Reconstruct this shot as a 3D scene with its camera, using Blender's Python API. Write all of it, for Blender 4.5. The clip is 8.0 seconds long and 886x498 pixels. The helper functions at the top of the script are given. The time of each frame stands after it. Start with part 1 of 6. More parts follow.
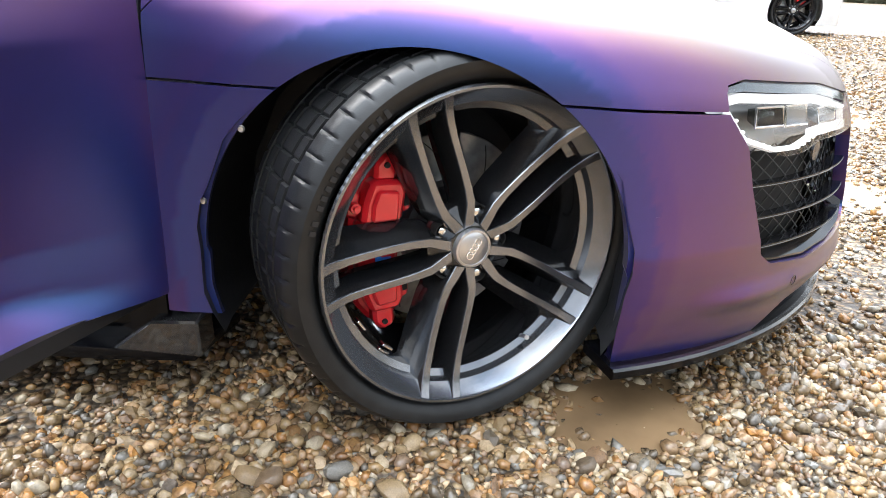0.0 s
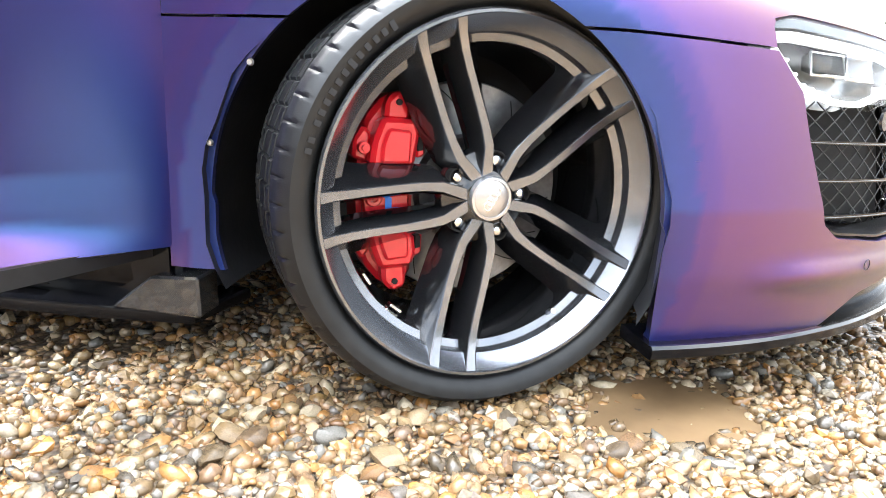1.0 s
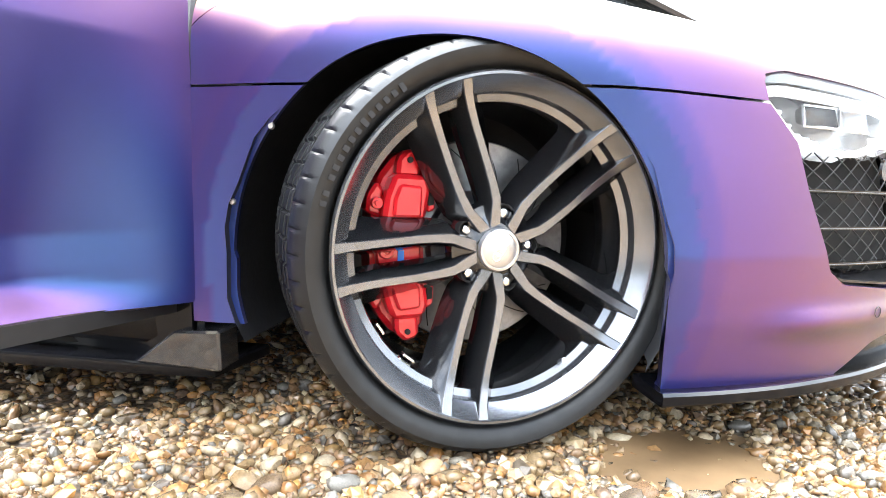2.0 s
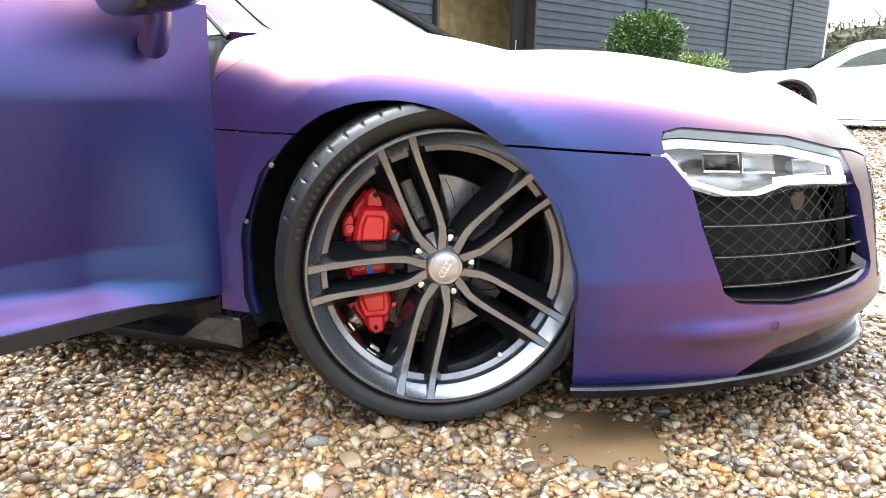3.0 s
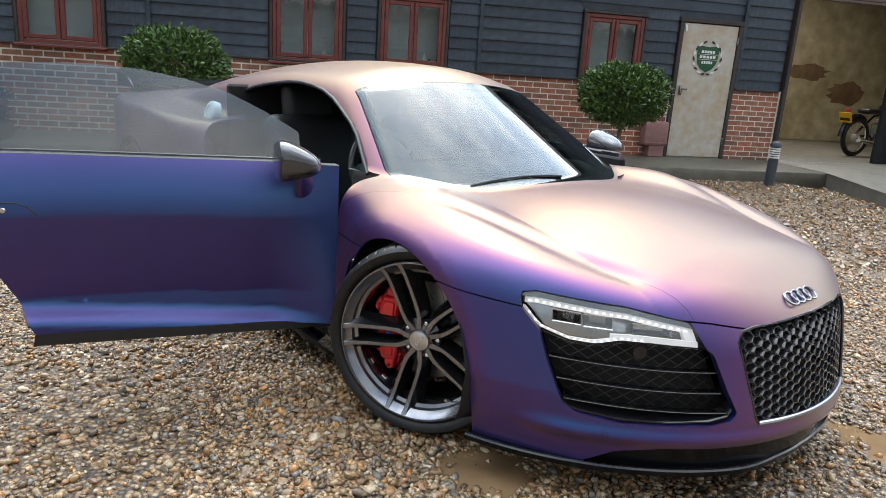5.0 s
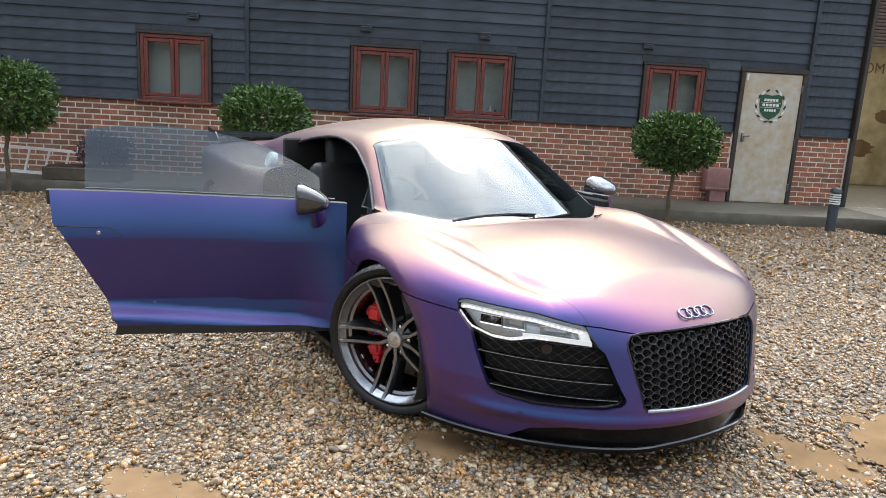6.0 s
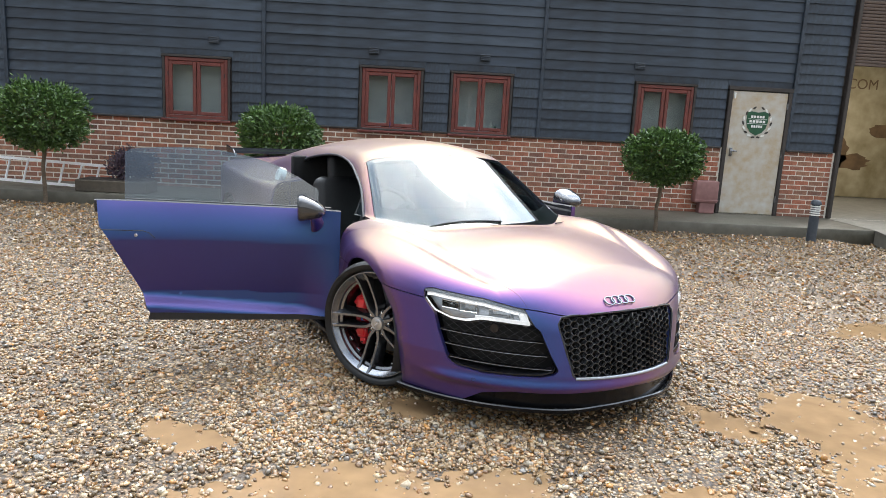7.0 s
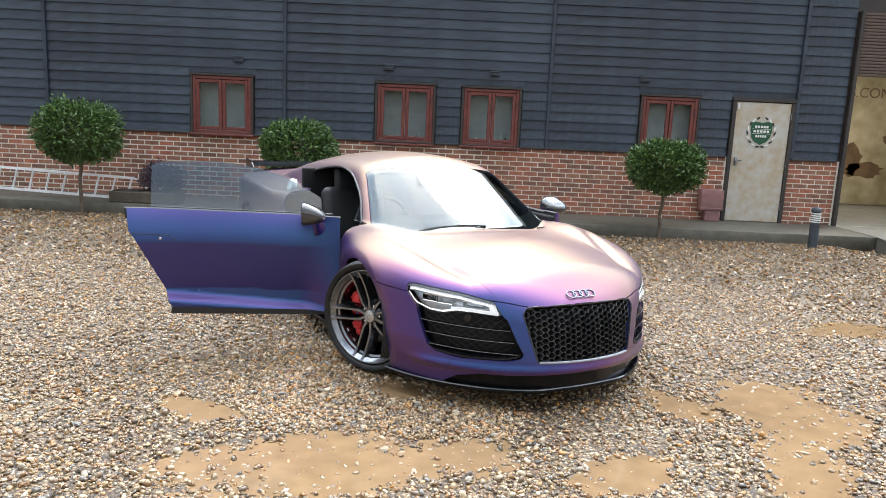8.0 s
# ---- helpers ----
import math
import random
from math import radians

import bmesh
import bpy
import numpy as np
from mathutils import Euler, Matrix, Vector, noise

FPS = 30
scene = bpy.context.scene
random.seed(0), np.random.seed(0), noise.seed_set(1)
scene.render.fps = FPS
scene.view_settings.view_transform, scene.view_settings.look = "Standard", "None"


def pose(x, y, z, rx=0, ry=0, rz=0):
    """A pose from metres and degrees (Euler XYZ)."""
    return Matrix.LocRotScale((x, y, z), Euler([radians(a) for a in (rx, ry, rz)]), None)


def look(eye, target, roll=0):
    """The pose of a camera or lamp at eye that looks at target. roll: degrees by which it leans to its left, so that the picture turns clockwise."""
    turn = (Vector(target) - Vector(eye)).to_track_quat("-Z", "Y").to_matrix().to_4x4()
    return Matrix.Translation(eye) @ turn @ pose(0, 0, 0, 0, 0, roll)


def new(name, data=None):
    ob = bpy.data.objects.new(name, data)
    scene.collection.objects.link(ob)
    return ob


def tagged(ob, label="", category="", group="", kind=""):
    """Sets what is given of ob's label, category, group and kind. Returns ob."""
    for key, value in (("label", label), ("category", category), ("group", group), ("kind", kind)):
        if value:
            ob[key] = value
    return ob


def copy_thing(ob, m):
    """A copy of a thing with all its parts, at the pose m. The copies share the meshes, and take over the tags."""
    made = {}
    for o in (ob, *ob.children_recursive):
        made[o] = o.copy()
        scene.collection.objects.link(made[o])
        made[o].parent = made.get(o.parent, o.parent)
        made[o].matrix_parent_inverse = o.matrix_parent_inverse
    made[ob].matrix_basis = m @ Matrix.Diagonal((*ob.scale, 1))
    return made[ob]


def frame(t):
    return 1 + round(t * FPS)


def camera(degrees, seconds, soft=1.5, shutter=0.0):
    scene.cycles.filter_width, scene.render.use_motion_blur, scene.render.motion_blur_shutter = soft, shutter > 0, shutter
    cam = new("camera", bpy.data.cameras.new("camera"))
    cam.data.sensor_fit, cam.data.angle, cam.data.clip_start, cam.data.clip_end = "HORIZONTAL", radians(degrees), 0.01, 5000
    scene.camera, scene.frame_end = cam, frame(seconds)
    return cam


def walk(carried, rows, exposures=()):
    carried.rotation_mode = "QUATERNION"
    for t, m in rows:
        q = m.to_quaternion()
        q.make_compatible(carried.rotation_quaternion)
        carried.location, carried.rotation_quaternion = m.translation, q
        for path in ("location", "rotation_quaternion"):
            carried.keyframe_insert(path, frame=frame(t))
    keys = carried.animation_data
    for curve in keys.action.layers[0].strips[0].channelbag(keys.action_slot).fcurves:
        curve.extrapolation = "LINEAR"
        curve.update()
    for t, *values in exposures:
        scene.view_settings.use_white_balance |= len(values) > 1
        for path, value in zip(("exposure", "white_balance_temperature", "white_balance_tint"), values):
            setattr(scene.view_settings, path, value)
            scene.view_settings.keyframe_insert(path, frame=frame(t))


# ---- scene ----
cam = camera(64.9, 8.0, soft=0.85)
PATH = [
    (0, (0.019, -0.003, 0.751), (1.639, 0.917, 0.024), 2.7),
    (0.5, (0.112, -0.03, 0.616), (1.706, 1.015, 0.01), 3.7),
    (1, (0.092, -0.069, 0.504), (1.669, 1.071, 0.041), 2.5),
    (1.5, (0.085, -0.085, 0.468), (1.654, 1.113, 0.148), 1.4),
    (2, (0.071, -0.114, 0.472), (1.631, 1.112, 0.224), 1.3),
    (2.2, (0.054, -0.142, 0.472), (1.614, 1.087, 0.241), 1.3),
    (3.3, (0.071, -0.64, 0.861), (1.279, 0.835, 0.257), 0.2),
    (3.5, (0.173, -0.755, 0.987), (1.298, 0.752, 0.305), -0.4),
    (4, (0.27, -1.037, 1.077), (1.199, 0.607, 0.42), 1.4),
    (4.5, (0.408, -1.292, 1.149), (1.148, 0.464, 0.542), 2.7),
    (5, (0.569, -1.603, 1.206), (0.988, 0.286, 0.701), 3.8),
    (6.3, (1.024, -2.481, 1.316), (1.147, -0.523, 0.927), 3.1),
    (6.5, (1.045, -2.603, 1.326), (1.16, -0.644, 0.943), 3.2),
    (7, (1.131, -2.912, 1.373), (1.22, -0.948, 1.005), 3.1),
    (7.5, (1.28, -3.151, 1.374), (1.35, -1.185, 1.015), 3.0),
    (8, (1.355, -3.36, 1.412), (1.364, -1.39, 1.07), 2.6),
]
EXPOSURES = [(0, 1.08), (.5, 1.62), (1, 2.15), (1.5, 2.4), (2, 2.38), (2.4, 2.05), (3.5, 1.0), (4, .5), (4.5, .16), (5, .03), (6.5, .29), (8, .36)]
walk(cam, [(t, look(eye, target, roll)) for t, eye, target, roll in PATH], EXPOSURES)

SKY = bpy.data.worlds.new("sky")
scene.world = SKY
SKY.use_nodes = True
nt = SKY.node_tree
nt.nodes.clear()
out = nt.nodes.new("ShaderNodeOutputWorld")
bg = nt.nodes.new("ShaderNodeBackground")
sky_tex = nt.nodes.new("ShaderNodeTexSky")
sky_tex.sky_type, sky_tex.sun_disc = "NISHITA", False
sky_tex.sun_elevation, sky_tex.sun_rotation = radians(52), radians(14)
sky_tex.dust_density = 4.0
# broken cloud over the whole dome
coord = nt.nodes.new("ShaderNodeTexCoord")
cloud = nt.nodes.new("ShaderNodeTexNoise")
cloud.inputs["Scale"].default_value, cloud.inputs["Detail"].default_value = 3.1, 6.0
ramp = nt.nodes.new("ShaderNodeValToRGB")
ramp.color_ramp.elements[0].position, ramp.color_ramp.elements[1].position = 0.38, 0.60
ramp.color_ramp.elements[0].color, ramp.color_ramp.elements[1].color = (4.4, 5.7, 7.6, 1), (15.0, 15.5, 15.9, 1)
mix = nt.nodes.new("ShaderNodeMix")
mix.data_type = "RGBA"
mix.inputs["Factor"].default_value = 0.86
nt.links.new(coord.outputs["Generated"], cloud.inputs["Vector"])
nt.links.new(cloud.outputs["Fac"], ramp.inputs["Fac"])
nt.links.new(sky_tex.outputs["Color"], mix.inputs["A"])
nt.links.new(ramp.outputs["Color"], mix.inputs["B"])
# the sun stands behind thin cloud: the dome brightens broadly towards it
SUN_WAY = Vector((0.15, 0.60, 0.79)).normalized()
dot = nt.nodes.new("ShaderNodeVectorMath")
dot.operation, dot.inputs[1].default_value = "DOT_PRODUCT", SUN_WAY
nt.links.new(coord.outputs["Generated"], dot.inputs[0])
veil = nt.nodes.new("ShaderNodeMapRange")
veil.interpolation_type = "SMOOTHSTEP"
veil.inputs["From Min"].default_value, veil.inputs["From Max"].default_value = 0.1, 1.0
veil.inputs["To Min"].default_value, veil.inputs["To Max"].default_value = 1.0, 6.5
nt.links.new(dot.outputs["Value"], veil.inputs["Value"])
lit = nt.nodes.new("ShaderNodeVectorMath")
lit.operation = "SCALE"
nt.links.new(mix.outputs["Result"], lit.inputs[0])
nt.links.new(veil.outputs["Result"], lit.inputs["Scale"])
nt.links.new(lit.outputs["Vector"], bg.inputs["Color"])
nt.links.new(bg.outputs["Background"], out.inputs["Surface"])
bg.inputs["Strength"].default_value = 0.085
sun = new("sun", bpy.data.lights.new("sun", "SUN"))
sun.data.energy, sun.data.angle, sun.data.color = 0.9, radians(14), (1.0, 0.98, 0.95)
sun.matrix_world = look(SUN_WAY * 20, (0, 0, 0))


# ---- materials ----
def mat(name, base, rough=0.5, metal=0.0, vary=0.15, scale=30.0, bump_size=0.0, bump_scale=200.0, spread=None, **more):
    """Principled material with colour variation at two scales, roughness wear and fine relief."""
    m = bpy.data.materials.new(name)
    m.use_nodes = True
    t = m.node_tree
    p = t.nodes["Principled BSDF"]
    p.inputs["Roughness"].default_value, p.inputs["Metallic"].default_value = rough, metal
    for key, value in more.items():
        p.inputs[key.replace("_", " ")].default_value = value
    pos = t.nodes.new("ShaderNodeTexCoord")
    big, fine = t.nodes.new("ShaderNodeTexNoise"), t.nodes.new("ShaderNodeTexNoise")
    big.inputs["Scale"].default_value, fine.inputs["Scale"].default_value = scale * 0.12, scale
    big.inputs["Detail"].default_value = fine.inputs["Detail"].default_value = 4
    add = t.nodes.new("ShaderNodeMath")
    add.operation = "ADD"
    for n, k in ((big, 0), (fine, 1)):
        t.links.new(pos.outputs["Object"], n.inputs["Vector"])
        t.links.new(n.outputs["Fac"], add.inputs[k])
    r = t.nodes.new("ShaderNodeMapRange")
    r.inputs["From Min"].default_value, r.inputs["From Max"].default_value = 0.7, 1.3
    r.inputs["To Min"].default_value, r.inputs["To Max"].default_value = 0, 1
    t.links.new(add.outputs[0], r.inputs["Value"])
    mx = t.nodes.new("ShaderNodeMix")
    mx.data_type = "RGBA"
    lo = [c * (1 - vary) for c in base]
    hi = [min(c * (1 + vary), 1) for c in base] if spread is None else spread
    mx.inputs["A"].default_value, mx.inputs["B"].default_value = (*lo, 1), (*hi, 1)
    t.links.new(r.outputs["Result"], mx.inputs["Factor"])
    t.links.new(mx.outputs["Result"], p.inputs["Base Color"])
    if bump_size:
        g = t.nodes.new("ShaderNodeTexNoise")
        g.inputs["Scale"].default_value, g.inputs["Detail"].default_value = bump_scale, 3
        b = t.nodes.new("ShaderNodeBump")
        b.inputs["Distance"].default_value, b.inputs["Strength"].default_value = bump_size, 0.7
        t.links.new(pos.outputs["Object"], g.inputs["Vector"])
        t.links.new(g.outputs["Fac"], b.inputs["Height"])
        t.links.new(b.outputs["Normal"], p.inputs["Normal"])
    return m


def per_piece(m, low, high, island=False):
    """Give each piece its own tone between two colours, kept under the material's own grain."""
    t = m.node_tree
    p = t.nodes["Principled BSDF"]
    src = p.inputs["Base Color"].links[0].from_socket
    if island:
        rnd = t.nodes.new("ShaderNodeNewGeometry").outputs["Random Per Island"]
    else:
        rnd = t.nodes.new("ShaderNodeObjectInfo").outputs["Random"]
    ramp = t.nodes.new("ShaderNodeValToRGB")
    stops = [low, high] if not isinstance(low, list) else low
    els = ramp.color_ramp.elements
    while len(els) < len(stops):
        els.new(0.5)
    for k, c in enumerate(stops):
        els[k].position = k / (len(stops) - 1)
        els[k].color = (*c, 1)
    mx = t.nodes.new("ShaderNodeMix")
    mx.data_type, mx.blend_type = "RGBA", "MULTIPLY"
    mx.inputs["Factor"].default_value = 1.0
    t.links.new(rnd, ramp.inputs["Fac"])
    t.links.new(src, mx.inputs["A"])
    t.links.new(ramp.outputs["Color"], mx.inputs["B"])
    t.links.new(mx.outputs["Result"], p.inputs["Base Color"])
    return m


def glass(name, tint, rough=0.0):
    m = bpy.data.materials.new(name)
    m.use_nodes = True
    p = m.node_tree.nodes["Principled BSDF"]
    p.inputs["Base Color"].default_value = (*tint, 1)
    p.inputs["Transmission Weight"].default_value = 1.0
    p.inputs["Roughness"].default_value, p.inputs["IOR"].default_value = rough, 1.45
    return m


def thin_glass(name, tint, face=0.05):
    """A thin pane: tinted straight view through; its gloss grows from face on to grazing."""
    m = bpy.data.materials.new(name)
    m.use_nodes = True
    t = m.node_tree
    t.nodes.remove(t.nodes["Principled BSDF"])
    see, gloss, both, edge, power, lift = (t.nodes.new(k) for k in ("ShaderNodeBsdfTransparent", "ShaderNodeBsdfGlossy", "ShaderNodeMixShader", "ShaderNodeLayerWeight", "ShaderNodeMath", "ShaderNodeMapRange"))
    see.inputs["Color"].default_value = (*tint, 1)
    gloss.inputs["Roughness"].default_value = 0.015
    edge.inputs["Blend"].default_value = 0.5
    power.operation, power.inputs[1].default_value = "POWER", 5.0
    lift.inputs["To Min"].default_value, lift.inputs["To Max"].default_value = face, 1.0
    t.links.new(edge.outputs["Facing"], power.inputs[0])
    t.links.new(power.outputs[0], lift.inputs["Value"])
    t.links.new(lift.outputs["Result"], both.inputs["Fac"])
    t.links.new(see.outputs["BSDF"], both.inputs[1])
    t.links.new(gloss.outputs["BSDF"], both.inputs[2])
    t.links.new(both.outputs["Shader"], t.nodes["Material Output"].inputs["Surface"])
    return m


def glow(name, colour, strength):
    m = bpy.data.materials.new(name)
    m.use_nodes = True
    p = m.node_tree.nodes["Principled BSDF"]
    p.inputs["Base Color"].default_value = (0.7, 0.7, 0.7, 1)
    p.inputs["Emission Color"].default_value, p.inputs["Emission Strength"].default_value = (*colour, 1), strength
    return m


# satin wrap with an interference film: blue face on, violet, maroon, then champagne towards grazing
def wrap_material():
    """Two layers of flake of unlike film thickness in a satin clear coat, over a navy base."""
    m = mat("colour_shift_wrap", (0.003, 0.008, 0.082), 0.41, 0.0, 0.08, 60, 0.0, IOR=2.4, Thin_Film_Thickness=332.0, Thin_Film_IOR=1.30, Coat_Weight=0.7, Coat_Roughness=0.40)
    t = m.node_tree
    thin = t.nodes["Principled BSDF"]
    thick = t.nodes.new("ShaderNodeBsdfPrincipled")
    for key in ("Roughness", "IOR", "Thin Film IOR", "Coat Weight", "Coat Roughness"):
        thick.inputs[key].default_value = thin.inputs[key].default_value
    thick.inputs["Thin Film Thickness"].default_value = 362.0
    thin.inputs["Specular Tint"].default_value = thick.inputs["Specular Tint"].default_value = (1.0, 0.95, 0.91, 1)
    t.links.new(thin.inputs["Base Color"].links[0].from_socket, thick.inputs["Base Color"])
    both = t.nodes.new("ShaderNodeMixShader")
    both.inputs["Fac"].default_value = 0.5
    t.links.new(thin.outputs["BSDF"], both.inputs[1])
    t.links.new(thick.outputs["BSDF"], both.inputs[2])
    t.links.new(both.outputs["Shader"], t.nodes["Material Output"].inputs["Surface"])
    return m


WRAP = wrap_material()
GLOSS_BLACK = mat("gloss_black", (0.008, 0.008, 0.01), 0.12, 0, 0.2, 20)
BEZEL_GREY = mat("lamp_bezel_grey", (0.13, 0.145, 0.155), 0.35, 0.2, 0.1, 30)
DAM_BLACK = mat("dam_black", (0.004, 0.004, 0.005), 0.16, 0, 0.2, 20, Specular_IOR_Level=0.2)
SLAT_EDGE = mat("slat_edge_grey", (0.13, 0.135, 0.14), 0.35, 0.8, 0.1, 40)
SATIN_BLACK = mat("satin_black", (0.012, 0.012, 0.013), 0.45, 0, 0.3, 40, 0.0003, 600)
DULL_BLACK = mat("dull_black", (0.005, 0.005, 0.005), 0.85, 0, 0.4, 30)
LINER = mat("arch_liner", (0.012, 0.012, 0.013), 0.55, 0, 0.5, 25, 0.001, 90)
RUBBER = mat("tyre_rubber", (0.011, 0.0115, 0.012), 0.40, 0, 0.35, 40, 0.0004, 500, Specular_IOR_Level=0.34)
GUNMETAL = mat("gunmetal_alloy", (0.205, 0.215, 0.235), 0.24, 0.9, 0.10, 40, Coat_Weight=0.5, Coat_Roughness=0.08)
ALLOY_DARK = mat("black_alloy", (0.012, 0.0125, 0.014), 0.14, 0.3, 0.2, 40, Coat_Weight=1.0, Coat_Roughness=0.05)
GRILLE_BLACK = mat("grille_black", (0.022, 0.023, 0.025), 0.22, 0.0, 0.2, 40, Coat_Weight=0.8, Coat_Roughness=0.1)
ALLOY_EDGE = mat("satin_grey_metal", (0.30, 0.31, 0.33), 0.3, 0.9, 0.1, 60)
SILVER = mat("machined_silver", (0.55, 0.55, 0.56), 0.28, 0.9, 0.1, 60)
CHROME = mat("chrome", (0.85, 0.86, 0.87), 0.08, 1.0, 0.05, 30)
RED = mat("red_caliper_paint", (0.62, 0.012, 0.022), 0.28, 0.0, 0.1, 40, Coat_Weight=0.6)
BLUE = mat("blue_decal", (0.03, 0.2, 0.75), 0.4, 0, 0.05, 30)
DISC = mat("brake_disc_steel", (0.33, 0.33, 0.33), 0.38, 0.9, 0.3, 60)
LAMP_SILVER = mat("lamp_reflector", (0.50, 0.52, 0.54), 0.24, 0.7, 0.1, 40)
LED = glow("lit_led", (0.95, 0.97, 1.0), 1.1)
LED_RAIL = glow("lit_light_guide", (0.93, 0.96, 1.0), 0.20)
CLEAR = thin_glass("clear_lens", (0.98, 0.985, 0.985), 0.035)
LENS_BACK = thin_glass("inner_lens_face", (0.99, 0.99, 0.99), 0.0)
CAR_GLASS = thin_glass("tinted_car_glass", (0.56, 0.66, 0.70), 0.17)
GLASS_BACK = thin_glass("inner_glass_face", (0.62, 0.70, 0.72), 0.0)
SCREEN_GLASS = glass("windscreen_glass", (0.42, 0.50, 0.49))
LEATHER = mat("black_leather", (0.008, 0.008, 0.009), 0.5, 0, 0.3, 40, 0.0006, 300)
SEAL = mat("rubber_seal", (0.022, 0.024, 0.026), 0.4, 0, 0.2, 40)
LETTER_GREY = mat("raised_rubber_marks", (0.006, 0.006, 0.007), 0.6, 0, 0.1, 40)
CONCRETE = mat("worn_concrete", (0.17, 0.16, 0.135), 0.55, 0, 0.28, 6, 0.003, 60)
SLAB = mat("wet_mossy_concrete", (0.085, 0.078, 0.055), 0.5, 0, 0.3, 7, 0.003, 60, spread=(0.13, 0.12, 0.095))
BOARD = mat("blue_black_weatherboard", (0.024, 0.035, 0.050), 0.55, 0, 0.5, 14, 0.0015, 60)
per_piece(BOARD, (0.75, 0.8, 0.85), (1.35, 1.3, 1.25))
BRICK = mat("red_brown_brick", (0.31, 0.148, 0.10), 0.85, 0, 0.35, 40, 0.002, 120)
per_piece(BRICK, [(0.55, 0.6, 0.62), (0.8, 0.75, 0.7), (1.0, 0.85, 0.75), (1.25, 0.9, 0.75), (0.7, 0.72, 0.7), (1.1, 1.1, 0.95)], None)
BRICK_MASS = mat("red_brown_brick_mass", (0.31, 0.148, 0.10), 0.85, 0, 0.35, 40, 0.002, 120)
per_piece(BRICK_MASS, [(0.55, 0.6, 0.62), (0.8, 0.75, 0.7), (1.0, 0.85, 0.75), (1.25, 0.9, 0.75), (0.7, 0.72, 0.7), (1.1, 1.1, 0.95)], None, True)
MORTAR = mat("pale_mortar", (0.70, 0.66, 0.57), 0.9, 0, 0.2, 30, 0.002, 200)
FRAME_WOOD = mat("red_brown_stained_frame", (0.135, 0.030, 0.022), 0.42, 0, 0.25, 20, 0.0005, 90)
DARK_WOOD = mat("dark_timber", (0.035, 0.028, 0.024), 0.6, 0, 0.3, 20, 0.001, 80)
DOOR_STEEL = mat("weathered_pale_door", (0.56, 0.56, 0.52), 0.6, 0, 0.08, 9, 0.0008, 60, spread=(0.42, 0.31, 0.18))
GREEN = mat("green_sign", (0.010, 0.075, 0.032), 0.5, 0, 0.15, 20)
CREAM = mat("cream_paint", (0.72, 0.72, 0.68), 0.6, 0, 0.1, 20)
MAROON = mat("faded_maroon_box", (0.26, 0.13, 0.12), 0.6, 0, 0.2, 12, 0.0005, 100)
BOLLARD = mat("grey_blue_bollard", (0.045, 0.055, 0.068), 0.5, 0, 0.2, 20)
ALUMINIUM = mat("aluminium_ladder", (0.86, 0.87, 0.88), 0.38, 0.15, 0.12, 30)
BARK = mat("bark", (0.13, 0.10, 0.07), 0.9, 0, 0.35, 60, 0.004, 90)
LEAF = mat("bay_leaves", (0.062, 0.118, 0.030), 0.42, 0, 0.3, 12)
per_piece(LEAF, [(0.55, 0.6, 0.6), (1.0, 1.0, 1.0), (1.5, 1.45, 1.0)], None, True)
HEATHER = mat("purple_heather_leaves", (0.06, 0.04, 0.06), 0.6, 0, 0.4, 12)
SHRUB = mat("light_green_shrub_leaves", (0.15, 0.20, 0.055), 0.6, 0, 0.35, 12)
per_piece(SHRUB, [(0.6, 0.65, 0.6), (1.0, 1.0, 1.0), (1.4, 1.35, 1.1)], None, True)
HEDGE = mat("dark_hedge_leaves", (0.05, 0.052, 0.028), 0.7, 0, 0.4, 2)
PLANTER = mat("old_timber_planter", (0.085, 0.070, 0.052), 0.85, 0, 0.3, 14, 0.003, 60)
MURAL = mat("ochre_mural", (0.42, 0.34, 0.17), 0.7, 0, 0.45, 3.5, spread=(0.52, 0.45, 0.30))
MURAL_DARK = mat("mural_brown", (0.16, 0.10, 0.05), 0.7, 0, 0.4, 5)
SHUTTER = mat("brown_shutter", (0.10, 0.07, 0.055), 0.5, 0.3, 0.2, 20)
WHITE_PAINT = mat("white_car_paint", (0.80, 0.80, 0.80), 0.2, 0, 0.04, 5, Coat_Weight=0.8)
YELLOW = mat("yellow_plate", (0.75, 0.42, 0.02), 0.5, 0, 0.1, 20)
TAN = mat("tan_wood", (0.35, 0.2, 0.1), 0.6, 0, 0.2, 20)
MUD_WATER = mat("muddy_water", (0.20, 0.128, 0.068), 0.06, 0, 0.22, 9, 0.0012, 14, IOR=1.33)


def carbon_weave():
    m = mat("carbon_weave", (0.03, 0.031, 0.033), 0.25, 0.5, 0.2, 40, Coat_Weight=1.0, Coat_Roughness=0.06)
    t = m.node_tree
    p = t.nodes["Principled BSDF"]
    pos = t.nodes.new("ShaderNodeTexCoord")
    check = t.nodes.new("ShaderNodeTexChecker")
    check.inputs["Scale"].default_value = 520
    check.inputs["Color1"].default_value, check.inputs["Color2"].default_value = (0.022, 0.022, 0.024, 1), (0.060, 0.062, 0.065, 1)
    t.links.new(pos.outputs["Object"], check.inputs["Vector"])
    t.links.new(check.outputs["Color"], p.inputs["Base Color"])
    return m


CARBON = carbon_weave()
BALL = glass("projector_glass", (0.97, 0.98, 0.98))
BLIND = mat("grey_blind", (0.58, 0.61, 0.62), 0.8, 0, 0.15, 6)
PLASTER = mat("pale_plaster", (0.5, 0.5, 0.47), 0.8, 0, 0.1, 10)
ROOF_TILE = mat("dark_roof", (0.05, 0.045, 0.045), 0.8, 0, 0.3, 10, 0.004, 30)


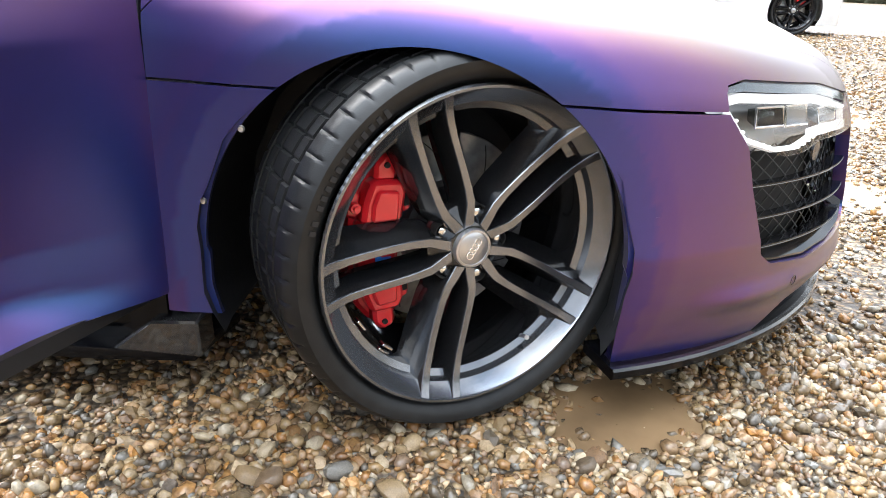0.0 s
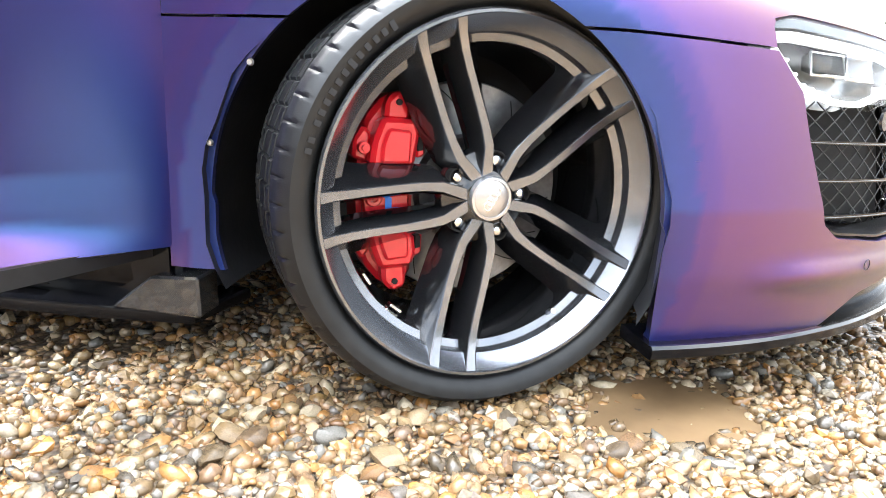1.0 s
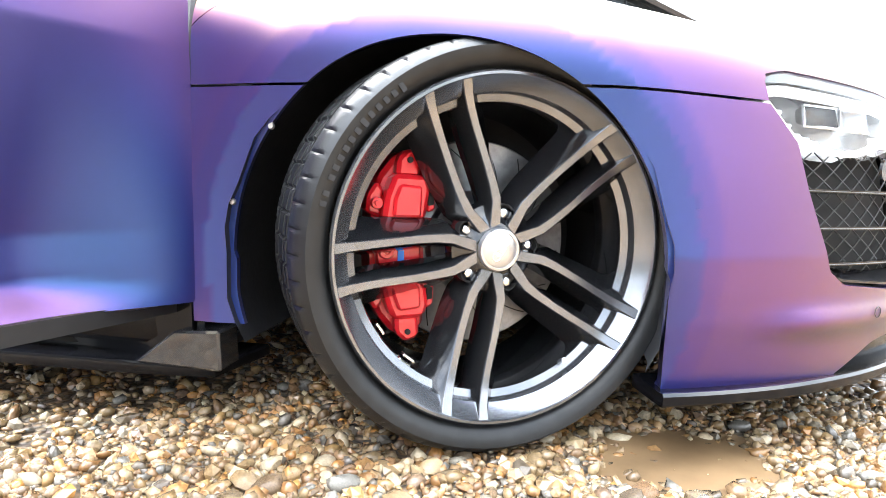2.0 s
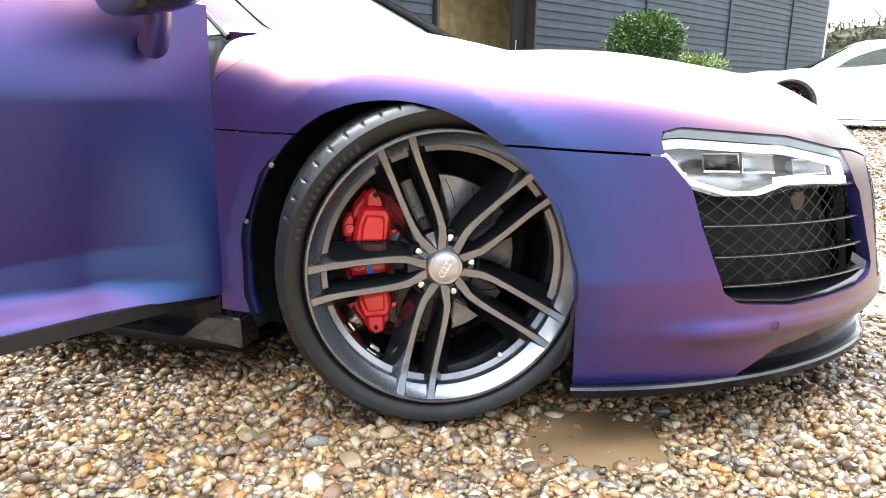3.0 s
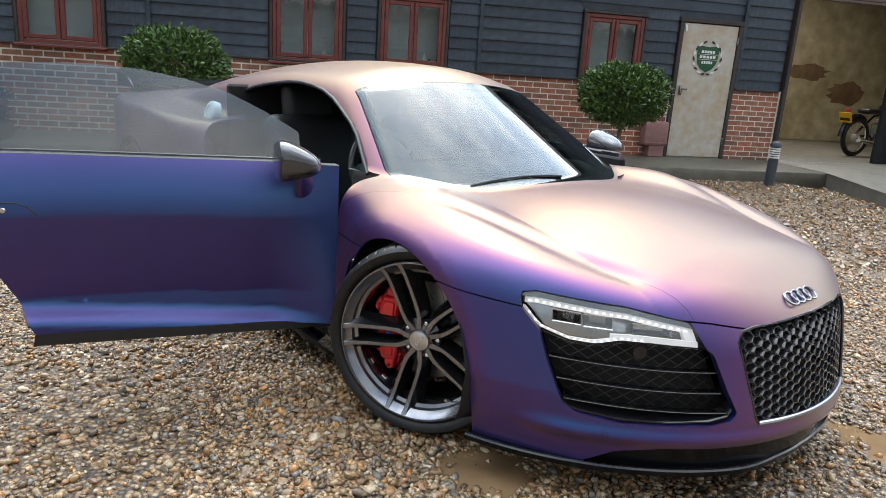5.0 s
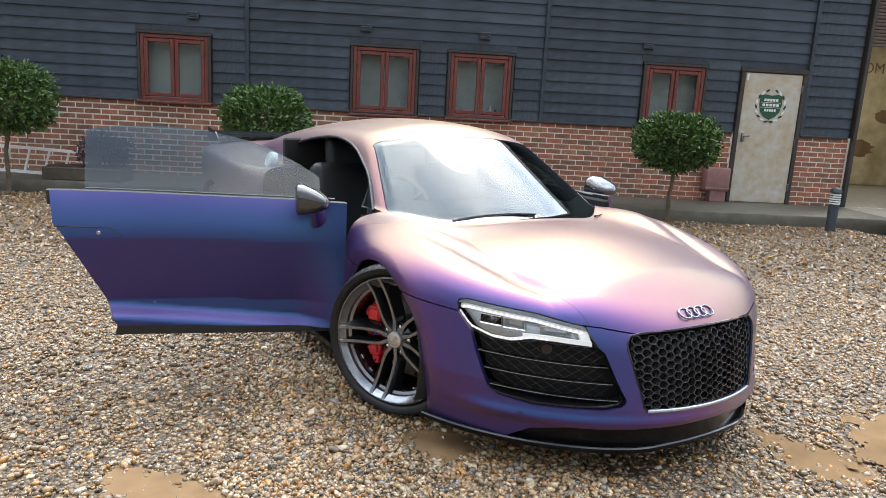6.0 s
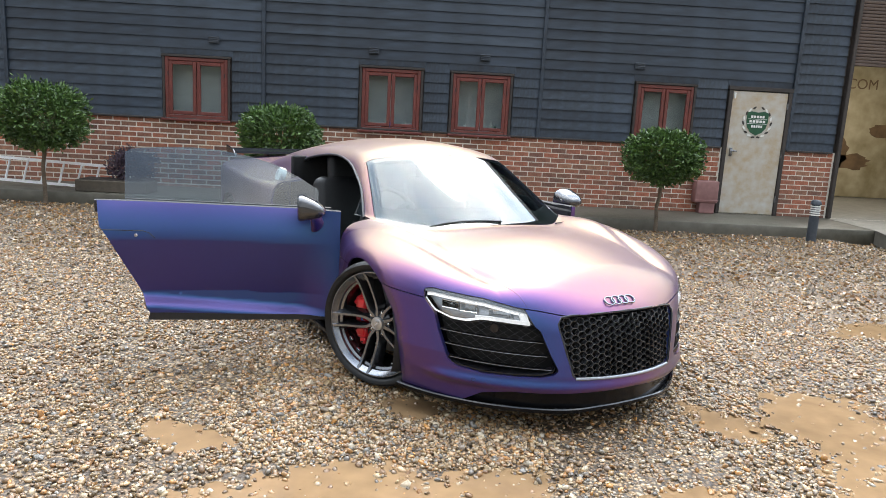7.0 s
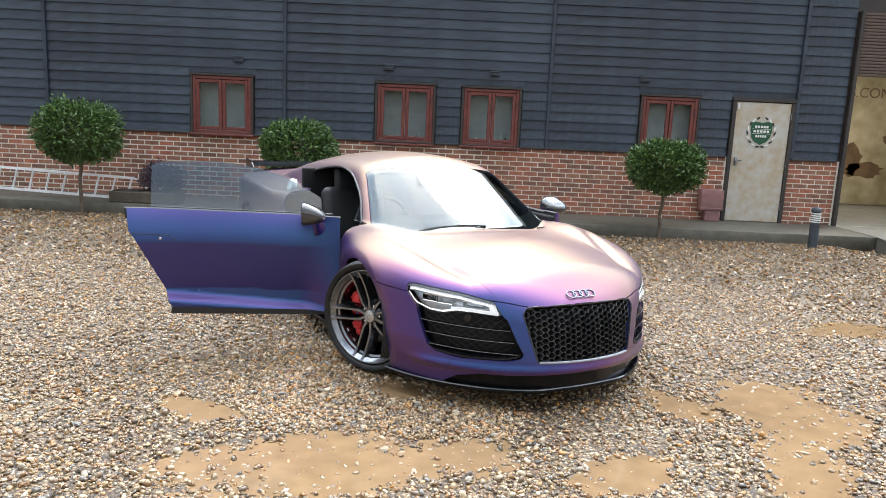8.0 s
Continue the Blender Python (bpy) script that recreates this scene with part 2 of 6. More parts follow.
def pebble_material(name, island):
    m = mat(name, (0.66, 0.588, 0.465), 0.26, 0, 0.36, 160, 0.0009, 380, Coat_Weight=0.3, Coat_Roughness=0.08)
    tones = [(0.36, 0.259, 0.15), (0.12, 0.10, 0.08), (0.24, 0.25, 0.27), (0.58, 0.30, 0.09), (0.70, 0.64, 0.55), (0.16, 0.17, 0.19), (0.45, 0.23, 0.08), (0.128, 0.115, 0.102), (0.391, 0.223, 0.097), (0.502, 0.418, 0.3), (0.213, 0.113, 0.054), (0.24, 0.195, 0.14), (0.451, 0.3, 0.149), (0.11, 0.095, 0.075), (0.336, 0.193, 0.096), (0.625, 0.558, 0.457), (0.294, 0.21, 0.126), (0.421, 0.328, 0.211)]
    return per_piece(m, tones, None, island)


PEBBLE, PEBBLES = pebble_material("flint_pebble", False), pebble_material("flint_pebbles", True)


def gravel_ground():
    """Wet gravel between and beyond the loose pebbles: stones as cells, shade of the joints put into the colour."""
    m = bpy.data.materials.new("wet_gravel")
    m.use_nodes = True
    t = m.node_tree
    p = t.nodes["Principled BSDF"]
    pos = t.nodes.new("ShaderNodeTexCoord")
    cells = t.nodes.new("ShaderNodeTexVoronoi")
    cells.inputs["Scale"].default_value = 58
    cells.inputs["Randomness"].default_value = 1
    ramp = t.nodes.new("ShaderNodeValToRGB")
    tones = [(0.17, 0.115, 0.06), (0.07, 0.06, 0.05), (0.22, 0.125, 0.05), (0.31, 0.245, 0.165), (0.12, 0.066, 0.03), (0.27, 0.18, 0.088), (0.38, 0.32, 0.235)]
    els = ramp.color_ramp.elements
    while len(els) < len(tones):
        els.new(0.5)
    for k, c in enumerate(tones):
        els[k].position, els[k].color = k / (len(tones) - 1), (*c, 1)
    sep = t.nodes.new("ShaderNodeSeparateColor")
    big = t.nodes.new("ShaderNodeTexNoise")
    big.inputs["Scale"].default_value, big.inputs["Detail"].default_value = 0.9, 5
    rr = t.nodes.new("ShaderNodeMapRange")
    rr.inputs["From Min"].default_value, rr.inputs["From Max"].default_value = 0.42, 0.62
    mx = t.nodes.new("ShaderNodeMix")
    mx.data_type = "RGBA"
    mx.inputs["B"].default_value = (0.11, 0.068, 0.036, 1)
    half = t.nodes.new("ShaderNodeMath")
    half.operation, half.inputs[1].default_value = "MULTIPLY", 0.75
    for n in (cells, big):
        t.links.new(pos.outputs["Object"], n.inputs["Vector"])
    t.links.new(cells.outputs["Color"], sep.inputs["Color"])
    t.links.new(sep.outputs["Red"], ramp.inputs["Fac"])
    t.links.new(big.outputs["Fac"], rr.inputs["Value"])
    t.links.new(rr.outputs["Result"], half.inputs[0])
    t.links.new(half.outputs[0], mx.inputs["Factor"])
    t.links.new(ramp.outputs["Color"], mx.inputs["A"])
    # gap shade in the colour: each cell paler mid-stone, darkened out to its joint
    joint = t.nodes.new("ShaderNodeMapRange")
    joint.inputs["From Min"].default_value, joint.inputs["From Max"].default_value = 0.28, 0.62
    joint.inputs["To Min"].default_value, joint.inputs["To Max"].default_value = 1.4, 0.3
    joint_shade = t.nodes.new("ShaderNodeVectorMath")
    joint_shade.operation = "SCALE"
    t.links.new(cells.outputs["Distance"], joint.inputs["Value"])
    t.links.new(mx.outputs["Result"], joint_shade.inputs[0])
    t.links.new(joint.outputs["Result"], joint_shade.inputs["Scale"])
    t.links.new(joint_shade.outputs["Vector"], p.inputs["Base Color"])
    p.inputs["Roughness"].default_value = 0.58
    b = t.nodes.new("ShaderNodeBump")
    b.invert = True
    b.inputs["Distance"].default_value, b.inputs["Strength"].default_value = 0.012, 0.9
    t.links.new(cells.outputs["Distance"], b.inputs["Height"])
    t.links.new(b.outputs["Normal"], p.inputs["Normal"])
    return m


GRAVEL = gravel_ground()


# ---- mesh helpers ----
def place_mesh(bm, name, material, smooth=True, flat_angle=35):
    me = bpy.data.meshes.new(name)
    bmesh.ops.recalc_face_normals(bm, faces=bm.faces)
    for f in bm.faces:
        f.smooth = smooth
    lim = radians(flat_angle)
    for e in bm.edges:
        if len(e.link_faces) == 2 and e.calc_face_angle(0) > lim:
            e.smooth = False
    bm.to_mesh(me)
    bm.free()
    for m in material if isinstance(material, (list, tuple)) else [material]:
        me.materials.append(m)
    return me


def part(name, bm, material, parent, label=""):
    ob = new(name, place_mesh(bm, name, material))
    ob.parent = parent
    return tagged(ob, label)


def thing(name, bm, material, label, category, group="", kind="", at=None):
    ob = new(name, place_mesh(bm, name, material))
    if at is not None:
        ob.matrix_world = at
    return tagged(ob, label, category, group, kind)


def empty(name, m, label, category, group="", kind=""):
    ob = new(name)
    ob.matrix_world = m
    return tagged(ob, label, category, group, kind)


def box(sx, sy, sz, at=(0, 0, 0), bevel=0.0, seg=1, turn=None, bm=None):
    """A box of that size about the point at, with bevelled edges."""
    own = bmesh.new()
    bmesh.ops.create_cube(own, size=1, matrix=Matrix.Diagonal((sx, sy, sz, 1)))
    if bevel:
        bmesh.ops.bevel(own, geom=own.edges[:], offset=bevel, segments=seg, profile=0.5, affect="EDGES")
    bmesh.ops.transform(own, matrix=Matrix.Translation(at) @ (turn or Matrix()), verts=own.verts)
    return merge(own, bm)


def merge(own, bm):
    if bm is None:
        return own
    me = bpy.data.meshes.new("tmp")
    own.to_mesh(me)
    own.free()
    bm.from_mesh(me)
    bpy.data.meshes.remove(me)
    return bm


def lathe(profile, seg=48, turn=None, bm=None, closed=False):
    """Turn a profile of (radius, height) round z."""
    own = bmesh.new()
    rings = []
    for r, z in profile:
        if r < 1e-6:
            rings.append([own.verts.new((0, 0, z))] * seg)
        else:
            rings.append([own.verts.new((r * math.cos(2 * math.pi * k / seg), r * math.sin(2 * math.pi * k / seg), z)) for k in range(seg)])
    pairs = list(zip(rings, rings[1:])) + ([(rings[-1], rings[0])] if closed else [])
    for a, b in pairs:
        for k in range(seg):
            vs = []
            for v in (a[k], a[(k + 1) % seg], b[(k + 1) % seg], b[k]):
                if v not in vs:
                    vs.append(v)
            if len(vs) > 2:
                own.faces.new(vs)
    if turn is not None:
        bmesh.ops.transform(own, matrix=turn, verts=own.verts)
    return merge(own, bm)


def tube(points, radius, seg=8, bm=None, loop=False, flat=1.0):
    """A round bar along points; radius may be one value or one for each point."""
    own = bmesh.new()
    pts = [Vector(p) for p in points]
    n = len(pts)
    rad = radius if isinstance(radius, (list, tuple)) else [radius] * n
    rings, up = [], None
    for i, p in enumerate(pts):
        a = pts[(i - 1) % n] if loop or i else p
        b = pts[(i + 1) % n] if loop or i < n - 1 else p
        d = (b - a).normalized()
        if up is None:
            up = d.orthogonal().normalized()
        up = (up - d * up.dot(d)).normalized()
        side = d.cross(up)
        rings.append([own.verts.new(p + rad[i] * (up * math.cos(2 * math.pi * k / seg) + flat * side * math.sin(2 * math.pi * k / seg))) for k in range(seg)])
    for a, b in list(zip(rings, rings[1:])) + ([(rings[-1], rings[0])] if loop else []):
        for k in range(seg):
            own.faces.new((a[k], a[(k + 1) % seg], b[(k + 1) % seg], b[k]))
    if not loop:
        own.faces.new(rings[0][::-1])
        own.faces.new(rings[-1])
    return merge(own, bm)


def prism(outline, depth, turn=None, bevel=0.0, bm=None):
    """A flat outline of (x, y), made thick along z."""
    own = bmesh.new()
    lo = [own.verts.new((x, y, 0)) for x, y in outline]
    hi = [own.verts.new((x, y, depth)) for x, y in outline]
    own.faces.new(lo[::-1])
    own.faces.new(hi)
    for k in range(len(outline)):
        j = (k + 1) % len(outline)
        own.faces.new((lo[k], lo[j], hi[j], hi[k]))
    if bevel:
        bmesh.ops.bevel(own, geom=own.edges[:], offset=bevel, segments=1, profile=0.5, affect="EDGES")
    if turn is not None:
        bmesh.ops.transform(own, matrix=turn, verts=own.verts)
    return merge(own, bm)


# ---- ground and building ----
WALL_Y = 7.764
PUDDLES = ((1.13, 0.25, 0.21, 0.14, -40), (1.02, -0.60, 0.80, 0.30, 8), (3.32, 0.18, 0.50, 0.45, 60), (2.70, 0.22, 0.26, 0.15, -50), (0.20, -0.14, 0.26, 0.11, -20), (7.0, 2.3, 0.80, 0.62, -40), (5.4, 0.05, 0.55, 0.22, 10), (3.05, -0.45, 0.42, 0.20, 70), (2.15, -0.62, 0.28, 0.16, 30), (4.6, 1.9, 0.5, 0.22, 15))


def puddle_depth(x, y, hollows=PUDDLES):
    """Above 0 inside a hollow, 1 at its middle."""
    best = np.full(np.broadcast(x, y).shape, -9.0)
    for cx, cy, rx, ry, turn in hollows:
        c, s = math.cos(radians(turn)), math.sin(radians(turn))
        u, v = ((x - cx) * c + (y - cy) * s) / rx, (-(x - cx) * s + (y - cy) * c) / ry
        wobble = 0.24 * np.sin(9 * x + 3 * y + cx) + 0.20 * np.sin(13 * y - 7 * x + cy) + 0.17 * np.sin(31 * x + 23 * y) + 0.15 * np.sin(52 * y - 37 * x + cx) + 0.12 * np.sin(83 * x + 19 * y)
        best = np.maximum(best, 1 - u * u - v * v + wobble)
    return best


def ground_height(x, y):
    rise = 0.20 * step01((x - 7.4) / 1.8) * step01((9.0 - y) / 2.0)
    under_slab = step01((8.62 + 0.42 * (y - 3.1) - x) / 0.2) * step01((y - 3.74 + 0.346 * (x - 7.08)) / 0.2)
    rise = rise * (1 - under_slab) - 0.06 * under_slab * step01((x - 6.9) / 0.4)
    swell = 0.006 * np.sin(1.7 * x + 0.6) * np.sin(1.3 * y + 1.1) + 0.004 * np.sin(4.1 * x - 2.7 * y)
    near = step01((30 - np.hypot(x, y)) / 20)
    return rise + swell * near - 0.012 * step01(puddle_depth(x, y) + 0.25)


def step01(t):
    t = np.clip(t, 0, 1)
    return t * t * (3 - 2 * t)


far = np.array([12, 16, 24, 40, 70, 120, 200, 320])
gx = np.concatenate([-far[::-1] - 4, np.arange(-4, -1, 0.15), np.arange(-1, 4.4, 0.035), np.arange(4.4, 12, 0.15), far + 1])
gy = np.concatenate([-far[::-1] + 6, np.arange(-5, -1.2, 0.15), np.arange(-1.2, 2.2, 0.035), np.arange(2.2, 9, 0.15), far])
X, Y = np.meshgrid(gx, gy, indexing="ij")
Z = ground_height(X, Y)
nx, ny = X.shape
idx = np.arange(nx * ny).reshape(nx, ny)
quads = np.stack([idx[:-1, :-1], idx[1:, :-1], idx[1:, 1:], idx[:-1, 1:]], -1).reshape(-1, 4)
me = bpy.data.meshes.new("ground")
me.from_pydata(np.stack([X, Y, Z], -1).reshape(-1, 3).tolist(), [], quads.tolist())
me.polygons.foreach_set("use_smooth", [True] * len(me.polygons))
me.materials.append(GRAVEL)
GROUND = tagged(new("ground", me), "wet flint gravel yard with sandy hollows", "ground", kind="structure")

for cx, cy, rx, ry, turn in PUDDLES:
    bm = bmesh.new()
    bmesh.ops.create_grid(bm, x_segments=70, y_segments=70, size=1)
    c, s = math.cos(radians(turn)), math.sin(radians(turn))
    z = float(ground_height(np.float64(cx), np.float64(cy))) + 0.0090
    for v in bm.verts:
        u, w = v.co.x * rx * 1.45, v.co.y * ry * 1.45
        v.co = (cx + u * c - w * s, cy + u * s + w * c, z)
    bmesh.ops.delete(bm, geom=[v for v in bm.verts if puddle_depth(np.float64(v.co.x), np.float64(v.co.y), ((cx, cy, rx, ry, turn),)) < -0.16], context="VERTS")
    left, pools = set(bm.verts), []
    while left:
        stack = [left.pop()]
        pool = set(stack)
        while stack:
            for e in stack.pop().link_edges:
                for v in e.verts:
                    if v in left:
                        left.discard(v)
                        pool.add(v)
                        stack.append(v)
        pools.append(pool)
    pools.sort(key=len)
    bmesh.ops.delete(bm, geom=[v for pool in pools[:-1] for v in pool], context="VERTS")
    thing("puddle", bm, MUD_WATER, "shallow muddy brown puddle in the gravel", "puddle", kind="structure")


def wall_box(name, x0, x1, y0, y1, z0, z1, material, label, category="wall"):
    return thing(name, box(x1 - x0, y1 - y0, z1 - z0, ((x0 + x1) / 2, (y0 + y1) / 2, (z0 + z1) / 2)), material, label, category, kind="structure")


OPENINGS = [(-2.60, -1.69, 1.17, 2.05), (0.28, 1.15, 1.15, 2.05), (1.63, 2.49, 1.16, 2.04), (4.42, 5.28, 1.16, 2.04), (5.87, 6.75, 0.15, 2.05)]
DOORWAY = (7.66, 9.96, 0.15, 2.53)
TOP_Z = 4.9


def backing_wall(name, x0, x1, y0, y1, z0, z1, holes, material, label):
    """A wall of blocks that leaves the openings free."""
    xs = sorted({x0, x1, *(h[0] for h in holes), *(h[1] for h in holes)})
    bm = bmesh.new()
    for a, b in zip(xs, xs[1:]):
        cut = [(h[2], h[3]) for h in holes if h[0] <= a + 1e-6 and h[1] >= b - 1e-6]
        z = z0
        for lo, hi in sorted(cut):
            if lo > z:
                box(b - a, y1 - y0, lo - z, ((a + b) / 2, (y0 + y1) / 2, (z + lo) / 2), bm=bm)
            z = hi
        if z < z1:
            box(b - a, y1 - y0, z1 - z, ((a + b) / 2, (y0 + y1) / 2, (z + z1) / 2), bm=bm)
    return thing(name, bm, material, label, "wall", kind="structure")


HOLES = OPENINGS + [DOORWAY]
backing_wall("wall_north_base", -14, 24, WALL_Y - 0.0015, WALL_Y + 0.25, 0.0, 1.165, HOLES, MORTAR, "pale mortar bed of the red brick plinth")
backing_wall("wall_north_upper", -14, 24, WALL_Y + 0.03, WALL_Y + 0.25, 1.165, TOP_Z, HOLES, DARK_WOOD, "dark boarded barn wall above the brick")

# ---- slab, apron, interior of the barn ----
thing("pavement", box(21.6, 1.27, 0.21, (-3.2, 7.13, 0.045), 0.02, 2), SLAB, "damp concrete strip along the barn wall", "pavement", kind="structure")
APRON = [(7.60, 7.76), (7.60, 6.50), (7.08, 3.66), (7.6, 3.47), (8.2, 3.26), (8.70, 3.10), (9.05, 3.9), (9.33, 4.6), (9.68, 5.4), (10.0, 6.2), (10.3, 6.6), (10.3, 7.76)]
bm = prism(APRON, 0.20, None, 0.012)
for v in bm.verts:
    top = v.co.z > 0.1
    near = 1 - float(step01(np.float64((v.co.y - 3.4) / 3.0)))
    v.co.z = (0.150 * (1 - near) + near * (0.025 + 0.20 * float(step01(np.float64((v.co.x - 7.4) / 1.8))))) if top else -0.05
thing("pavement_apron", bm, CONCRETE, "broad concrete apron sloping to the workshop doorway", "pavement", kind="structure")
wall_box("bed_kerb", 10.3, 20, 6.75, 6.87, 0.0, 0.27, DARK_WOOD, "dark timber edging of a bed along the wall", "kerb")
wall_box("floor_inside", -14, 24, 7.775, 13.5, 0.02, 0.152, CONCRETE, "concrete workshop floor", "floor")
wall_box("wall_back", -14, 24, 13.5, 13.7, 0, TOP_Z, PLASTER, "plain rear wall of the barn")
wall_box("wall_west", -14.2, -14, 7.8, 13.7, 0, TOP_Z, PLASTER, "plain end wall of the barn")
wall_box("wall_east", 24, 24.2, 7.8, 13.7, 0, TOP_Z, PLASTER, "plain end wall of the barn")
wall_box("partition", 7.30, 7.42, 8.02, 13.5, 0.152, 3.4, PLASTER, "plain partition beside the doorway")
wall_box("ceiling", -14, 24, 8.02, 13.5, 3.4, 3.5, PLASTER, "plain workshop ceiling", "ceiling")
bm = bmesh.new()
for y0, z0, y1, z1 in ((7.35, 4.75, 10.7, 7.4), (14.0, 4.75, 10.7, 7.4)):
    n = (Vector((0, z1 - z0, -(y1 - y0))) if y1 > y0 else Vector((0, z1 - z0, y0 - y1))).normalized() * 0.12
    box(39.5, math.hypot(y1 - y0, z1 - z0), 0.12, (5, (y0 + y1) / 2, (z0 + z1) / 2), turn=Matrix.Rotation(math.atan2(z1 - z0, y1 - y0), 4, "X"), bm=bm)
thing("roof", bm, ROOF_TILE, "dark pitched barn roof", "roof", kind="structure")


# ---- body shape of the coupe: metres, x ahead of the front axle, w out from the centre line, z up ----
def smax(a, b, k):
    h = np.clip(0.5 + 0.5 * (a - b) / k, 0, 1)
    return b + (a - b) * h + k * h * (1 - h)


def smin(a, b, k):
    return -smax(-a, -b, k)


def bump(t):
    return np.exp(-t * t)


def hood_height(x, w):
    """Top of the lower body: hood, fender crowns, beltline, rear deck."""
    front = 0.772 - 0.155 * (np.maximum(x + 0.30, 0) / 1.15) ** 2 - 0.05 * np.maximum(x - 0.72, 0) ** 2 / 0.04
    back = 0.135 * step01((-0.20 - x) / 1.5) + 0.04 * step01((-1.7 - x) / 0.9)
    crown = -0.055 * (w / 0.8) ** 2
    fender = 0.070 * bump((w - 0.70) / 0.17) * bump((x + 0.16) / 0.46)
    gully = -0.013 * bump((w - (0.705 - 0.30 * x)) / 0.04) * step01((0.78 - x) / 0.3) * step01((x + 0.25) / 0.35)
    dome = 0.051 * np.maximum(1 - (w / 0.55) ** 2, 0) * step01((0.86 - x) / 0.22) * step01((x + 0.35) / 0.7)
    return front + back + crown + fender + gully + dome + 0.018 * step01((-0.45 - x) / 0.25)


def shoulder(x):
    """Roundness of the edge between top and flank: tighter along the doors."""
    return 0.10 - 0.045 * step01((-0.40 - x) / 0.3)


def side_width(x, z):
    """Half width of the sides behind the front corners."""
    waist = 0.905 - 0.062 * step01((-x - 0.10) / 0.38) + 0.100 * step01((-x - 1.35) / 0.9)
    tuck = -0.24 * np.maximum(0.34 - z, 0) * step01((x + 0.3) / 0.4) - 0.12 * np.maximum(0.30 - z, 0) * step01((-0.5 - x) / 0.3)
    ledge = 0.020 * bump((z - 0.228) / 0.025) * step01((x - 0.42) / 0.15)
    ring = np.hypot(x + 0.05, z - 0.31)
    over = 0.5 * (ring - 0.432 + np.sqrt((ring - 0.432) ** 2 + 0.006**2))
    flare = 0.011 * np.exp(-over / 0.075) - 0.24 * np.maximum(0.396 - ring, 0) * step01((ring - 0.30) / 0.03)
    line = 0.668 - 0.018 * step01((x + 1.2) / 0.5)
    lip = 0.262 + 0.087 * np.clip(-0.54 - x, -0.1, 1.1)
    below = 0.5 * (line - z + np.sqrt((line - z) ** 2 + 0.004**2))
    above = 0.5 * (z - line + np.sqrt((z - line) ** 2 + 0.004**2))
    hollow = 0.29 * np.minimum(below, 0.30) + 1.45 * np.minimum(above, 0.20) ** 2 - 0.062 * step01((lip + 0.012 - z) / 0.075)
    door = -hollow * step01((-x - 0.47) / 0.26) * step01((x + 2.1) / 0.5)
    return waist + tuck + ledge + flare + door


def body_field(x, w, z):
    wide = side_width(x, z)
    nose = nose_x(z)
    ahead = np.maximum(x, 0) / nose
    behind = np.maximum(-2.55 - x, 0) / 0.88
    turn = np.sqrt(ahead**2 + (w / wide) ** 2 + 1e-9)
    turn = np.where(x < 0, ((np.maximum(w, 0) / wide) ** 4 + behind**4 + 1e-9) ** 0.25, turn)
    side = (turn - 1) * 0.9
    top = (z - hood_height(x, w)) * 0.93
    lower = smax(top, side, shoulder(x))
    screen = (z - (0.770 + 0.53 * (-0.12 - x) - 0.30 * w**2)) * 0.86
    roof = z - (1.215 - 0.30 * w**2 - 0.10 * (x + 1.35) ** 2)
    flank = (w - (0.662 - 0.45 * (z - 0.8) + 0.05 * step01((-1.2 - x) / 1.2))) * 0.91
    cabin = smax(smax(smax(screen, roof, 0.05), flank, 0.06), 0.70 - z, 0.02)
    return smin(lower, cabin, 0.025)


def nose_x(z):
    return 0.972 - 0.17 * np.maximum(z - 0.283, 0) - 0.10 * np.maximum(0.25 - z, 0) + 0.008 * bump((z - 0.232) / 0.022)


def surface(field, lo, hi, h):
    """A mesh of even quads on field = 0, split into triangles."""
    axes = [np.arange(a, b + h, h) for a, b in zip(lo, hi)]
    val = field(axes[0][:, None, None], axes[1][None, :, None], axes[2][None, None, :])
    inside = val < 0
    n = np.array(val.shape)
    some = np.zeros(n - 1, bool)
    every = np.ones(n - 1, bool)
    for i in (0, 1):
        for j in (0, 1):
            for k in (0, 1):
                c = inside[i : n[0] - 1 + i, j : n[1] - 1 + j, k : n[2] - 1 + k]
                some |= c
                every &= c
    mixed = some & ~every
    at = np.full(n - 1, -1)
    at[mixed] = np.arange(mixed.sum())
    v = np.argwhere(mixed) * h + h / 2 + np.array(lo)
    for _ in range(7):
        g, f = gradient(field, v)
        v = v - np.clip(f / (g**2).sum(1), -h, h)[:, None] * g * 0.9
    quads = []
    for axis in range(3):
        a, b = (axis + 1) % 3, (axis + 2) % 3
        head, tail = [slice(None)] * 3, [slice(None)] * 3
        head[axis], tail[axis] = slice(1, None), slice(None, -1)
        flip = np.argwhere(inside[tuple(head)] != inside[tuple(tail)])
        flip = flip[(flip[:, a] > 0) & (flip[:, b] > 0) & (flip[:, a] < n[a] - 1) & (flip[:, b] < n[b] - 1)]
        sign = inside[tuple(flip.T)]
        ring = []
        for da, db in ((0, 0), (-1, 0), (-1, -1), (0, -1)):
            c = flip.copy()
            c[:, a] += da
            c[:, b] += db
            ring.append(at[tuple(c.T)])
        q = np.stack(ring, 1)
        q[~sign] = q[~sign][:, ::-1]
        quads.append(q)
    q = np.concatenate(quads)
    q = q[(q >= 0).all(1)]
    return v, np.concatenate([q[:, [0, 1, 2]], q[:, [0, 2, 3]]])


def gradient(field, v, e=1e-3):
    g = np.empty_like(v)
    for k in range(3):
        d = np.zeros(3)
        d[k] = e
        g[:, k] = (field(*(v + d).T) - field(*(v - d).T)) / (2 * e)
    return g, field(*v.T)


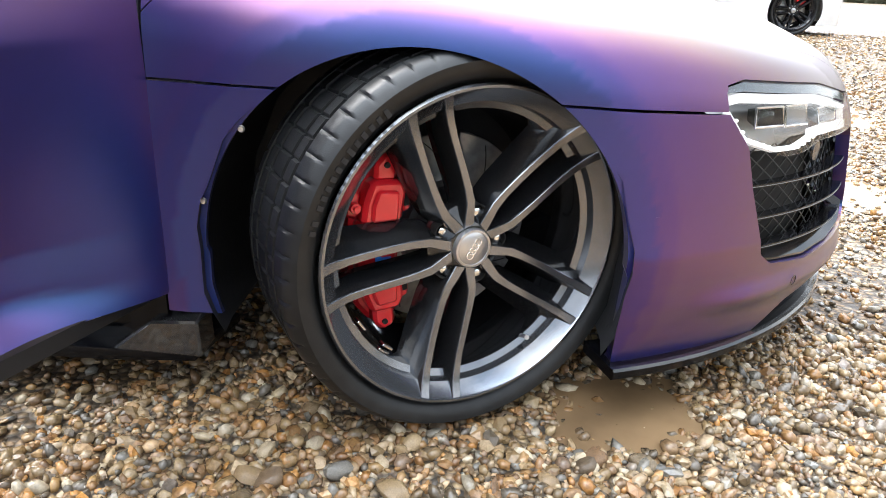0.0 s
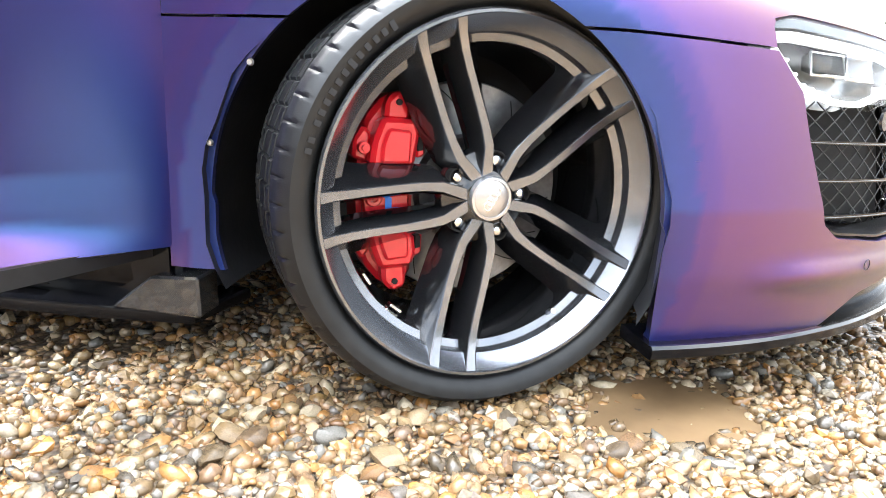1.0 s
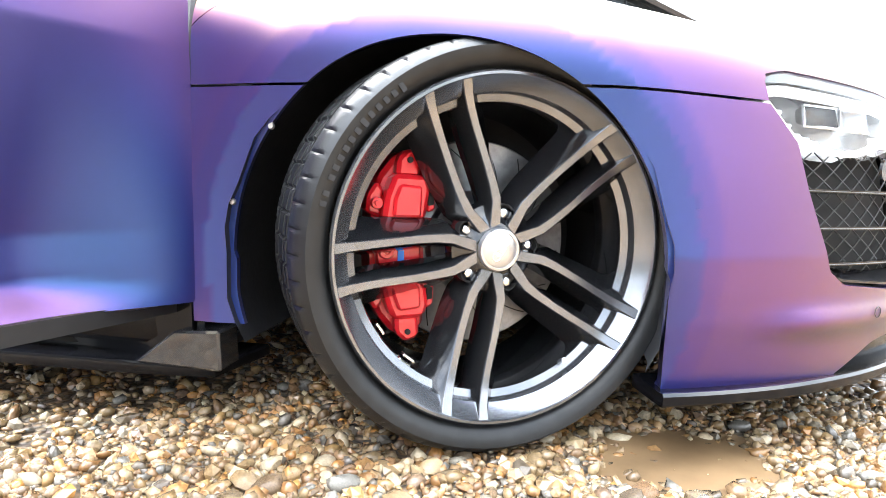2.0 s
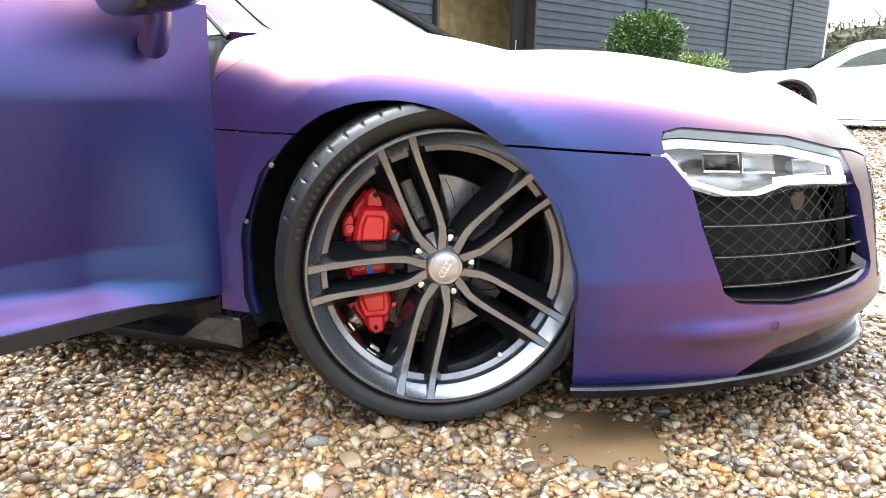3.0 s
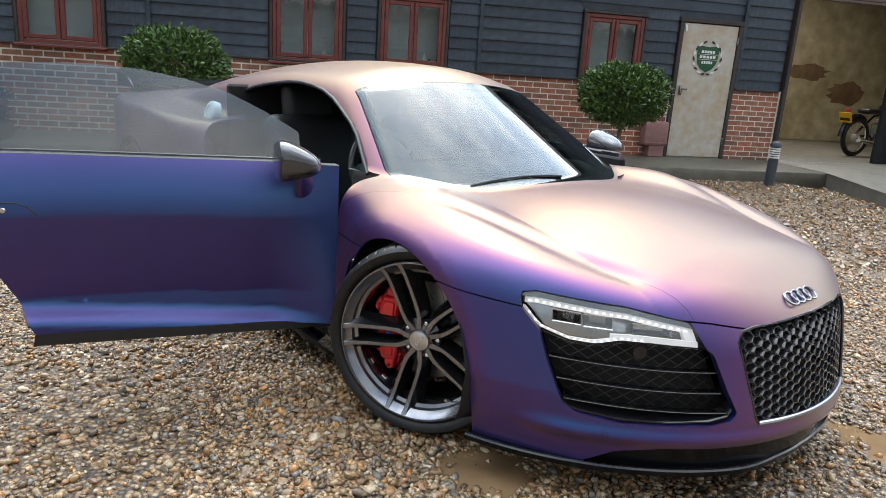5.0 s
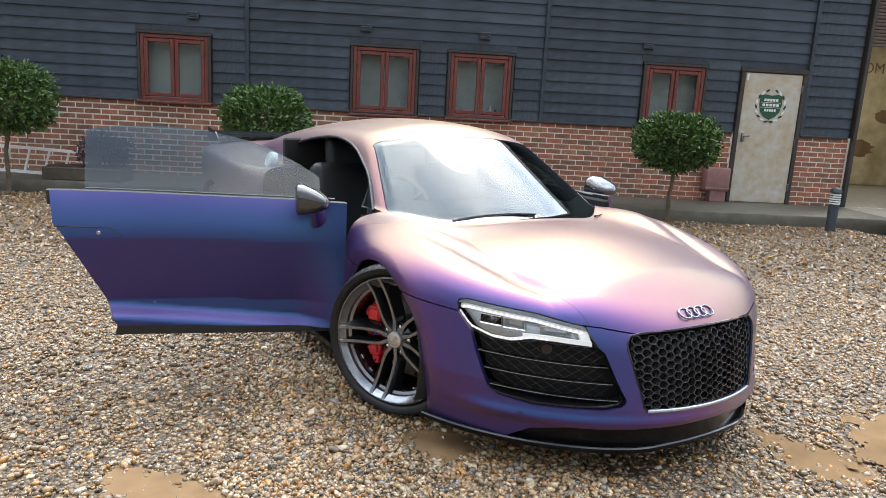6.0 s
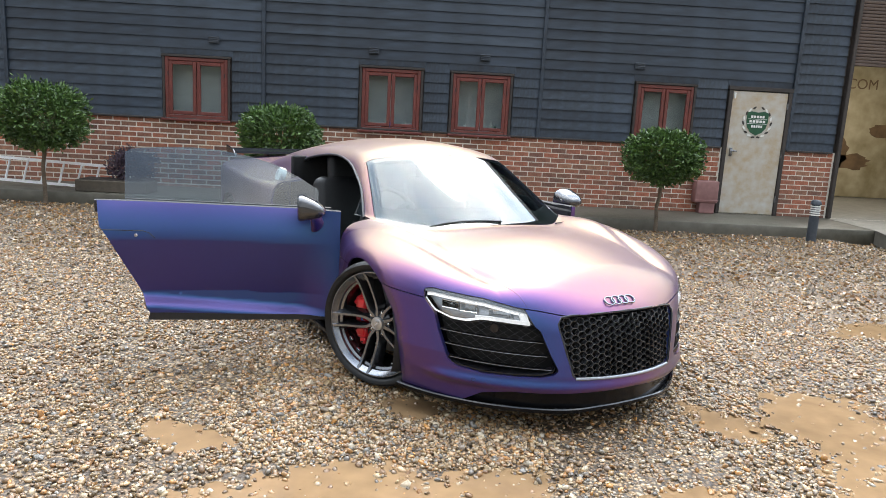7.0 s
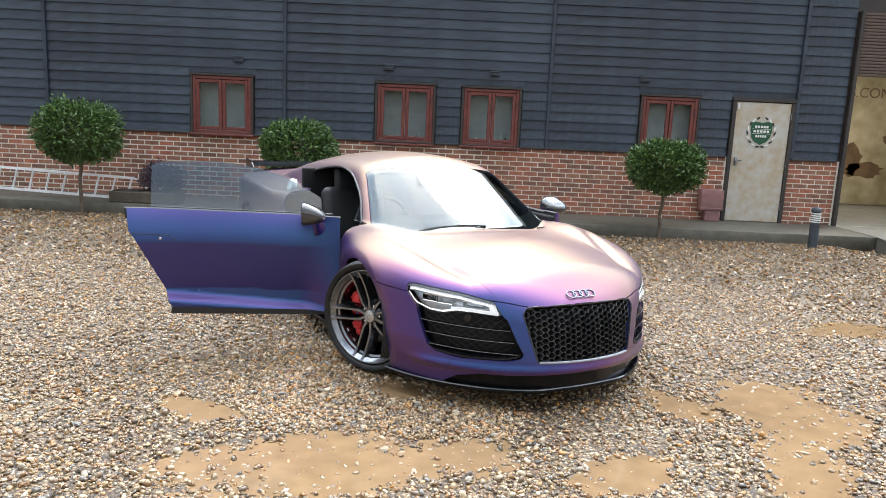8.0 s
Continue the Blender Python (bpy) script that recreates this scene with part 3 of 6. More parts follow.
def trim(mesh, g):
    """Keep the side of the mesh where g > 0, cut along g = 0."""
    v, t = mesh
    s = g(*v.T)
    s = np.where(np.abs(s) < 1e-5, 1e-5, s)
    keep = s[t] > 0
    whole, none = keep.all(1), ~keep.any(1)
    faces = [t[whole]]
    verts, cut, extra = list(v), {}, []

    def mid(i, j):
        key = (min(i, j), max(i, j))
        if key not in cut:
            u = s[i] / (s[i] - s[j])
            cut[key] = len(verts)
            verts.append(v[i] + (v[j] - v[i]) * u)
        return cut[key]

    for tri in t[~whole & ~none]:
        ins = [k for k in range(3) if s[tri[k]] > 0]
        if len(ins) == 1:
            a, b, c = tri[ins[0]], tri[(ins[0] + 1) % 3], tri[(ins[0] + 2) % 3]
            extra.append((a, mid(a, b), mid(a, c)))
        else:
            k = 3 - sum(ins)
            c, a, b = tri[k], tri[(k + 1) % 3], tri[(k + 2) % 3]
            extra += [(a, b, mid(b, c)), (a, mid(b, c), mid(a, c))]
    if extra:
        faces.append(np.array(extra))
    t = np.concatenate(faces)
    used, back = np.unique(t, return_inverse=True)
    return np.array(verts)[used], back.reshape(-1, 3)


def outline_distance(points, round_by=0.0):
    """Signed distance to a closed outline in the plane, positive inside."""
    p = np.array(points, float)
    q = np.roll(p, -1, 0)

    def dist(a, b):
        a, b = np.broadcast_arrays(np.asarray(a, float), np.asarray(b, float))
        best, odd = np.full(a.shape, 1e9), np.zeros(a.shape, bool)
        for (x0, y0), (x1, y1) in zip(p, q):
            ex, ey = x1 - x0, y1 - y0
            u = np.clip(((a - x0) * ex + (b - y0) * ey) / (ex * ex + ey * ey), 0, 1)
            best = np.minimum(best, np.hypot(a - x0 - u * ex, b - y0 - u * ey))
            over = (y0 > b) != (y1 > b)
            odd ^= over & (a < x0 + (b - y0) * ex / (ey if abs(ey) > 1e-9 else 1e-9))
        return np.where(odd, best, -best) + round_by

    return dist


def sheet(name, mesh, material, parent, label="", side=-1, thick=0.004, field=None, inner=None):
    """A panel: the trimmed skin, an inner skin and a closed rim. side: -1 right, 1 left, 0 both halves in one."""
    field = field or body_field
    v, t = mesh
    g, _ = gradient(field, v)
    nrm = g / np.linalg.norm(g, axis=1)[:, None]
    edges = np.sort(np.concatenate([t[:, [0, 1]], t[:, [1, 2]], t[:, [2, 0]]]), 1)
    directed = np.concatenate([t[:, [0, 1]], t[:, [1, 2]], t[:, [2, 0]]])
    _, first, count = np.unique(edges, axis=0, return_index=True, return_counts=True)
    rim = directed[first[count == 1]]
    if side == 0:
        rim = rim[~((np.abs(v[rim[:, 0], 1]) < 2e-3) & (np.abs(v[rim[:, 1], 1]) < 2e-3))]
    n = len(v)
    a, b = rim[:, 0], rim[:, 1]
    out = np.cross(v[b] - v[a], nrm[a])
    out /= np.linalg.norm(out, axis=1)[:, None] + 1e-12
    verts = np.concatenate([v, v - nrm * thick])
    rims = np.stack([b, a, a + n, b + n], 1)
    places, faces, loops = [], [], []
    for k, s in enumerate((-1, 1) if side == 0 else (side,)):
        flip = np.array([1, s, 1])
        index = np.arange(2 * n) + k * 2 * n
        if k:
            index = np.where(np.abs(verts[:, 1]) < 2e-3, np.arange(2 * n), index)
        places.append(verts * flip)
        for tri, nn in ((t, nrm), (t[:, ::-1] + n, np.concatenate([nrm, -nrm]))):
            tri = tri if s > 0 else tri[:, ::-1]
            faces += index[tri].tolist()
            loops.append((nn[tri] * flip).reshape(-1, 3))
        q = rims if s > 0 else rims[:, ::-1]
        faces += index[q].tolist()
        loops.append(np.repeat(out * flip, 4, axis=0))
    me = bpy.data.meshes.new(name)
    me.from_pydata(np.concatenate(places).tolist(), [], faces)
    me.polygons.foreach_set("use_smooth", [True] * len(me.polygons))
    me.update()
    me.normals_split_custom_set(np.concatenate(loops).tolist())
    me.materials.append(material)
    if inner is not None:
        me.materials.append(inner)
        part_of = ([0] * len(t) + [1] * len(t) + [0] * len(rims)) * (2 if side == 0 else 1)
        me.polygons.foreach_set("material_index", part_of)
    ob = new(name, me)
    ob.parent = parent
    return tagged(ob, label)


def bearing(x, w, z):
    """Degrees round the nose, 0 dead ahead, 90 at the side."""
    return np.degrees(np.arctan2(np.maximum(w, 0) / 0.905, np.maximum(x, 1e-6) / nose_x(z)))


ARC = 0.0157


def skin(az, z, inset=0.0, side=-1):
    """The point of the nose at a bearing and height, set in from the skin."""
    a = radians(az)
    lo, hi = 0.3, 1.25
    for _ in range(20):
        r = (lo + hi) / 2
        if body_field(np.float64(r * math.cos(a) * nose_x(z)), np.float64(r * math.sin(a) * 0.905), np.float64(z)) < 0:
            lo = r
        else:
            hi = r
    r = lo - inset
    return Vector((r * math.cos(a) * float(nose_x(z)), side * r * math.sin(a) * 0.905, z))


CAR = empty("sports_car", pose(1.697, 0.919, 0, 0, 0, -62), "low two-seat coupe in satin purple-blue colour-shift wrap, driver's door wide open", "car")
HALF = trim(surface(body_field, (-3.5, -0.02, 0.095), (1.02, 1.0, 1.27), 0.0135), lambda x, w, z: w)
HALF = trim(HALF, lambda x, w, z: z - 0.118)

light_in = outline_distance([(a * ARC, z) for a, z in ((62.3, 0.612), (59.5, 0.621), (43.7, 0.604), (32.4, 0.573), (29.6, 0.498), (44.5, 0.503), (48.9, 0.486), (53.2, 0.488), (58.6, 0.512), (62, 0.572))])
hole_in = outline_distance([(a * ARC, z) for a, z in ((62.3, 0.612), (59.5, 0.621), (43.7, 0.604), (32.4, 0.573), (29.6, 0.50), (28.2, 0.485), (25.4, 0.38), (23.2, 0.312), (24.5, 0.292), (28.5, 0.279), (44.1, 0.273), (52.0, 0.288), (54.3, 0.313), (57.3, 0.44), (58.6, 0.512), (62, 0.572))])
grille_in = outline_distance(((-0.2, 0.553), (0.29, 0.549), (0.335, 0.541), (0.352, 0.515), (0.350, 0.492), (0.296, 0.292), (0.282, 0.277), (-0.2, 0.272)))
door_in = outline_distance(((-0.472, 0.95), (-0.472, 0.226), (-1.482, 0.256), (-1.672, 0.679), (-1.708, 0.735), (-1.735, 0.95)))
OPENING = ((-0.545, 0.785), (-0.72, 0.914), (-0.80, 0.957), (-0.911, 1.002), (-1.01, 1.040), (-1.116, 1.068), (-1.23, 1.084), (-1.339, 1.092), (-1.45, 1.09), (-1.551, 1.08), (-1.66, 1.065), (-1.769, 1.044), (-1.86, 1.01), (-1.92, 0.95))
window_in = outline_distance((*OPENING, (-1.92, 0.72), (-0.53, 0.72)))
glass_in = outline_distance(((-0.585, 0.74), (-0.59, 0.935), (-0.70, 1.0), (-0.835, 1.065), (-0.98, 1.105), (-1.126, 1.13), (-1.26, 1.140), (-1.394, 1.138), (-1.52, 1.130), (-1.60, 1.120), (-1.628, 1.108), (-1.622, 1.06), (-1.605, 0.74)))
SEAM_AZ, SEAM_Z = (0, 21, 29, 45, 62, 77, 95, 180), (0.552, 0.549, 0.569, 0.590, 0.571, 0.583, 0.588, 0.588)


def at_front(x, w, z, d):
    return np.where(x > 0.2, d, -1.0)


def light_hole(x, w, z):
    return at_front(x, w, z, hole_in(bearing(x, w, z) * ARC, z))


def grille_hole(x, w, z):
    return at_front(x, w, z, np.where(x > 0.6, grille_in(w, z), -1))


def seam(x, w, z):
    return z - np.interp(bearing(x, w, z), SEAM_AZ, SEAM_Z)


def arch(x, w, z):
    """Positive outside the front wheel opening."""
    r = np.hypot(x + 0.05, z - 0.31) - 0.347
    leg = np.where(z < 0.31, np.where(x > 0, x - 0.302, np.maximum(np.abs(x + 0.045) - 0.347, r * 0.9)), r)
    return np.where(w > 0.55, leg, 1.0)


def rear_arch(x, w, z):
    r = np.hypot(x + 2.65, z - 0.33) - 0.365
    return np.where(w > 0.6, r, 1.0)


def lower_field(x, w, z):
    wide = side_width(x, z)
    turn = np.sqrt((np.maximum(x, 0) / nose_x(z)) ** 2 + (w / wide) ** 2 + 1e-9)
    behind = np.maximum(-2.55 - x, 0) / 0.88
    turn = np.where(x < 0, ((np.maximum(w, 0) / wide) ** 4 + behind**4 + 1e-9) ** 0.25, turn)
    return smax((z - hood_height(x, w)) * 0.93, (turn - 1) * 0.9, shoulder(x))


def on_cabin(x, w, z):
    """Positive where the greenhouse stands clear of the lower body."""
    return lower_field(x, w, z) - 0.006


def screen_side(x, w, z):
    return (0.652 - 0.47 * (z - 0.79)) - w


def screen_top(x, w, z):
    return x + 0.815 + 0.30 * w**2


GAP = 0.0022
CABIN, LOWER = trim(HALF, on_cabin), trim(HALF, lambda *p: -on_cabin(*p))
FRONT, MIDDLE = trim(LOWER, lambda x, w, z: x + 0.470), trim(LOWER, lambda x, w, z: -0.474 - x)
crease = lambda x, w, z: w - (0.700 - 0.30 * x)
TOP = trim(trim(FRONT, lambda *p: seam(*p) - GAP), lambda *p: -light_hole(*p))
TOP = trim(trim(TOP, lambda *p: -grille_hole(*p)), arch)
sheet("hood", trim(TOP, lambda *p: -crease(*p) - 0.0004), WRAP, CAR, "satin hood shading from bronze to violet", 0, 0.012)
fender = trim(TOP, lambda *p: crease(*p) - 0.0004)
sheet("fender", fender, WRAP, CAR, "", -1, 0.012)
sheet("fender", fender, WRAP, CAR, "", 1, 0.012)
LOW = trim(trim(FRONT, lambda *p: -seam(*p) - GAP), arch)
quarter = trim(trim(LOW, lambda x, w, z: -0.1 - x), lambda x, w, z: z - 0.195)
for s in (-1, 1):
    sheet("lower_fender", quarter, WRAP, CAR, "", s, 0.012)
LOW = trim(trim(trim(LOW, lambda x, w, z: x - 0.1), lambda *p: -light_hole(*p)), lambda *p: -grille_hole(*p))


def wedge_line(x, w, z):
    return z - np.interp(bearing(x, w, z), (0, 22, 36, 44, 52), (0.222, 0.208, 0.203, 0.178, 0.10))




def push(mesh, d):
    g, _ = gradient(body_field, mesh[0])
    return mesh[0] - g / np.linalg.norm(g, axis=1)[:, None] * d, mesh[1]


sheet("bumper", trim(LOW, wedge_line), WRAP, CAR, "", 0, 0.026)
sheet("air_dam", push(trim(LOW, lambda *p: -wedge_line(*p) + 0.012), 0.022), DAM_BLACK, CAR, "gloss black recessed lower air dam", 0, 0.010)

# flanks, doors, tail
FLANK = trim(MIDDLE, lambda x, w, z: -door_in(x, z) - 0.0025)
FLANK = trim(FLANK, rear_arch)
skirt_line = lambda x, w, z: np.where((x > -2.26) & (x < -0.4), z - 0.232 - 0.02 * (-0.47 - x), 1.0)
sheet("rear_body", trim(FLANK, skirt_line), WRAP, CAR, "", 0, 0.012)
for s in (-1, 1):
    sheet("lower_sill", trim(trim(FLANK, lambda *p: -skirt_line(*p) - 0.001), lambda x, w, z: w - 0.3), DAM_BLACK, CAR, "gloss black sill under the door", s, 0.012)


def belt(x):
    """Height of the door's upper edge."""
    return 0.834 + 0.031 * (-0.47 - x) / 1.27


def door_field(x, w, z):
    """The flank alone, carried straight up to the belt."""
    behind = np.maximum(-2.55 - x, 0) / 0.88
    return (((np.maximum(w, 0) / side_width(x, z)) ** 4 + behind**4 + 1e-9) ** 0.25 - 1) * 0.9


DOOR = surface(door_field, (-1.80, 0.50, 0.15), (-0.40, 1.0, 0.95), 0.0135)
DOOR = trim(trim(DOOR, lambda x, w, z: door_in(x, z) - 0.0015), lambda x, w, z: belt(x) - z)
HINGE = Matrix.Translation((-0.472, -0.845, 0)) @ Matrix.Rotation(radians(72.4), 4, "Z") @ Matrix.Translation((0.472, 0.845, 0))
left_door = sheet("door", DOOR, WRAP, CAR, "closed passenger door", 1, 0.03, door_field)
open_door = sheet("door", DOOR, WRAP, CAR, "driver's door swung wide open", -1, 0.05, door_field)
open_door.matrix_local = HINGE

# greenhouse
SCREEN = trim(trim(CABIN, screen_side), screen_top)
SCREEN = trim(SCREEN, lambda x, w, z: x + 1.2)
sheet("windscreen", SCREEN, SCREEN_GLASS, CAR, "raked windscreen mirroring a cloudy sky", 0, 0.006)
frit = trim(push(SCREEN, 0.009), lambda x, w, z: 0.030 - np.minimum(np.minimum(screen_side(x, w, z), screen_top(x, w, z)), 1.2 * (z - 0.795 - 0.10 * np.maximum(w - 0.30, 0))))
sheet("frit_band", frit, DULL_BLACK, CAR, "black printed border of the windscreen", 0, 0.002)
REST = trim(CABIN, lambda *p: -np.minimum(screen_side(*p), screen_top(*p)) - GAP)
WINDOW = trim(trim(REST, lambda x, w, z: window_in(x, z)), lambda x, w, z: w - 0.40)
ROOF = trim(REST, lambda x, w, z: np.maximum(-window_in(x, z) - 0.002, 0.38 - w))
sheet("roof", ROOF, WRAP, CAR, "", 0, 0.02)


def flank_field(x, w, z):
    return (w - (0.662 - 0.45 * (z - 0.8) - 0.10 * (z - 0.8) ** 2 + 0.05 * step01((-1.2 - x) / 1.2))) * 0.91


gx, gz = np.meshgrid(np.linspace(-1.75, -0.5, 61), np.linspace(0.76, 1.18, 22), indexing="ij")
gw = 0.662 - 0.45 * (gz - 0.8) - 0.10 * (gz - 0.8) ** 2 + 0.05 * step01((-1.2 - gx) / 1.2)
idx = np.arange(gx.size).reshape(gx.shape)
cells = np.stack([idx[:-1, :-1], idx[1:, :-1], idx[1:, 1:], idx[:-1, 1:]], -1).reshape(-1, 4)
pane = (np.stack([gx, gw, gz], -1).reshape(-1, 3), np.concatenate([cells[:, [0, 1, 2]], cells[:, [0, 2, 3]]])[:, ::-1])
pane = trim(pane, lambda x, w, z: glass_in(x, z))
sheet("side_window", trim(pane, lambda x, w, z: window_in(x, z)), CAR_GLASS, left_door, "", 1, 0.004, flank_field)
right_glass = sheet("side_window", pane, CAR_GLASS, open_door, "frameless tinted door glass", -1, 0.004, flank_field, GLASS_BACK)
right_glass.location.y = -0.075
right_glass.visible_shadow = False


# fixed quarter glass, door seals
def flank_point(x, z, side, out=0.0):
    w = 0.662 - 0.45 * (z - 0.8) - 0.10 * (z - 0.8) ** 2 + 0.05 * float(step01(np.float64((-1.2 - x) / 1.2)))
    return Vector((x, side * (w + out), z))


for s in (-1, 1):
    corner = [(-0.708, 0.900), (-0.680, 0.786), (-0.562, 0.790)]
    bm = bmesh.new()
    outer = [bm.verts.new(flank_point(x, z, s, 0.001)) for x, z in corner]
    inner = [bm.verts.new(flank_point(x, z, s, -0.004)) for x, z in corner]
    bm.faces.new(outer)
    bm.faces.new(inner[::-1])
    for k in range(3):
        bm.faces.new((outer[k], outer[(k + 1) % 3], inner[(k + 1) % 3], inner[k]))
    quarter = part("quarter_glass", bm, CAR_GLASS, CAR, "small fixed triangular glass")
    part("quarter_frame", tube([flank_point(x, z, s, 0.001) for x, z in corner], 0.006, 8, loop=True), SATIN_BLACK, quarter)
    part("door_seal", tube([flank_point(x, z, s, 0.006) for x, z in OPENING], 0.008, 8), SEAL, CAR, "grey-black rubber door seal")
part("seal_foot", tube([Vector((-0.50, -0.80, 0.26)), Vector((-0.50, -0.80, 0.60)), Vector((-0.52, -0.74, 0.77))], 0.010, 8), SATIN_BLACK, CAR)


# ---- wheels and brakes ----
def tyre_mesh(radius, half, rim):
    """Low-profile tyre with ring grooves, shoulder grooves and raised side marks, about z."""
    prof = [(rim - 0.006, half - 0.030), (rim + 0.004, half - 0.016), (rim + 0.012, half - 0.006), (rim + 0.024, half - 0.001), (rim + 0.034, half), (radius - 0.022, half - 0.004), (radius - 0.013, half - 0.011), (radius - 0.006, half - 0.020)]
    tread = [(radius - 0.003, half - 0.027), (radius - 0.001, half - 0.040), (radius - 0.0005, half - 0.052), (radius - 0.008, half - 0.053), (radius - 0.008, half - 0.060), (radius, half - 0.061), (radius, half - 0.088), (radius - 0.008, half - 0.089), (radius - 0.008, half - 0.098), (radius, half - 0.099)]
    prof = prof + tread
    prof = prof + [(r, -z) for r, z in reversed(prof)]
    seg = 540
    bm = bmesh.new()
    rings = []
    for k in range(seg):
        a = 2 * math.pi * k / seg
        ring = []
        for r, z in prof:
            cut = 0.0
            if k % 10 == 0 and abs(z) > half - 0.043 and r > radius - 0.012:
                cut = 0.004
            elif k % 10 == 5 and abs(z) < half - 0.060 and r > radius - 0.004:
                cut = 0.004
            ring.append(bm.verts.new(((r - cut) * math.cos(a), (r - cut) * math.sin(a), z)))
        rings.append(ring)
    for k in range(seg):
        a, b = rings[k], rings[(k + 1) % seg]
        for j in range(len(prof) - 1):
            bm.faces.new((a[j], b[j], b[j + 1], a[j + 1]))
    return bm


def spoke_mesh(theta, side):
    """One bar of a twin spoke: narrow machined face, deep dark flanks, a kink near the hub."""
    bm = bmesh.new()
    rows = []
    stations = ((0.036, 0.009, 0.0085, 0.008, 0.010, 0.079), (0.055, 0.0165, 0.0080, 0.010, 0.014, 0.081), (0.075, 0.0245, 0.0068, 0.012, 0.019, 0.0825), (0.10, 0.0275, 0.0058, 0.014, 0.022, 0.083), (0.13, 0.0288, 0.0054, 0.015, 0.024, 0.0845), (0.16, 0.0292, 0.0052, 0.016, 0.027, 0.0865), (0.19, 0.0292, 0.0052, 0.016, 0.030, 0.0895), (0.218, 0.0296, 0.0056, 0.015, 0.034, 0.0945), (0.242, 0.0304, 0.0062, 0.012, 0.036, 0.1025), (0.2665, 0.0315, 0.0076, 0.008, 0.034, 0.1162))
    c, s = math.cos(theta), math.sin(theta)
    for r, off, top, near, away, z in stations:
        row = []
        lo, hi = (near, away) if side > 0 else (away, near)
        for y, h in ((-top - lo, z - 0.050), (-top - 0.0016, z - 0.0022), (-top, z), (top, z), (top + 0.0016, z - 0.0022), (top + hi, z - 0.050)):
            p = side * off + y
            row.append(bm.verts.new((r * c - p * s, r * s + p * c, h)))
        rows.append(row)
    for a, b in zip(rows, rows[1:]):
        for k in range(6):
            f = bm.faces.new((a[k], a[(k + 1) % 6], b[(k + 1) % 6], b[k]))
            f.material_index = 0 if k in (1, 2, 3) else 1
    bm.faces.new(rows[0])
    bm.faces.new(rows[-1][::-1])
    return bm


RIM, RADIUS, HALF_W = 0.272, 0.325, 0.122


def build_wheel(name, brake):
    prof = [(RIM, 0.113), (RIM - 0.003, 0.1165), (RIM - 0.007, 0.1165), (RIM - 0.009, 0.112), (RIM - 0.030, 0.092), (RIM - 0.033, 0.078), (RIM - 0.044, 0.072), (RIM - 0.048, 0.055), (RIM - 0.054, -0.09), (RIM - 0.02, -0.112), (RIM, -0.112), (RIM - 0.012, -0.09), (RIM - 0.012, 0.09)]
    bm = lathe(prof, 96, closed=True)
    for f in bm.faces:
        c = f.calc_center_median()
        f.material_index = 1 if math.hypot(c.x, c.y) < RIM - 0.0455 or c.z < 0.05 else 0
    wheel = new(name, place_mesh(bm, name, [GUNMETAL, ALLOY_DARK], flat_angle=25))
    wheel.parent = CAR
    tagged(wheel, "gunmetal twin-spoke alloy wheel with low-profile tyre")
    part("tyre", tyre_mesh(RADIUS, HALF_W, RIM), RUBBER, wheel, "black low-profile tyre with raised side marks")
    mark = place_mesh(box(0.0075, 0.009, 0.0016, turn=Matrix.Rotation(-math.pi / 2, 4, "Z")), "raised_mark", LETTER_GREY)
    for k in range(14):
        ob = new("raised_mark", mark)
        ob.parent = wheel
        ob.matrix_local = Matrix.Rotation(radians(126 + k * 2.9 + (1.6 if k > 11 else 0)), 4, "Z") @ Matrix.Translation((RADIUS - 0.034, 0, HALF_W - 0.0005)) @ Matrix.Diagonal((1.4 if k in (0, 5) else 1, 1, 1, 1))
    for k in range(5):
        for side in (-1, 1):
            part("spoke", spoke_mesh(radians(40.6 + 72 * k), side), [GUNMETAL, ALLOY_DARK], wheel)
    hub = [(0.0, 0.030), (0.050, 0.030), (0.072, 0.034), (0.076, 0.045), (0.070, 0.058), (0.052, 0.066), (0.044, 0.074), (0.036, 0.078), (0.0, 0.078)]
    part("hub", lathe(hub, 40), ALLOY_DARK, wheel)
    cap = [(0.0, 0.089), (0.026, 0.0885), (0.0285, 0.087), (0.029, 0.0885), (0.0325, 0.088), (0.034, 0.084), (0.034, 0.07), (0.0, 0.07)]
    part("centre_cap", lathe(cap, 40), SILVER, wheel, "brushed silver cap with linked rings")
    bm = bmesh.new()
    for k in range(4):
        c = Vector(((k - 1.5) * 0.0085, 0, 0.0893))
        tube([c + Vector((0.0062 * math.cos(a * math.pi / 10), 0.0062 * math.sin(a * math.pi / 10), 0)) for a in range(20)], 0.0009, 6, bm, True)
    bmesh.ops.transform(bm, matrix=Matrix.Rotation(radians(58), 4, "Z"), verts=bm.verts)
    part("cap_rings", bm, CHROME, wheel)
    for k in range(5):
        a = radians(40.6 + 36 + 72 * k)
        at = Matrix.Translation((0.058 * math.cos(a), 0.058 * math.sin(a), 0))
        part("bolt_well", lathe([(0.0, 0.060), (0.012, 0.060), (0.0125, 0.072), (0.0145, 0.072), (0.0145, 0.05), (0.0, 0.05)], 20, at), DULL_BLACK, wheel)
        part("wheel_bolt", lathe([(0.0, 0.0705), (0.005, 0.0705), (0.0075, 0.069), (0.0085, 0.060), (0.0, 0.060)], 6, at), CHROME, wheel)
    a = radians(-58)
    stem = [Vector((r * math.cos(a), r * math.sin(a), z)) for r, z in ((RIM - 0.046, 0.076), (RIM - 0.055, 0.090), (RIM - 0.060, 0.104))]
    part("valve", tube(stem, [0.004, 0.0035, 0.0045], 10), SILVER, wheel, "rubber valve with silver cap")
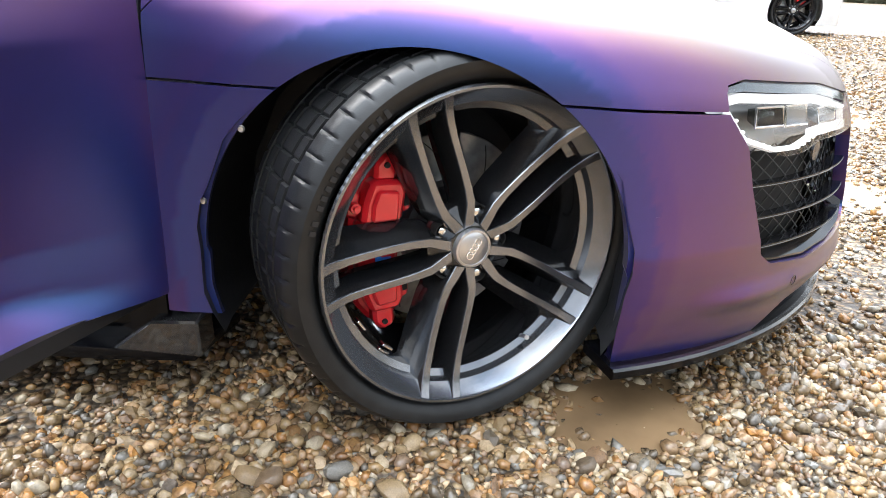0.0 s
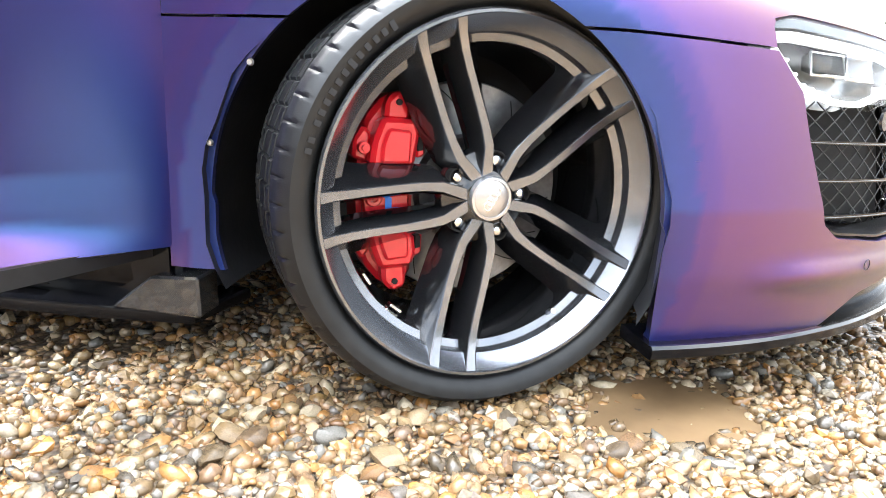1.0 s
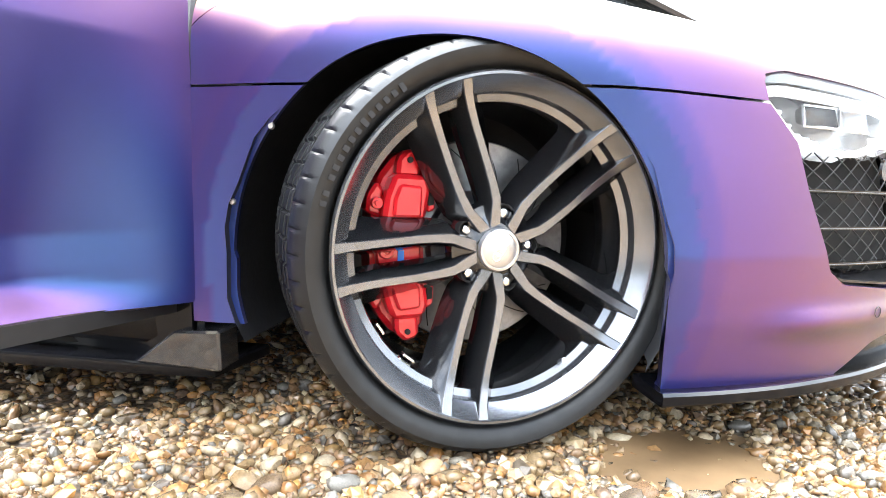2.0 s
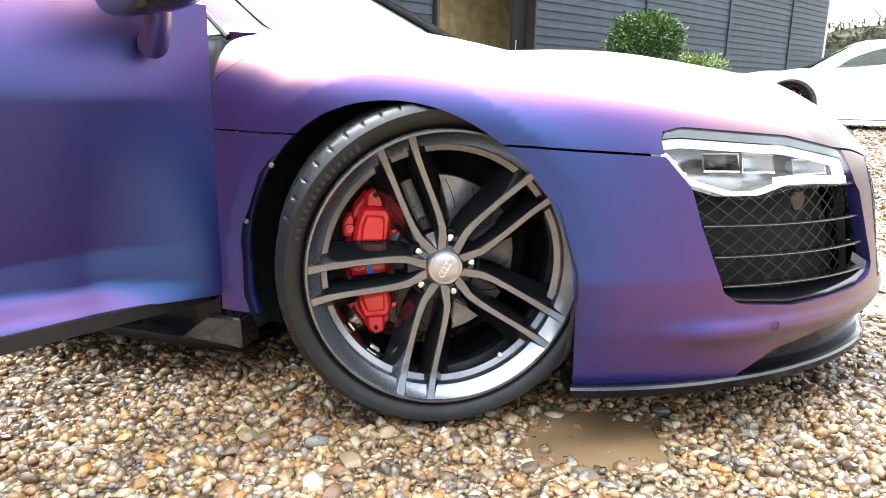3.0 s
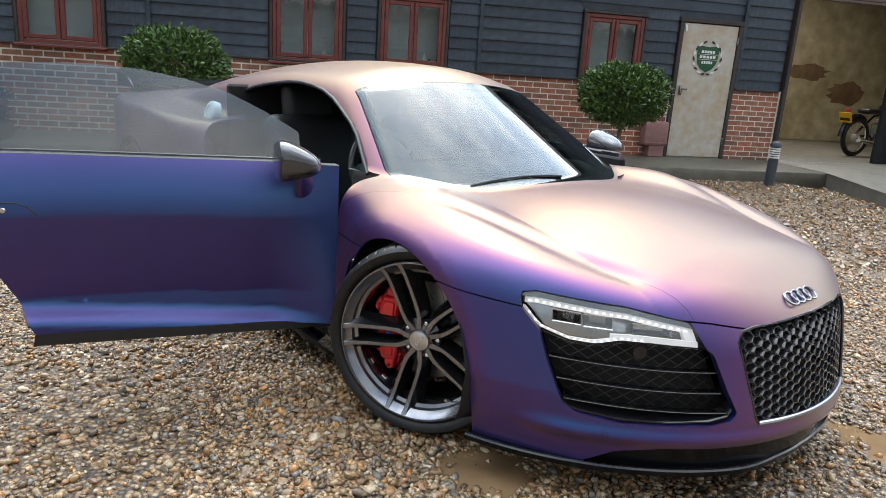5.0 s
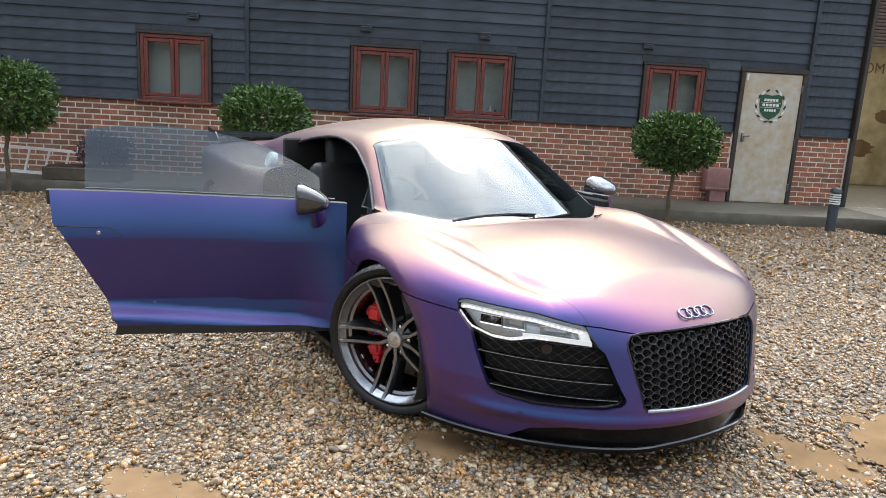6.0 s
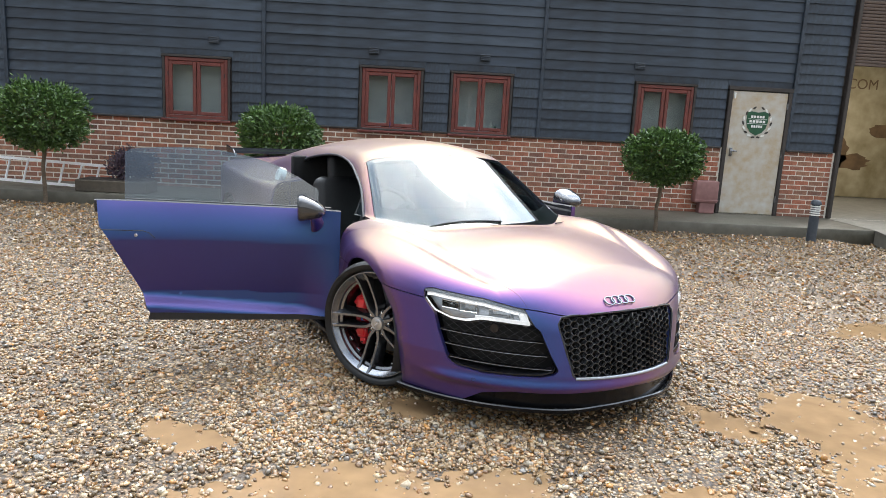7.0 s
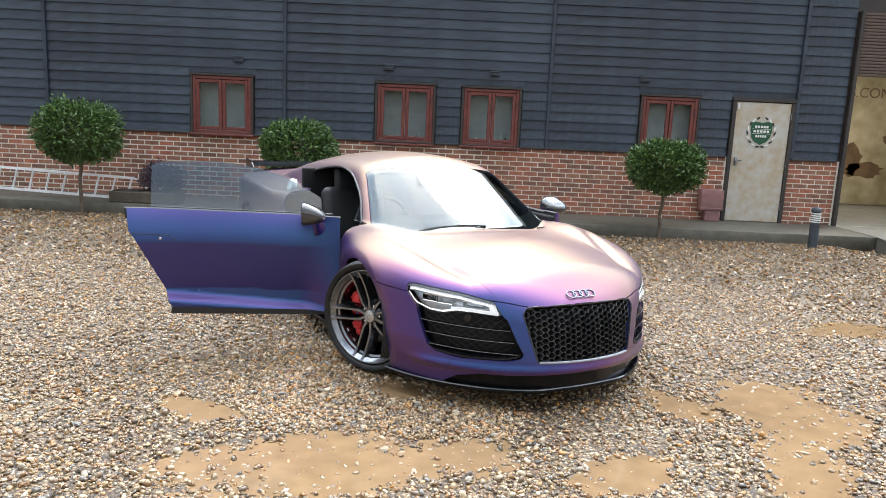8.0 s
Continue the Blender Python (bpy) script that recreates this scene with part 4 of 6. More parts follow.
    for k in range(3):
        a = radians((232, 214, 322)[k])
        part("balance_weight", box(0.005, 0.022, 0.016, (0, 0, 0), 0.001, 1, Matrix.Rotation(a, 4, "Z") @ Matrix.Translation((RIM - 0.053, 0, 0.045))), CHROME, wheel)
    if brake:
        disc = [(0.0, 0.0), (0.085, 0.0), (0.088, -0.022), (0.100, -0.025), (0.169, -0.025), (0.171, -0.027), (0.171, -0.050), (0.169, -0.052), (0.10, -0.052), (0.0, -0.055)]
        part("brake_disc", lathe(disc, 72), DISC, wheel, "steel brake disc with curved slots")
        slot = place_mesh(tube([Vector(((0.108 + 0.054 * u) * math.cos(0.28 * u), (0.108 + 0.054 * u) * math.sin(0.28 * u), -0.0252)) for u in (0, 0.25, 0.5, 0.75, 1)], 0.0012, 4), "disc_slot", DULL_BLACK)
        for k in range(16):
            ob = new("disc_slot", slot)
            ob.parent = wheel
            ob.matrix_local = Matrix.Rotation(2 * math.pi * k / 16, 4, "Z")
    return wheel


def arc_block(r0, r1, a0, a1, z0, z1, bevel=0.006, n=8):
    out = [(r1 * math.cos(radians(a0 + (a1 - a0) * k / n)), r1 * math.sin(radians(a0 + (a1 - a0) * k / n))) for k in range(n + 1)]
    out += [(r0 * math.cos(radians(a1 + (a0 - a1) * k / n)), r0 * math.sin(radians(a1 + (a0 - a1) * k / n))) for k in range(n + 1)]
    return prism(out, z1 - z0, Matrix.Translation((0, 0, z0)), bevel)


def build_caliper(m):
    def block(points, z0, z1, flip=1, bevel=0.005):
        out = [(x * 0.94, flip * y * 0.92) for x, y in points]
        return prism(out if flip > 0 else out[::-1], z1 - z0, Matrix.Translation((0, 0, z0)), bevel)

    half = [(-0.10, 0.145), (-0.125, 0.164), (-0.155, 0.158), (-0.185, 0.120), (-0.197, 0.06)]
    ring = half + [(-0.20, 0.0)] + [(x, -y) for x, y in reversed(half)] + [(-0.105, -0.06), (-0.112, 0.0), (-0.105, 0.06)]
    body = new("brake_caliper", place_mesh(block(ring, -0.056, 0.002, 1, 0.008), "brake_caliper", RED))
    body.parent = CAR
    body.matrix_local = m
    tagged(body, "glossy red multi-piston brake caliper with blue mark")
    for flip, name in ((1, "upper"), (-1, "lower")):
        part(name + "_housing", block([(-0.112, 0.046), (-0.104, 0.100), (-0.112, 0.122), (-0.166, 0.124), (-0.180, 0.088), (-0.186, 0.046)], -0.004, 0.036, flip, 0.007), RED, body)
        part("piston_cover", block([(-0.122, 0.052), (-0.120, 0.104), (-0.158, 0.108), (-0.168, 0.082), (-0.170, 0.052)], 0.034, 0.043, flip, 0.004), RED, body)
        part("end_boss", block([(-0.120, 0.118), (-0.116, 0.158), (-0.140, 0.168), (-0.158, 0.150), (-0.160, 0.120)], -0.004, 0.026, flip, 0.006), RED, body)
        part("ear", block([(-0.184, 0.050), (-0.208, 0.058), (-0.206, 0.088), (-0.190, 0.112), (-0.178, 0.096)], -0.030, 0.014, flip, 0.005), RED, body)
        part("nose", block([(-0.106, 0.058), (-0.090, 0.062), (-0.090, 0.104), (-0.106, 0.110)], -0.020, 0.022, flip, 0.004), RED, body)
        part("notch", block([(-0.104, 0.070), (-0.094, 0.072), (-0.094, 0.092), (-0.104, 0.094)], 0.018, 0.0245, flip, 0.001), DULL_BLACK, body)
        for x, y in ((-0.138, 0.148), (-0.192, 0.075)):
            at = Matrix.Translation((x * 0.94, flip * y * 0.92, 0.012))
            part("caliper_bolt", lathe([(0, 0.018), (0.0045, 0.018), (0.005, 0.013), (0.0085, 0.013), (0.0095, 0.010), (0.0095, 0.0), (0, 0.0)], 12, at), DULL_BLACK if x > -0.15 else RED, body)
    part("bridge", block([(-0.114, -0.048), (-0.114, 0.048), (-0.188, 0.048), (-0.192, 0.0), (-0.188, -0.048)], -0.002, 0.020, 1, 0.004), RED, body)
    part("bleed_boss", lathe([(0, 0.004), (0.005, 0.004), (0.006, 0.008), (0.011, 0.008), (0.013, 0.005), (0.0135, 0.0), (0, 0)], 20, Matrix.Translation((-0.165, -0.006, 0.019))), RED, body)
    part("blue_mark", prism([(-0.146, -0.030), (-0.118, -0.030), (-0.118, -0.021), (-0.136, -0.021), (-0.136, -0.006), (-0.146, -0.006)], 0.002, Matrix.Translation((0.0, 0.0, 0.0195))), BLUE, body)
    part("dark_mark", prism([(-0.142, 0.002), (-0.134, 0.002), (-0.134, 0.018), (-0.118, 0.018), (-0.118, 0.026), (-0.142, 0.026)], 0.002, Matrix.Translation((0.0, 0.0, 0.0195))), SATIN_BLACK, body)


UPRIGHT = Matrix.Rotation(radians(90), 4, "X")
front_right = build_wheel("wheel", True)
STEERED = pose(0.003, -0.772, 0.338) @ Matrix.Rotation(radians(30), 4, "Z") @ UPRIGHT
front_right.matrix_local = STEERED
build_caliper(STEERED)
for x, y, turn in ((0.0, 0.79, 210), (-2.65, -0.81, 0), (-2.65, 0.81, 180)):
    w = copy_thing(front_right, pose(x, y, 0.338) @ Matrix.Rotation(radians(turn), 4, "Z") @ UPRIGHT)


# ---- wheel housings, floor pan ----
def housing(cx, cz, r, y0, y1, name, label=""):
    bm = bmesh.new()
    n = 36
    rows = []
    for k in range(n + 1):
        a = radians(-24 + 228 * k / n)
        ridge = 0.004 * math.sin(k * 1.7)
        rows.append([bm.verts.new((cx + (r + d + ridge) * math.cos(a), y, cz + (r + d + ridge) * math.sin(a))) for y, d in ((y0, 0), (y0 * 0.8 + y1 * 0.2, 0.012), (y1, 0.012))])
    mid = bm.verts.new((cx, y1, cz))
    for a, b in zip(rows, rows[1:]):
        for j in range(2):
            bm.faces.new((a[j], b[j], b[j + 1], a[j + 1]))
        bm.faces.new((a[2], b[2], mid))
    return part(name, bm, LINER, CAR, label)


for s in (-1, 1):
    housing(-0.05, 0.31, 0.352, s * 0.872, s * 0.52, "arch_liner", "black ribbed plastic wheel-arch liner")
    housing(-2.65, 0.33, 0.372, s * 0.90, s * 0.52, "arch_liner", "black ribbed plastic wheel-arch liner")
bm = box(3.9, 0.9, 0.02, (-1.25, 0, 0.13), 0.004)
box(1.75, 1.60, 0.02, (-1.33, 0, 0.132), 0.004, bm=bm)
box(0.36, 1.04, 0.02, (0.50, 0, 0.128), 0.004, bm=bm)
part("floor_pan", bm, DULL_BLACK, CAR)
bm = box(0.03, 1.02, 0.45, (0.40, 0, 0.36), 0.004)
part("front_bulkhead", bm, DULL_BLACK, CAR)
part("grille_backing", box(0.02, 0.62, 0.34, (0.80, 0, 0.43), 0.004), DULL_BLACK, CAR)
for x, w, z in ((-0.318, 0.870, 0.522), (-0.405, 0.835, 0.249), (-0.39, 0.86, 0.40)):
    part("liner_screw", lathe([(0, 0.004), (0.004, 0.004), (0.006, 0), (0, 0)], 12, pose(x, -w - 0.004, z) @ UPRIGHT), SILVER, CAR)

# ---- sills with carbon blade ----
for s in (-1, 1):
    out = [(-2.25, 0.70), (-2.25, 0.868), (-0.60, 0.868), (-0.43, 0.86), (-0.40, 0.70)]
    part("sill", prism([(x, s * w) for x, w in out][:: -s], 0.022, Matrix.Translation((0, 0, 0.098)), 0.004), DAM_BLACK, CAR, "gloss black side skirt")
    fin = [(-0.575, 0.118), (-0.415, 0.112), (-0.418, 0.182), (-0.50, 0.178)]
    part("skirt_fin", prism(fin, 0.07, Matrix.Translation((0, s * 0.868 + (0.035 if s < 0 else -0.035), 0)) @ Matrix.Rotation(radians(90), 4, "X") @ Matrix.Translation((0, 0, -0.035)), 0.004), CARBON, CAR, "woven carbon-fibre skirt fin")
    part("sill_cover", box(1.05, 0.20, 0.09, (-0.98, s * 0.74, 0.185), 0.02, 2), DAM_BLACK, CAR)

# ---- splitter ----
bm = bmesh.new()
rows = []
N = 60
for k in range(-N, N + 1):
    a = abs(71.5 * k / N)
    s = -1 if k < 0 else 1
    r = float(np.interp(a, (0, 10, 16, 20, 28, 38, 51, 62, 72), (0.980, 0.986, 0.997, 0.998, 0.990, 0.984, 0.983, 0.988, 0.993)))
    out = Vector((math.cos(radians(a)) * 0.9605, s * math.sin(radians(a)) * 0.905, 0))
    edge, back = out * r, out * (r - 0.12)
    lift = 0.006 * float(step01(np.float64((30 - a) / 25)))
    ring = ((back, 0.106), (edge * 0.995, 0.106 + lift), (edge, 0.110 + lift), (edge * 1.001, 0.124 + lift), (edge * 0.997, 0.129 + lift), (edge * 0.985, 0.127 + lift), (back, 0.128))
    rows.append([bm.verts.new((p.x, p.y, z)) for p, z in ring])
for a, b in zip(rows, rows[1:]):
    for j in range(7):
        f = bm.faces.new((a[j], b[j], b[(j + 1) % 7], a[(j + 1) % 7]))
        f.material_index = 1 if j in (3, 4) else 0
bm.faces.new(rows[0])
bm.faces.new(rows[-1][::-1])
part("splitter", bm, [DAM_BLACK, GRILLE_BLACK], CAR, "gloss black front splitter lip")


# ---- headlamps, side ducts ----
def ribbon(points, width, rise, name, material, parent, label=""):
    """A flat moulded strip through points, given width downwards and depth outwards."""
    bm = bmesh.new()
    rows = []
    for p, q in points:
        rows.append([bm.verts.new(v) for v in (p, q, q + (q - p).normalized() * 0.001 + rise, p + rise)])
    for a, b in zip(rows, rows[1:]):
        for j in range(4):
            bm.faces.new((a[j], b[j], b[(j + 1) % 4], a[(j + 1) % 4]))
    bm.faces.new(rows[0])
    bm.faces.new(rows[-1][::-1])
    return part(name, bm, material, parent, label)


def spread(a, b, n):
    return [a + (b - a) * k / (n - 1) for k in range(n)]


LIGHT = trim(HALF, lambda x, w, z: at_front(x, w, z, light_in(bearing(x, w, z) * ARC, z) - 0.003))
UNIT = trim(HALF, lambda x, w, z: at_front(x, w, z, hole_in(bearing(x, w, z) * ARC, z) + 0.012))


def top_edge(a):
    return float(np.interp(a, (29.6, 32.4, 43.7, 59.5, 62.3), (0.535, 0.572, 0.602, 0.618, 0.612)))


def low_edge(a):
    return float(np.interp(a, (29.6, 44.5, 48.9, 53.2, 58.6, 62), (0.500, 0.505, 0.488, 0.490, 0.514, 0.572)))


for s in (-1, 1):
    lamp = sheet("headlamp", push(LIGHT, 0.055), LAMP_SILVER, CAR, "swept-back headlamp with lit white LED strips", s, 0.004)
    cover = sheet("lamp_lens", LIGHT, CLEAR, lamp, "clear lens", s, 0.003, None, LENS_BACK)
    cover.visible_shadow = False
    sheet("bezel", trim(push(LIGHT, 0.004), lambda x, w, z: z - np.interp(bearing(x, w, z), (29.6, 32.4, 43.7, 59.5, 62.3), (0.528, 0.557, 0.586, 0.603, 0.600))), BEZEL_GREY, lamp, "grey upper bezel", s, 0.003)
    pts = [(skin(a, top_edge(a) - 0.019, 0.014, s), skin(a, top_edge(a) - 0.034, 0.014, s)) for a in spread(32.5, 61, 24)]
    ribbon(pts, 0, Vector((-0.012, 0, 0)), "led_rail", LED_RAIL, lamp)
    for a in spread(33.2, 60.6, 22):
        p = skin(a, top_edge(a) - 0.027, 0.010, s)
        part("led", box(0.007, 0.009, 0.006, p, 0.002, 1, Matrix.Rotation(radians(-s * (90 - a) * 0 + s * a), 4, "Z")), LED, lamp)
    pts = [(skin(a, low_edge(a) + 0.014, 0.012, s), skin(a, low_edge(a) + 0.006, 0.012, s)) for a in spread(40, 61.3, 22)]
    ribbon(pts, 0, Vector((-0.010, 0, 0)), "lower_led_rail", LED_RAIL, lamp)
    for a in spread(41, 60.5, 18):
        p = skin(a, low_edge(a) + 0.011, 0.008, s)
        part("led", box(0.007, 0.008, 0.005, p, 0.002, 1, Matrix.Rotation(radians(s * a), 4, "Z")), LED, lamp)
    pts = [(skin(34.0 - 22 * (0.552 - z), z, 0.012, s), skin(31.9 - 22 * (0.552 - z), z, 0.012, s)) for z in spread(0.552, 0.516, 5)]
    ribbon(pts, 0, Vector((-0.010, 0, 0)), "end_rail", LED_RAIL, lamp)
    # projector bays
    for a0, a1, z0, z1 in ((56.5, 51.5, 0.540, 0.572), (51, 46, 0.536, 0.570), (42.5, 35.5, 0.528, 0.556)):
        bm = bmesh.new()
        ring = [skin(a, z, 0.020, s) for a, z in ((a0, z0), (a1, z0 - 0.002), (a1, z1 - 0.002), (a0, z1))]
        deep = [skin(a, z, 0.05, s) for a, z in ((a0 - 1, z0 + 0.006), (a1 + 1, z0 + 0.004), (a1 + 1, z1 - 0.008), (a0 - 1, z1 - 0.006))]
        rim_v, deep_v = [bm.verts.new(p) for p in ring], [bm.verts.new(p) for p in deep]
        for k in range(4):
            bm.faces.new((rim_v[k], rim_v[(k + 1) % 4], deep_v[(k + 1) % 4], deep_v[k]))
        bm.faces.new(deep_v)
        part("projector_bay", bm, GLOSS_BLACK if a0 > 55 else LAMP_SILVER, lamp)
        tube([p for p in ring], 0.0025, 6, loop=True, bm=(b2 := bmesh.new()))
        part("bay_trim", b2, CHROME, lamp)
    p = skin(53.8, 0.556, 0.034, s)
    bm = bmesh.new()
    bmesh.ops.create_uvsphere(bm, u_segments=20, v_segments=12, radius=0.015, matrix=Matrix.Translation(p))
    part("projector_lens", bm, BALL, lamp)
    pts = [(skin(a, z + 0.006, 0.010, s), skin(a, z - 0.010, 0.010, s)) for a, z in ((46, 0.520), (43, 0.522), (40, 0.521), (36, 0.517), (31, 0.512))]
    ribbon(pts, 0, Vector((-0.01, 0, 0)), "lower_trim", LED_RAIL, lamp)
    # duct behind the lamp
    duct = sheet("side_duct", push(UNIT, 0.085), DULL_BLACK, CAR, "black side intake with slats and wire mesh", s, 0.004)
    for z, a0, a1 in ((0.438, 56.8, 27.4), (0.379, 55.4, 26.4), (0.321, 54.0, 25.2)):
        pts = [(skin(a, z - 0.011 * (56 - a) / 30, 0.010, s), skin(a, z - 0.011 * (56 - a) / 30 - 0.003, 0.040, s)) for a in spread(a0, a1, 20)]
        ribbon(pts, 0, Vector((0, 0, 0.005)), "duct_slat", GLOSS_BLACK, duct)
        part("slat_edge", tube([p[0] + Vector((0.001, 0, 0.002)) for p in pts], 0.0008, 6), SLAT_EDGE, duct)
    pts = [(skin(a, z, 0.006, s), skin(a, z + 0.016, 0.035, s)) for a, z in ((54.3, 0.315), (53.2, 0.299), (51.5, 0.292), (44, 0.280), (36, 0.281), (28.5, 0.287), (25, 0.300), (24.2, 0.318))]
    ribbon(pts, 0, Vector((0, 0, 0.004)), "duct_lip", GLOSS_BLACK, duct, "gloss black lower lip")
    bm = bmesh.new()
    z0, z1, pitch, slope = 0.292, 0.50, 3.3, 0.0098
    for d in (-1, 1):
        for k in range(-16, 30):
            a_start = 22 + k * pitch
            run = []
            for j in range(9):
                z = z0 + (z1 - z0) * j / 8
                a = a_start + d * (z - z0) / slope
                if 26.5 + 0 * z < a < np.interp(z, (0.29, 0.313, 0.44, 0.51), (52, 54.0, 57.0, 58.3)):
                    run.append(skin(a, z, 0.045, s))
                elif len(run) > 1:
                    break
            if len(run) > 1:
                tube(run, 0.0013, 4, bm)
    part("wire_mesh", bm, SATIN_BLACK, duct, "black diamond wire mesh")
    p = skin(41, 0.475, 0.030, s)
    part("radar_disc", lathe([(0, 0.004), (0.019, 0.004), (0.021, 0), (0, 0)], 24, Matrix.Translation(p) @ Matrix.Rotation(radians(s * 41), 4, "Z") @ Matrix.Rotation(radians(90), 4, "Y")), GLOSS_BLACK, duct)
    p = skin(46.8, 0.238, -0.001, s)
    part("parking_sensor", tube([p + Matrix.Rotation(radians(s * 47), 3, "Z") @ Vector((0.0, 0.009 * math.cos(t * math.pi / 10), 0.009 * math.sin(t * math.pi / 10))) for t in range(20)], 0.0008, 5, loop=True), GLOSS_BLACK, CAR)

# ---- grille ----
GRILLE_HALF = trim(HALF, lambda x, w, z: np.where(x > 0.6, grille_in(w, z) + 0.012, -1))
grille = sheet("grille", push(GRILLE_HALF, 0.075), DULL_BLACK, CAR, "gloss black honeycomb grille with a silver lower edge", 0, 0.004)


def nose_point(y, z, inset=0.0):
    lo, hi = 0.5, 1.1
    for _ in range(18):
        m = (lo + hi) / 2
        if body_field(np.float64(m), np.float64(abs(y)), np.float64(z)) < 0:
            lo = m
        else:
            hi = m
    return Vector((lo - inset, y, z))


bm = bmesh.new()
cell, squash = 0.0205, 0.80
seen = set()
for col in range(-13, 14):
    for row in range(-1, 12):
        cy, cz = col * cell * 1.5, 0.268 + (row + 0.5 * (col % 2)) * cell * math.sqrt(3) * squash
        corners = [(cy + cell * math.cos(radians(60 * k)), cz + squash * cell * math.sin(radians(60 * k))) for k in range(6)]
        for k in range(6):
            a, b = corners[k], corners[(k + 1) % 6]
            key = tuple(sorted(((round(a[0], 3), round(a[1], 3)), (round(b[0], 3), round(b[1], 3)))))
            if key in seen or max(abs(a[0]), abs(b[0])) > 0.37:
                continue
            if min(float(grille_in(abs(a[0]), a[1])), float(grille_in(abs(b[0]), b[1]))) < 0.0005:
                continue
            seen.add(key)
            p, q = nose_point(*a, 0.010), nose_point(*b, 0.010)
            p2, q2 = nose_point(*a, 0.034), nose_point(*b, 0.034)
            d = (q - p).normalized()
            side = Vector((0, -d.z, d.y)) * 0.0024
            vs = [bm.verts.new(v) for v in (p - side * 0.5, p + side * 0.5, q + side * 0.5, q - side * 0.5, p2 - side * 1.5, p2 + side * 1.5, q2 + side * 1.5, q2 - side * 1.5)]
            for f in ((0, 1, 2, 3), (1, 5, 6, 2), (0, 3, 7, 4), (4, 7, 6, 5)):
                bm.faces.new([vs[j] for j in f])
part("honeycomb", bm, GRILLE_BLACK, grille, "black honeycomb bars")
edge = [(y, z) for y, z in ((0.0, 0.553), (0.15, 0.552), (0.29, 0.549), (0.335, 0.541), (0.352, 0.515), (0.350, 0.492), (0.323, 0.392), (0.296, 0.292), (0.282, 0.277))]
for s in (-1, 1):
    part("grille_frame", tube([nose_point(s * y, z, 0.004) for y, z in edge], 0.0055, 8), GLOSS_BLACK, grille)
part("lower_edge", tube([nose_point(y, 0.2755, 0.003) for y in spread(-0.284, 0.284, 22)], 0.007, 8), ALLOY_EDGE, grille, "satin grey metal lower edge")
# emblem of linked rings on the hood
bm = bmesh.new()
for k in range(4):
    cy = (k - 1.5) * 0.041
    pts = []
    for t in range(28):
        y, u = cy + 0.0275 * math.cos(2 * math.pi * t / 28), 0.0275 * math.sin(2 * math.pi * t / 28)
        x = 0.852 - u * 0.72
        pts.append(Vector((x, y, float(hood_height(np.float64(x), np.float64(abs(y)))) + 0.002)))
    tube(pts, 0.0036, 6, bm, True)
part("emblem", bm, GUNMETAL, CAR, "dark four-ring emblem")

# ---- mirrors ----
def mirror_field(x, y, z):
    tall = 0.071 - 0.42 * np.maximum(x + 0.045, 0) ** 1.15
    a = np.where(x < 0, np.abs(x / 0.074) ** 16, np.abs(x / 0.080) ** 3) + np.abs(y / 0.088) ** 2.6 + np.abs((z + 0.12 * np.maximum(x + 0.03, 0)) / tall) ** 2.6
    return (a - 1) * 0.03


MIRROR = surface(mirror_field, (-0.12, -0.12, -0.09), (0.12, 0.12, 0.09), 0.0075)
for s, owner in ((-1, open_door), (1, left_door)):
    v, t = MIRROR
    place = np.array((-0.640, 0.920, 0.862))
    ob = sheet("mirror", (v * np.array([1, 1, 1]), t), CARBON, owner, "carbon-fibre door mirror", s, 0.004, field=lambda x, w, z: mirror_field(x, w, z))
    ob.location = (place[0], s * place[1], place[2])
    part("mirror_foot", tube([Vector((-0.600, s * 0.850, 0.755)), Vector((-0.605, s * 0.872, 0.778)), Vector((-0.612, s * 0.895, 0.81)), Vector((-0.615, s * 0.90, 0.84))], [0.048, 0.043, 0.038, 0.036], 16, flat=0.6), WRAP, owner)
    part("mirror_seam", tube([Vector((-0.700, s * (0.920 + 0.0835 * math.cos(a)), 0.862 + 0.0675 * math.sin(a))) for a in [2 * math.pi * k / 24 for k in range(24)]], 0.0022, 6, loop=True), SATIN_BLACK, owner)
    # flat door top, belt strip, handle, trim
    bm = bmesh.new()
    rows = []
    for x in spread(-0.478, -1.735, 30):
        z = float(belt(x))
        lo, hi = 0.5, 1.05
        for _ in range(18):
            mid = (lo + hi) / 2
            lo, hi = (mid, hi) if door_field(np.float64(x), np.float64(mid), np.float64(z)) < 0 else (lo, mid)
        rows.append([bm.verts.new(p) for p in ((x, s * (lo - 0.001), z + 0.0005), (x, s * (lo - 0.006), z + 0.004), (x, s * (lo - 0.045), z + 0.002), (x, s * (lo - 0.045), z - 0.06), (x, s * (lo - 0.006), z - 0.06))])
    for a, b in zip(rows, rows[1:]):
        for j in range(5):
            bm.faces.new((a[j], b[j], b[(j + 1) % 5], a[(j + 1) % 5]))
    bm.faces.new(rows[0])
    bm.faces.new(rows[-1][::-1])
    part("door_top", bm, SEAL, owner, "grey-black rubber capping along the door's upper edge")
    part("belt_strip", tube([(x, s * (0.735 + 0.05 * float(step01(np.float64((-1.2 - x) / 1.2)))), float(belt(x)) + 0.002) for x in spread(-0.52, -1.60, 26)], 0.007, 8), SATIN_BLACK, owner)
    outline = [(-1.442, 0.672), (-1.470, 0.700), (-1.50, 0.711), (-1.70, 0.718)]

    def flank_w(x, z):
        lo, hi = 0.5, 1.05
        for _ in range(18):
            m = (lo + hi) / 2
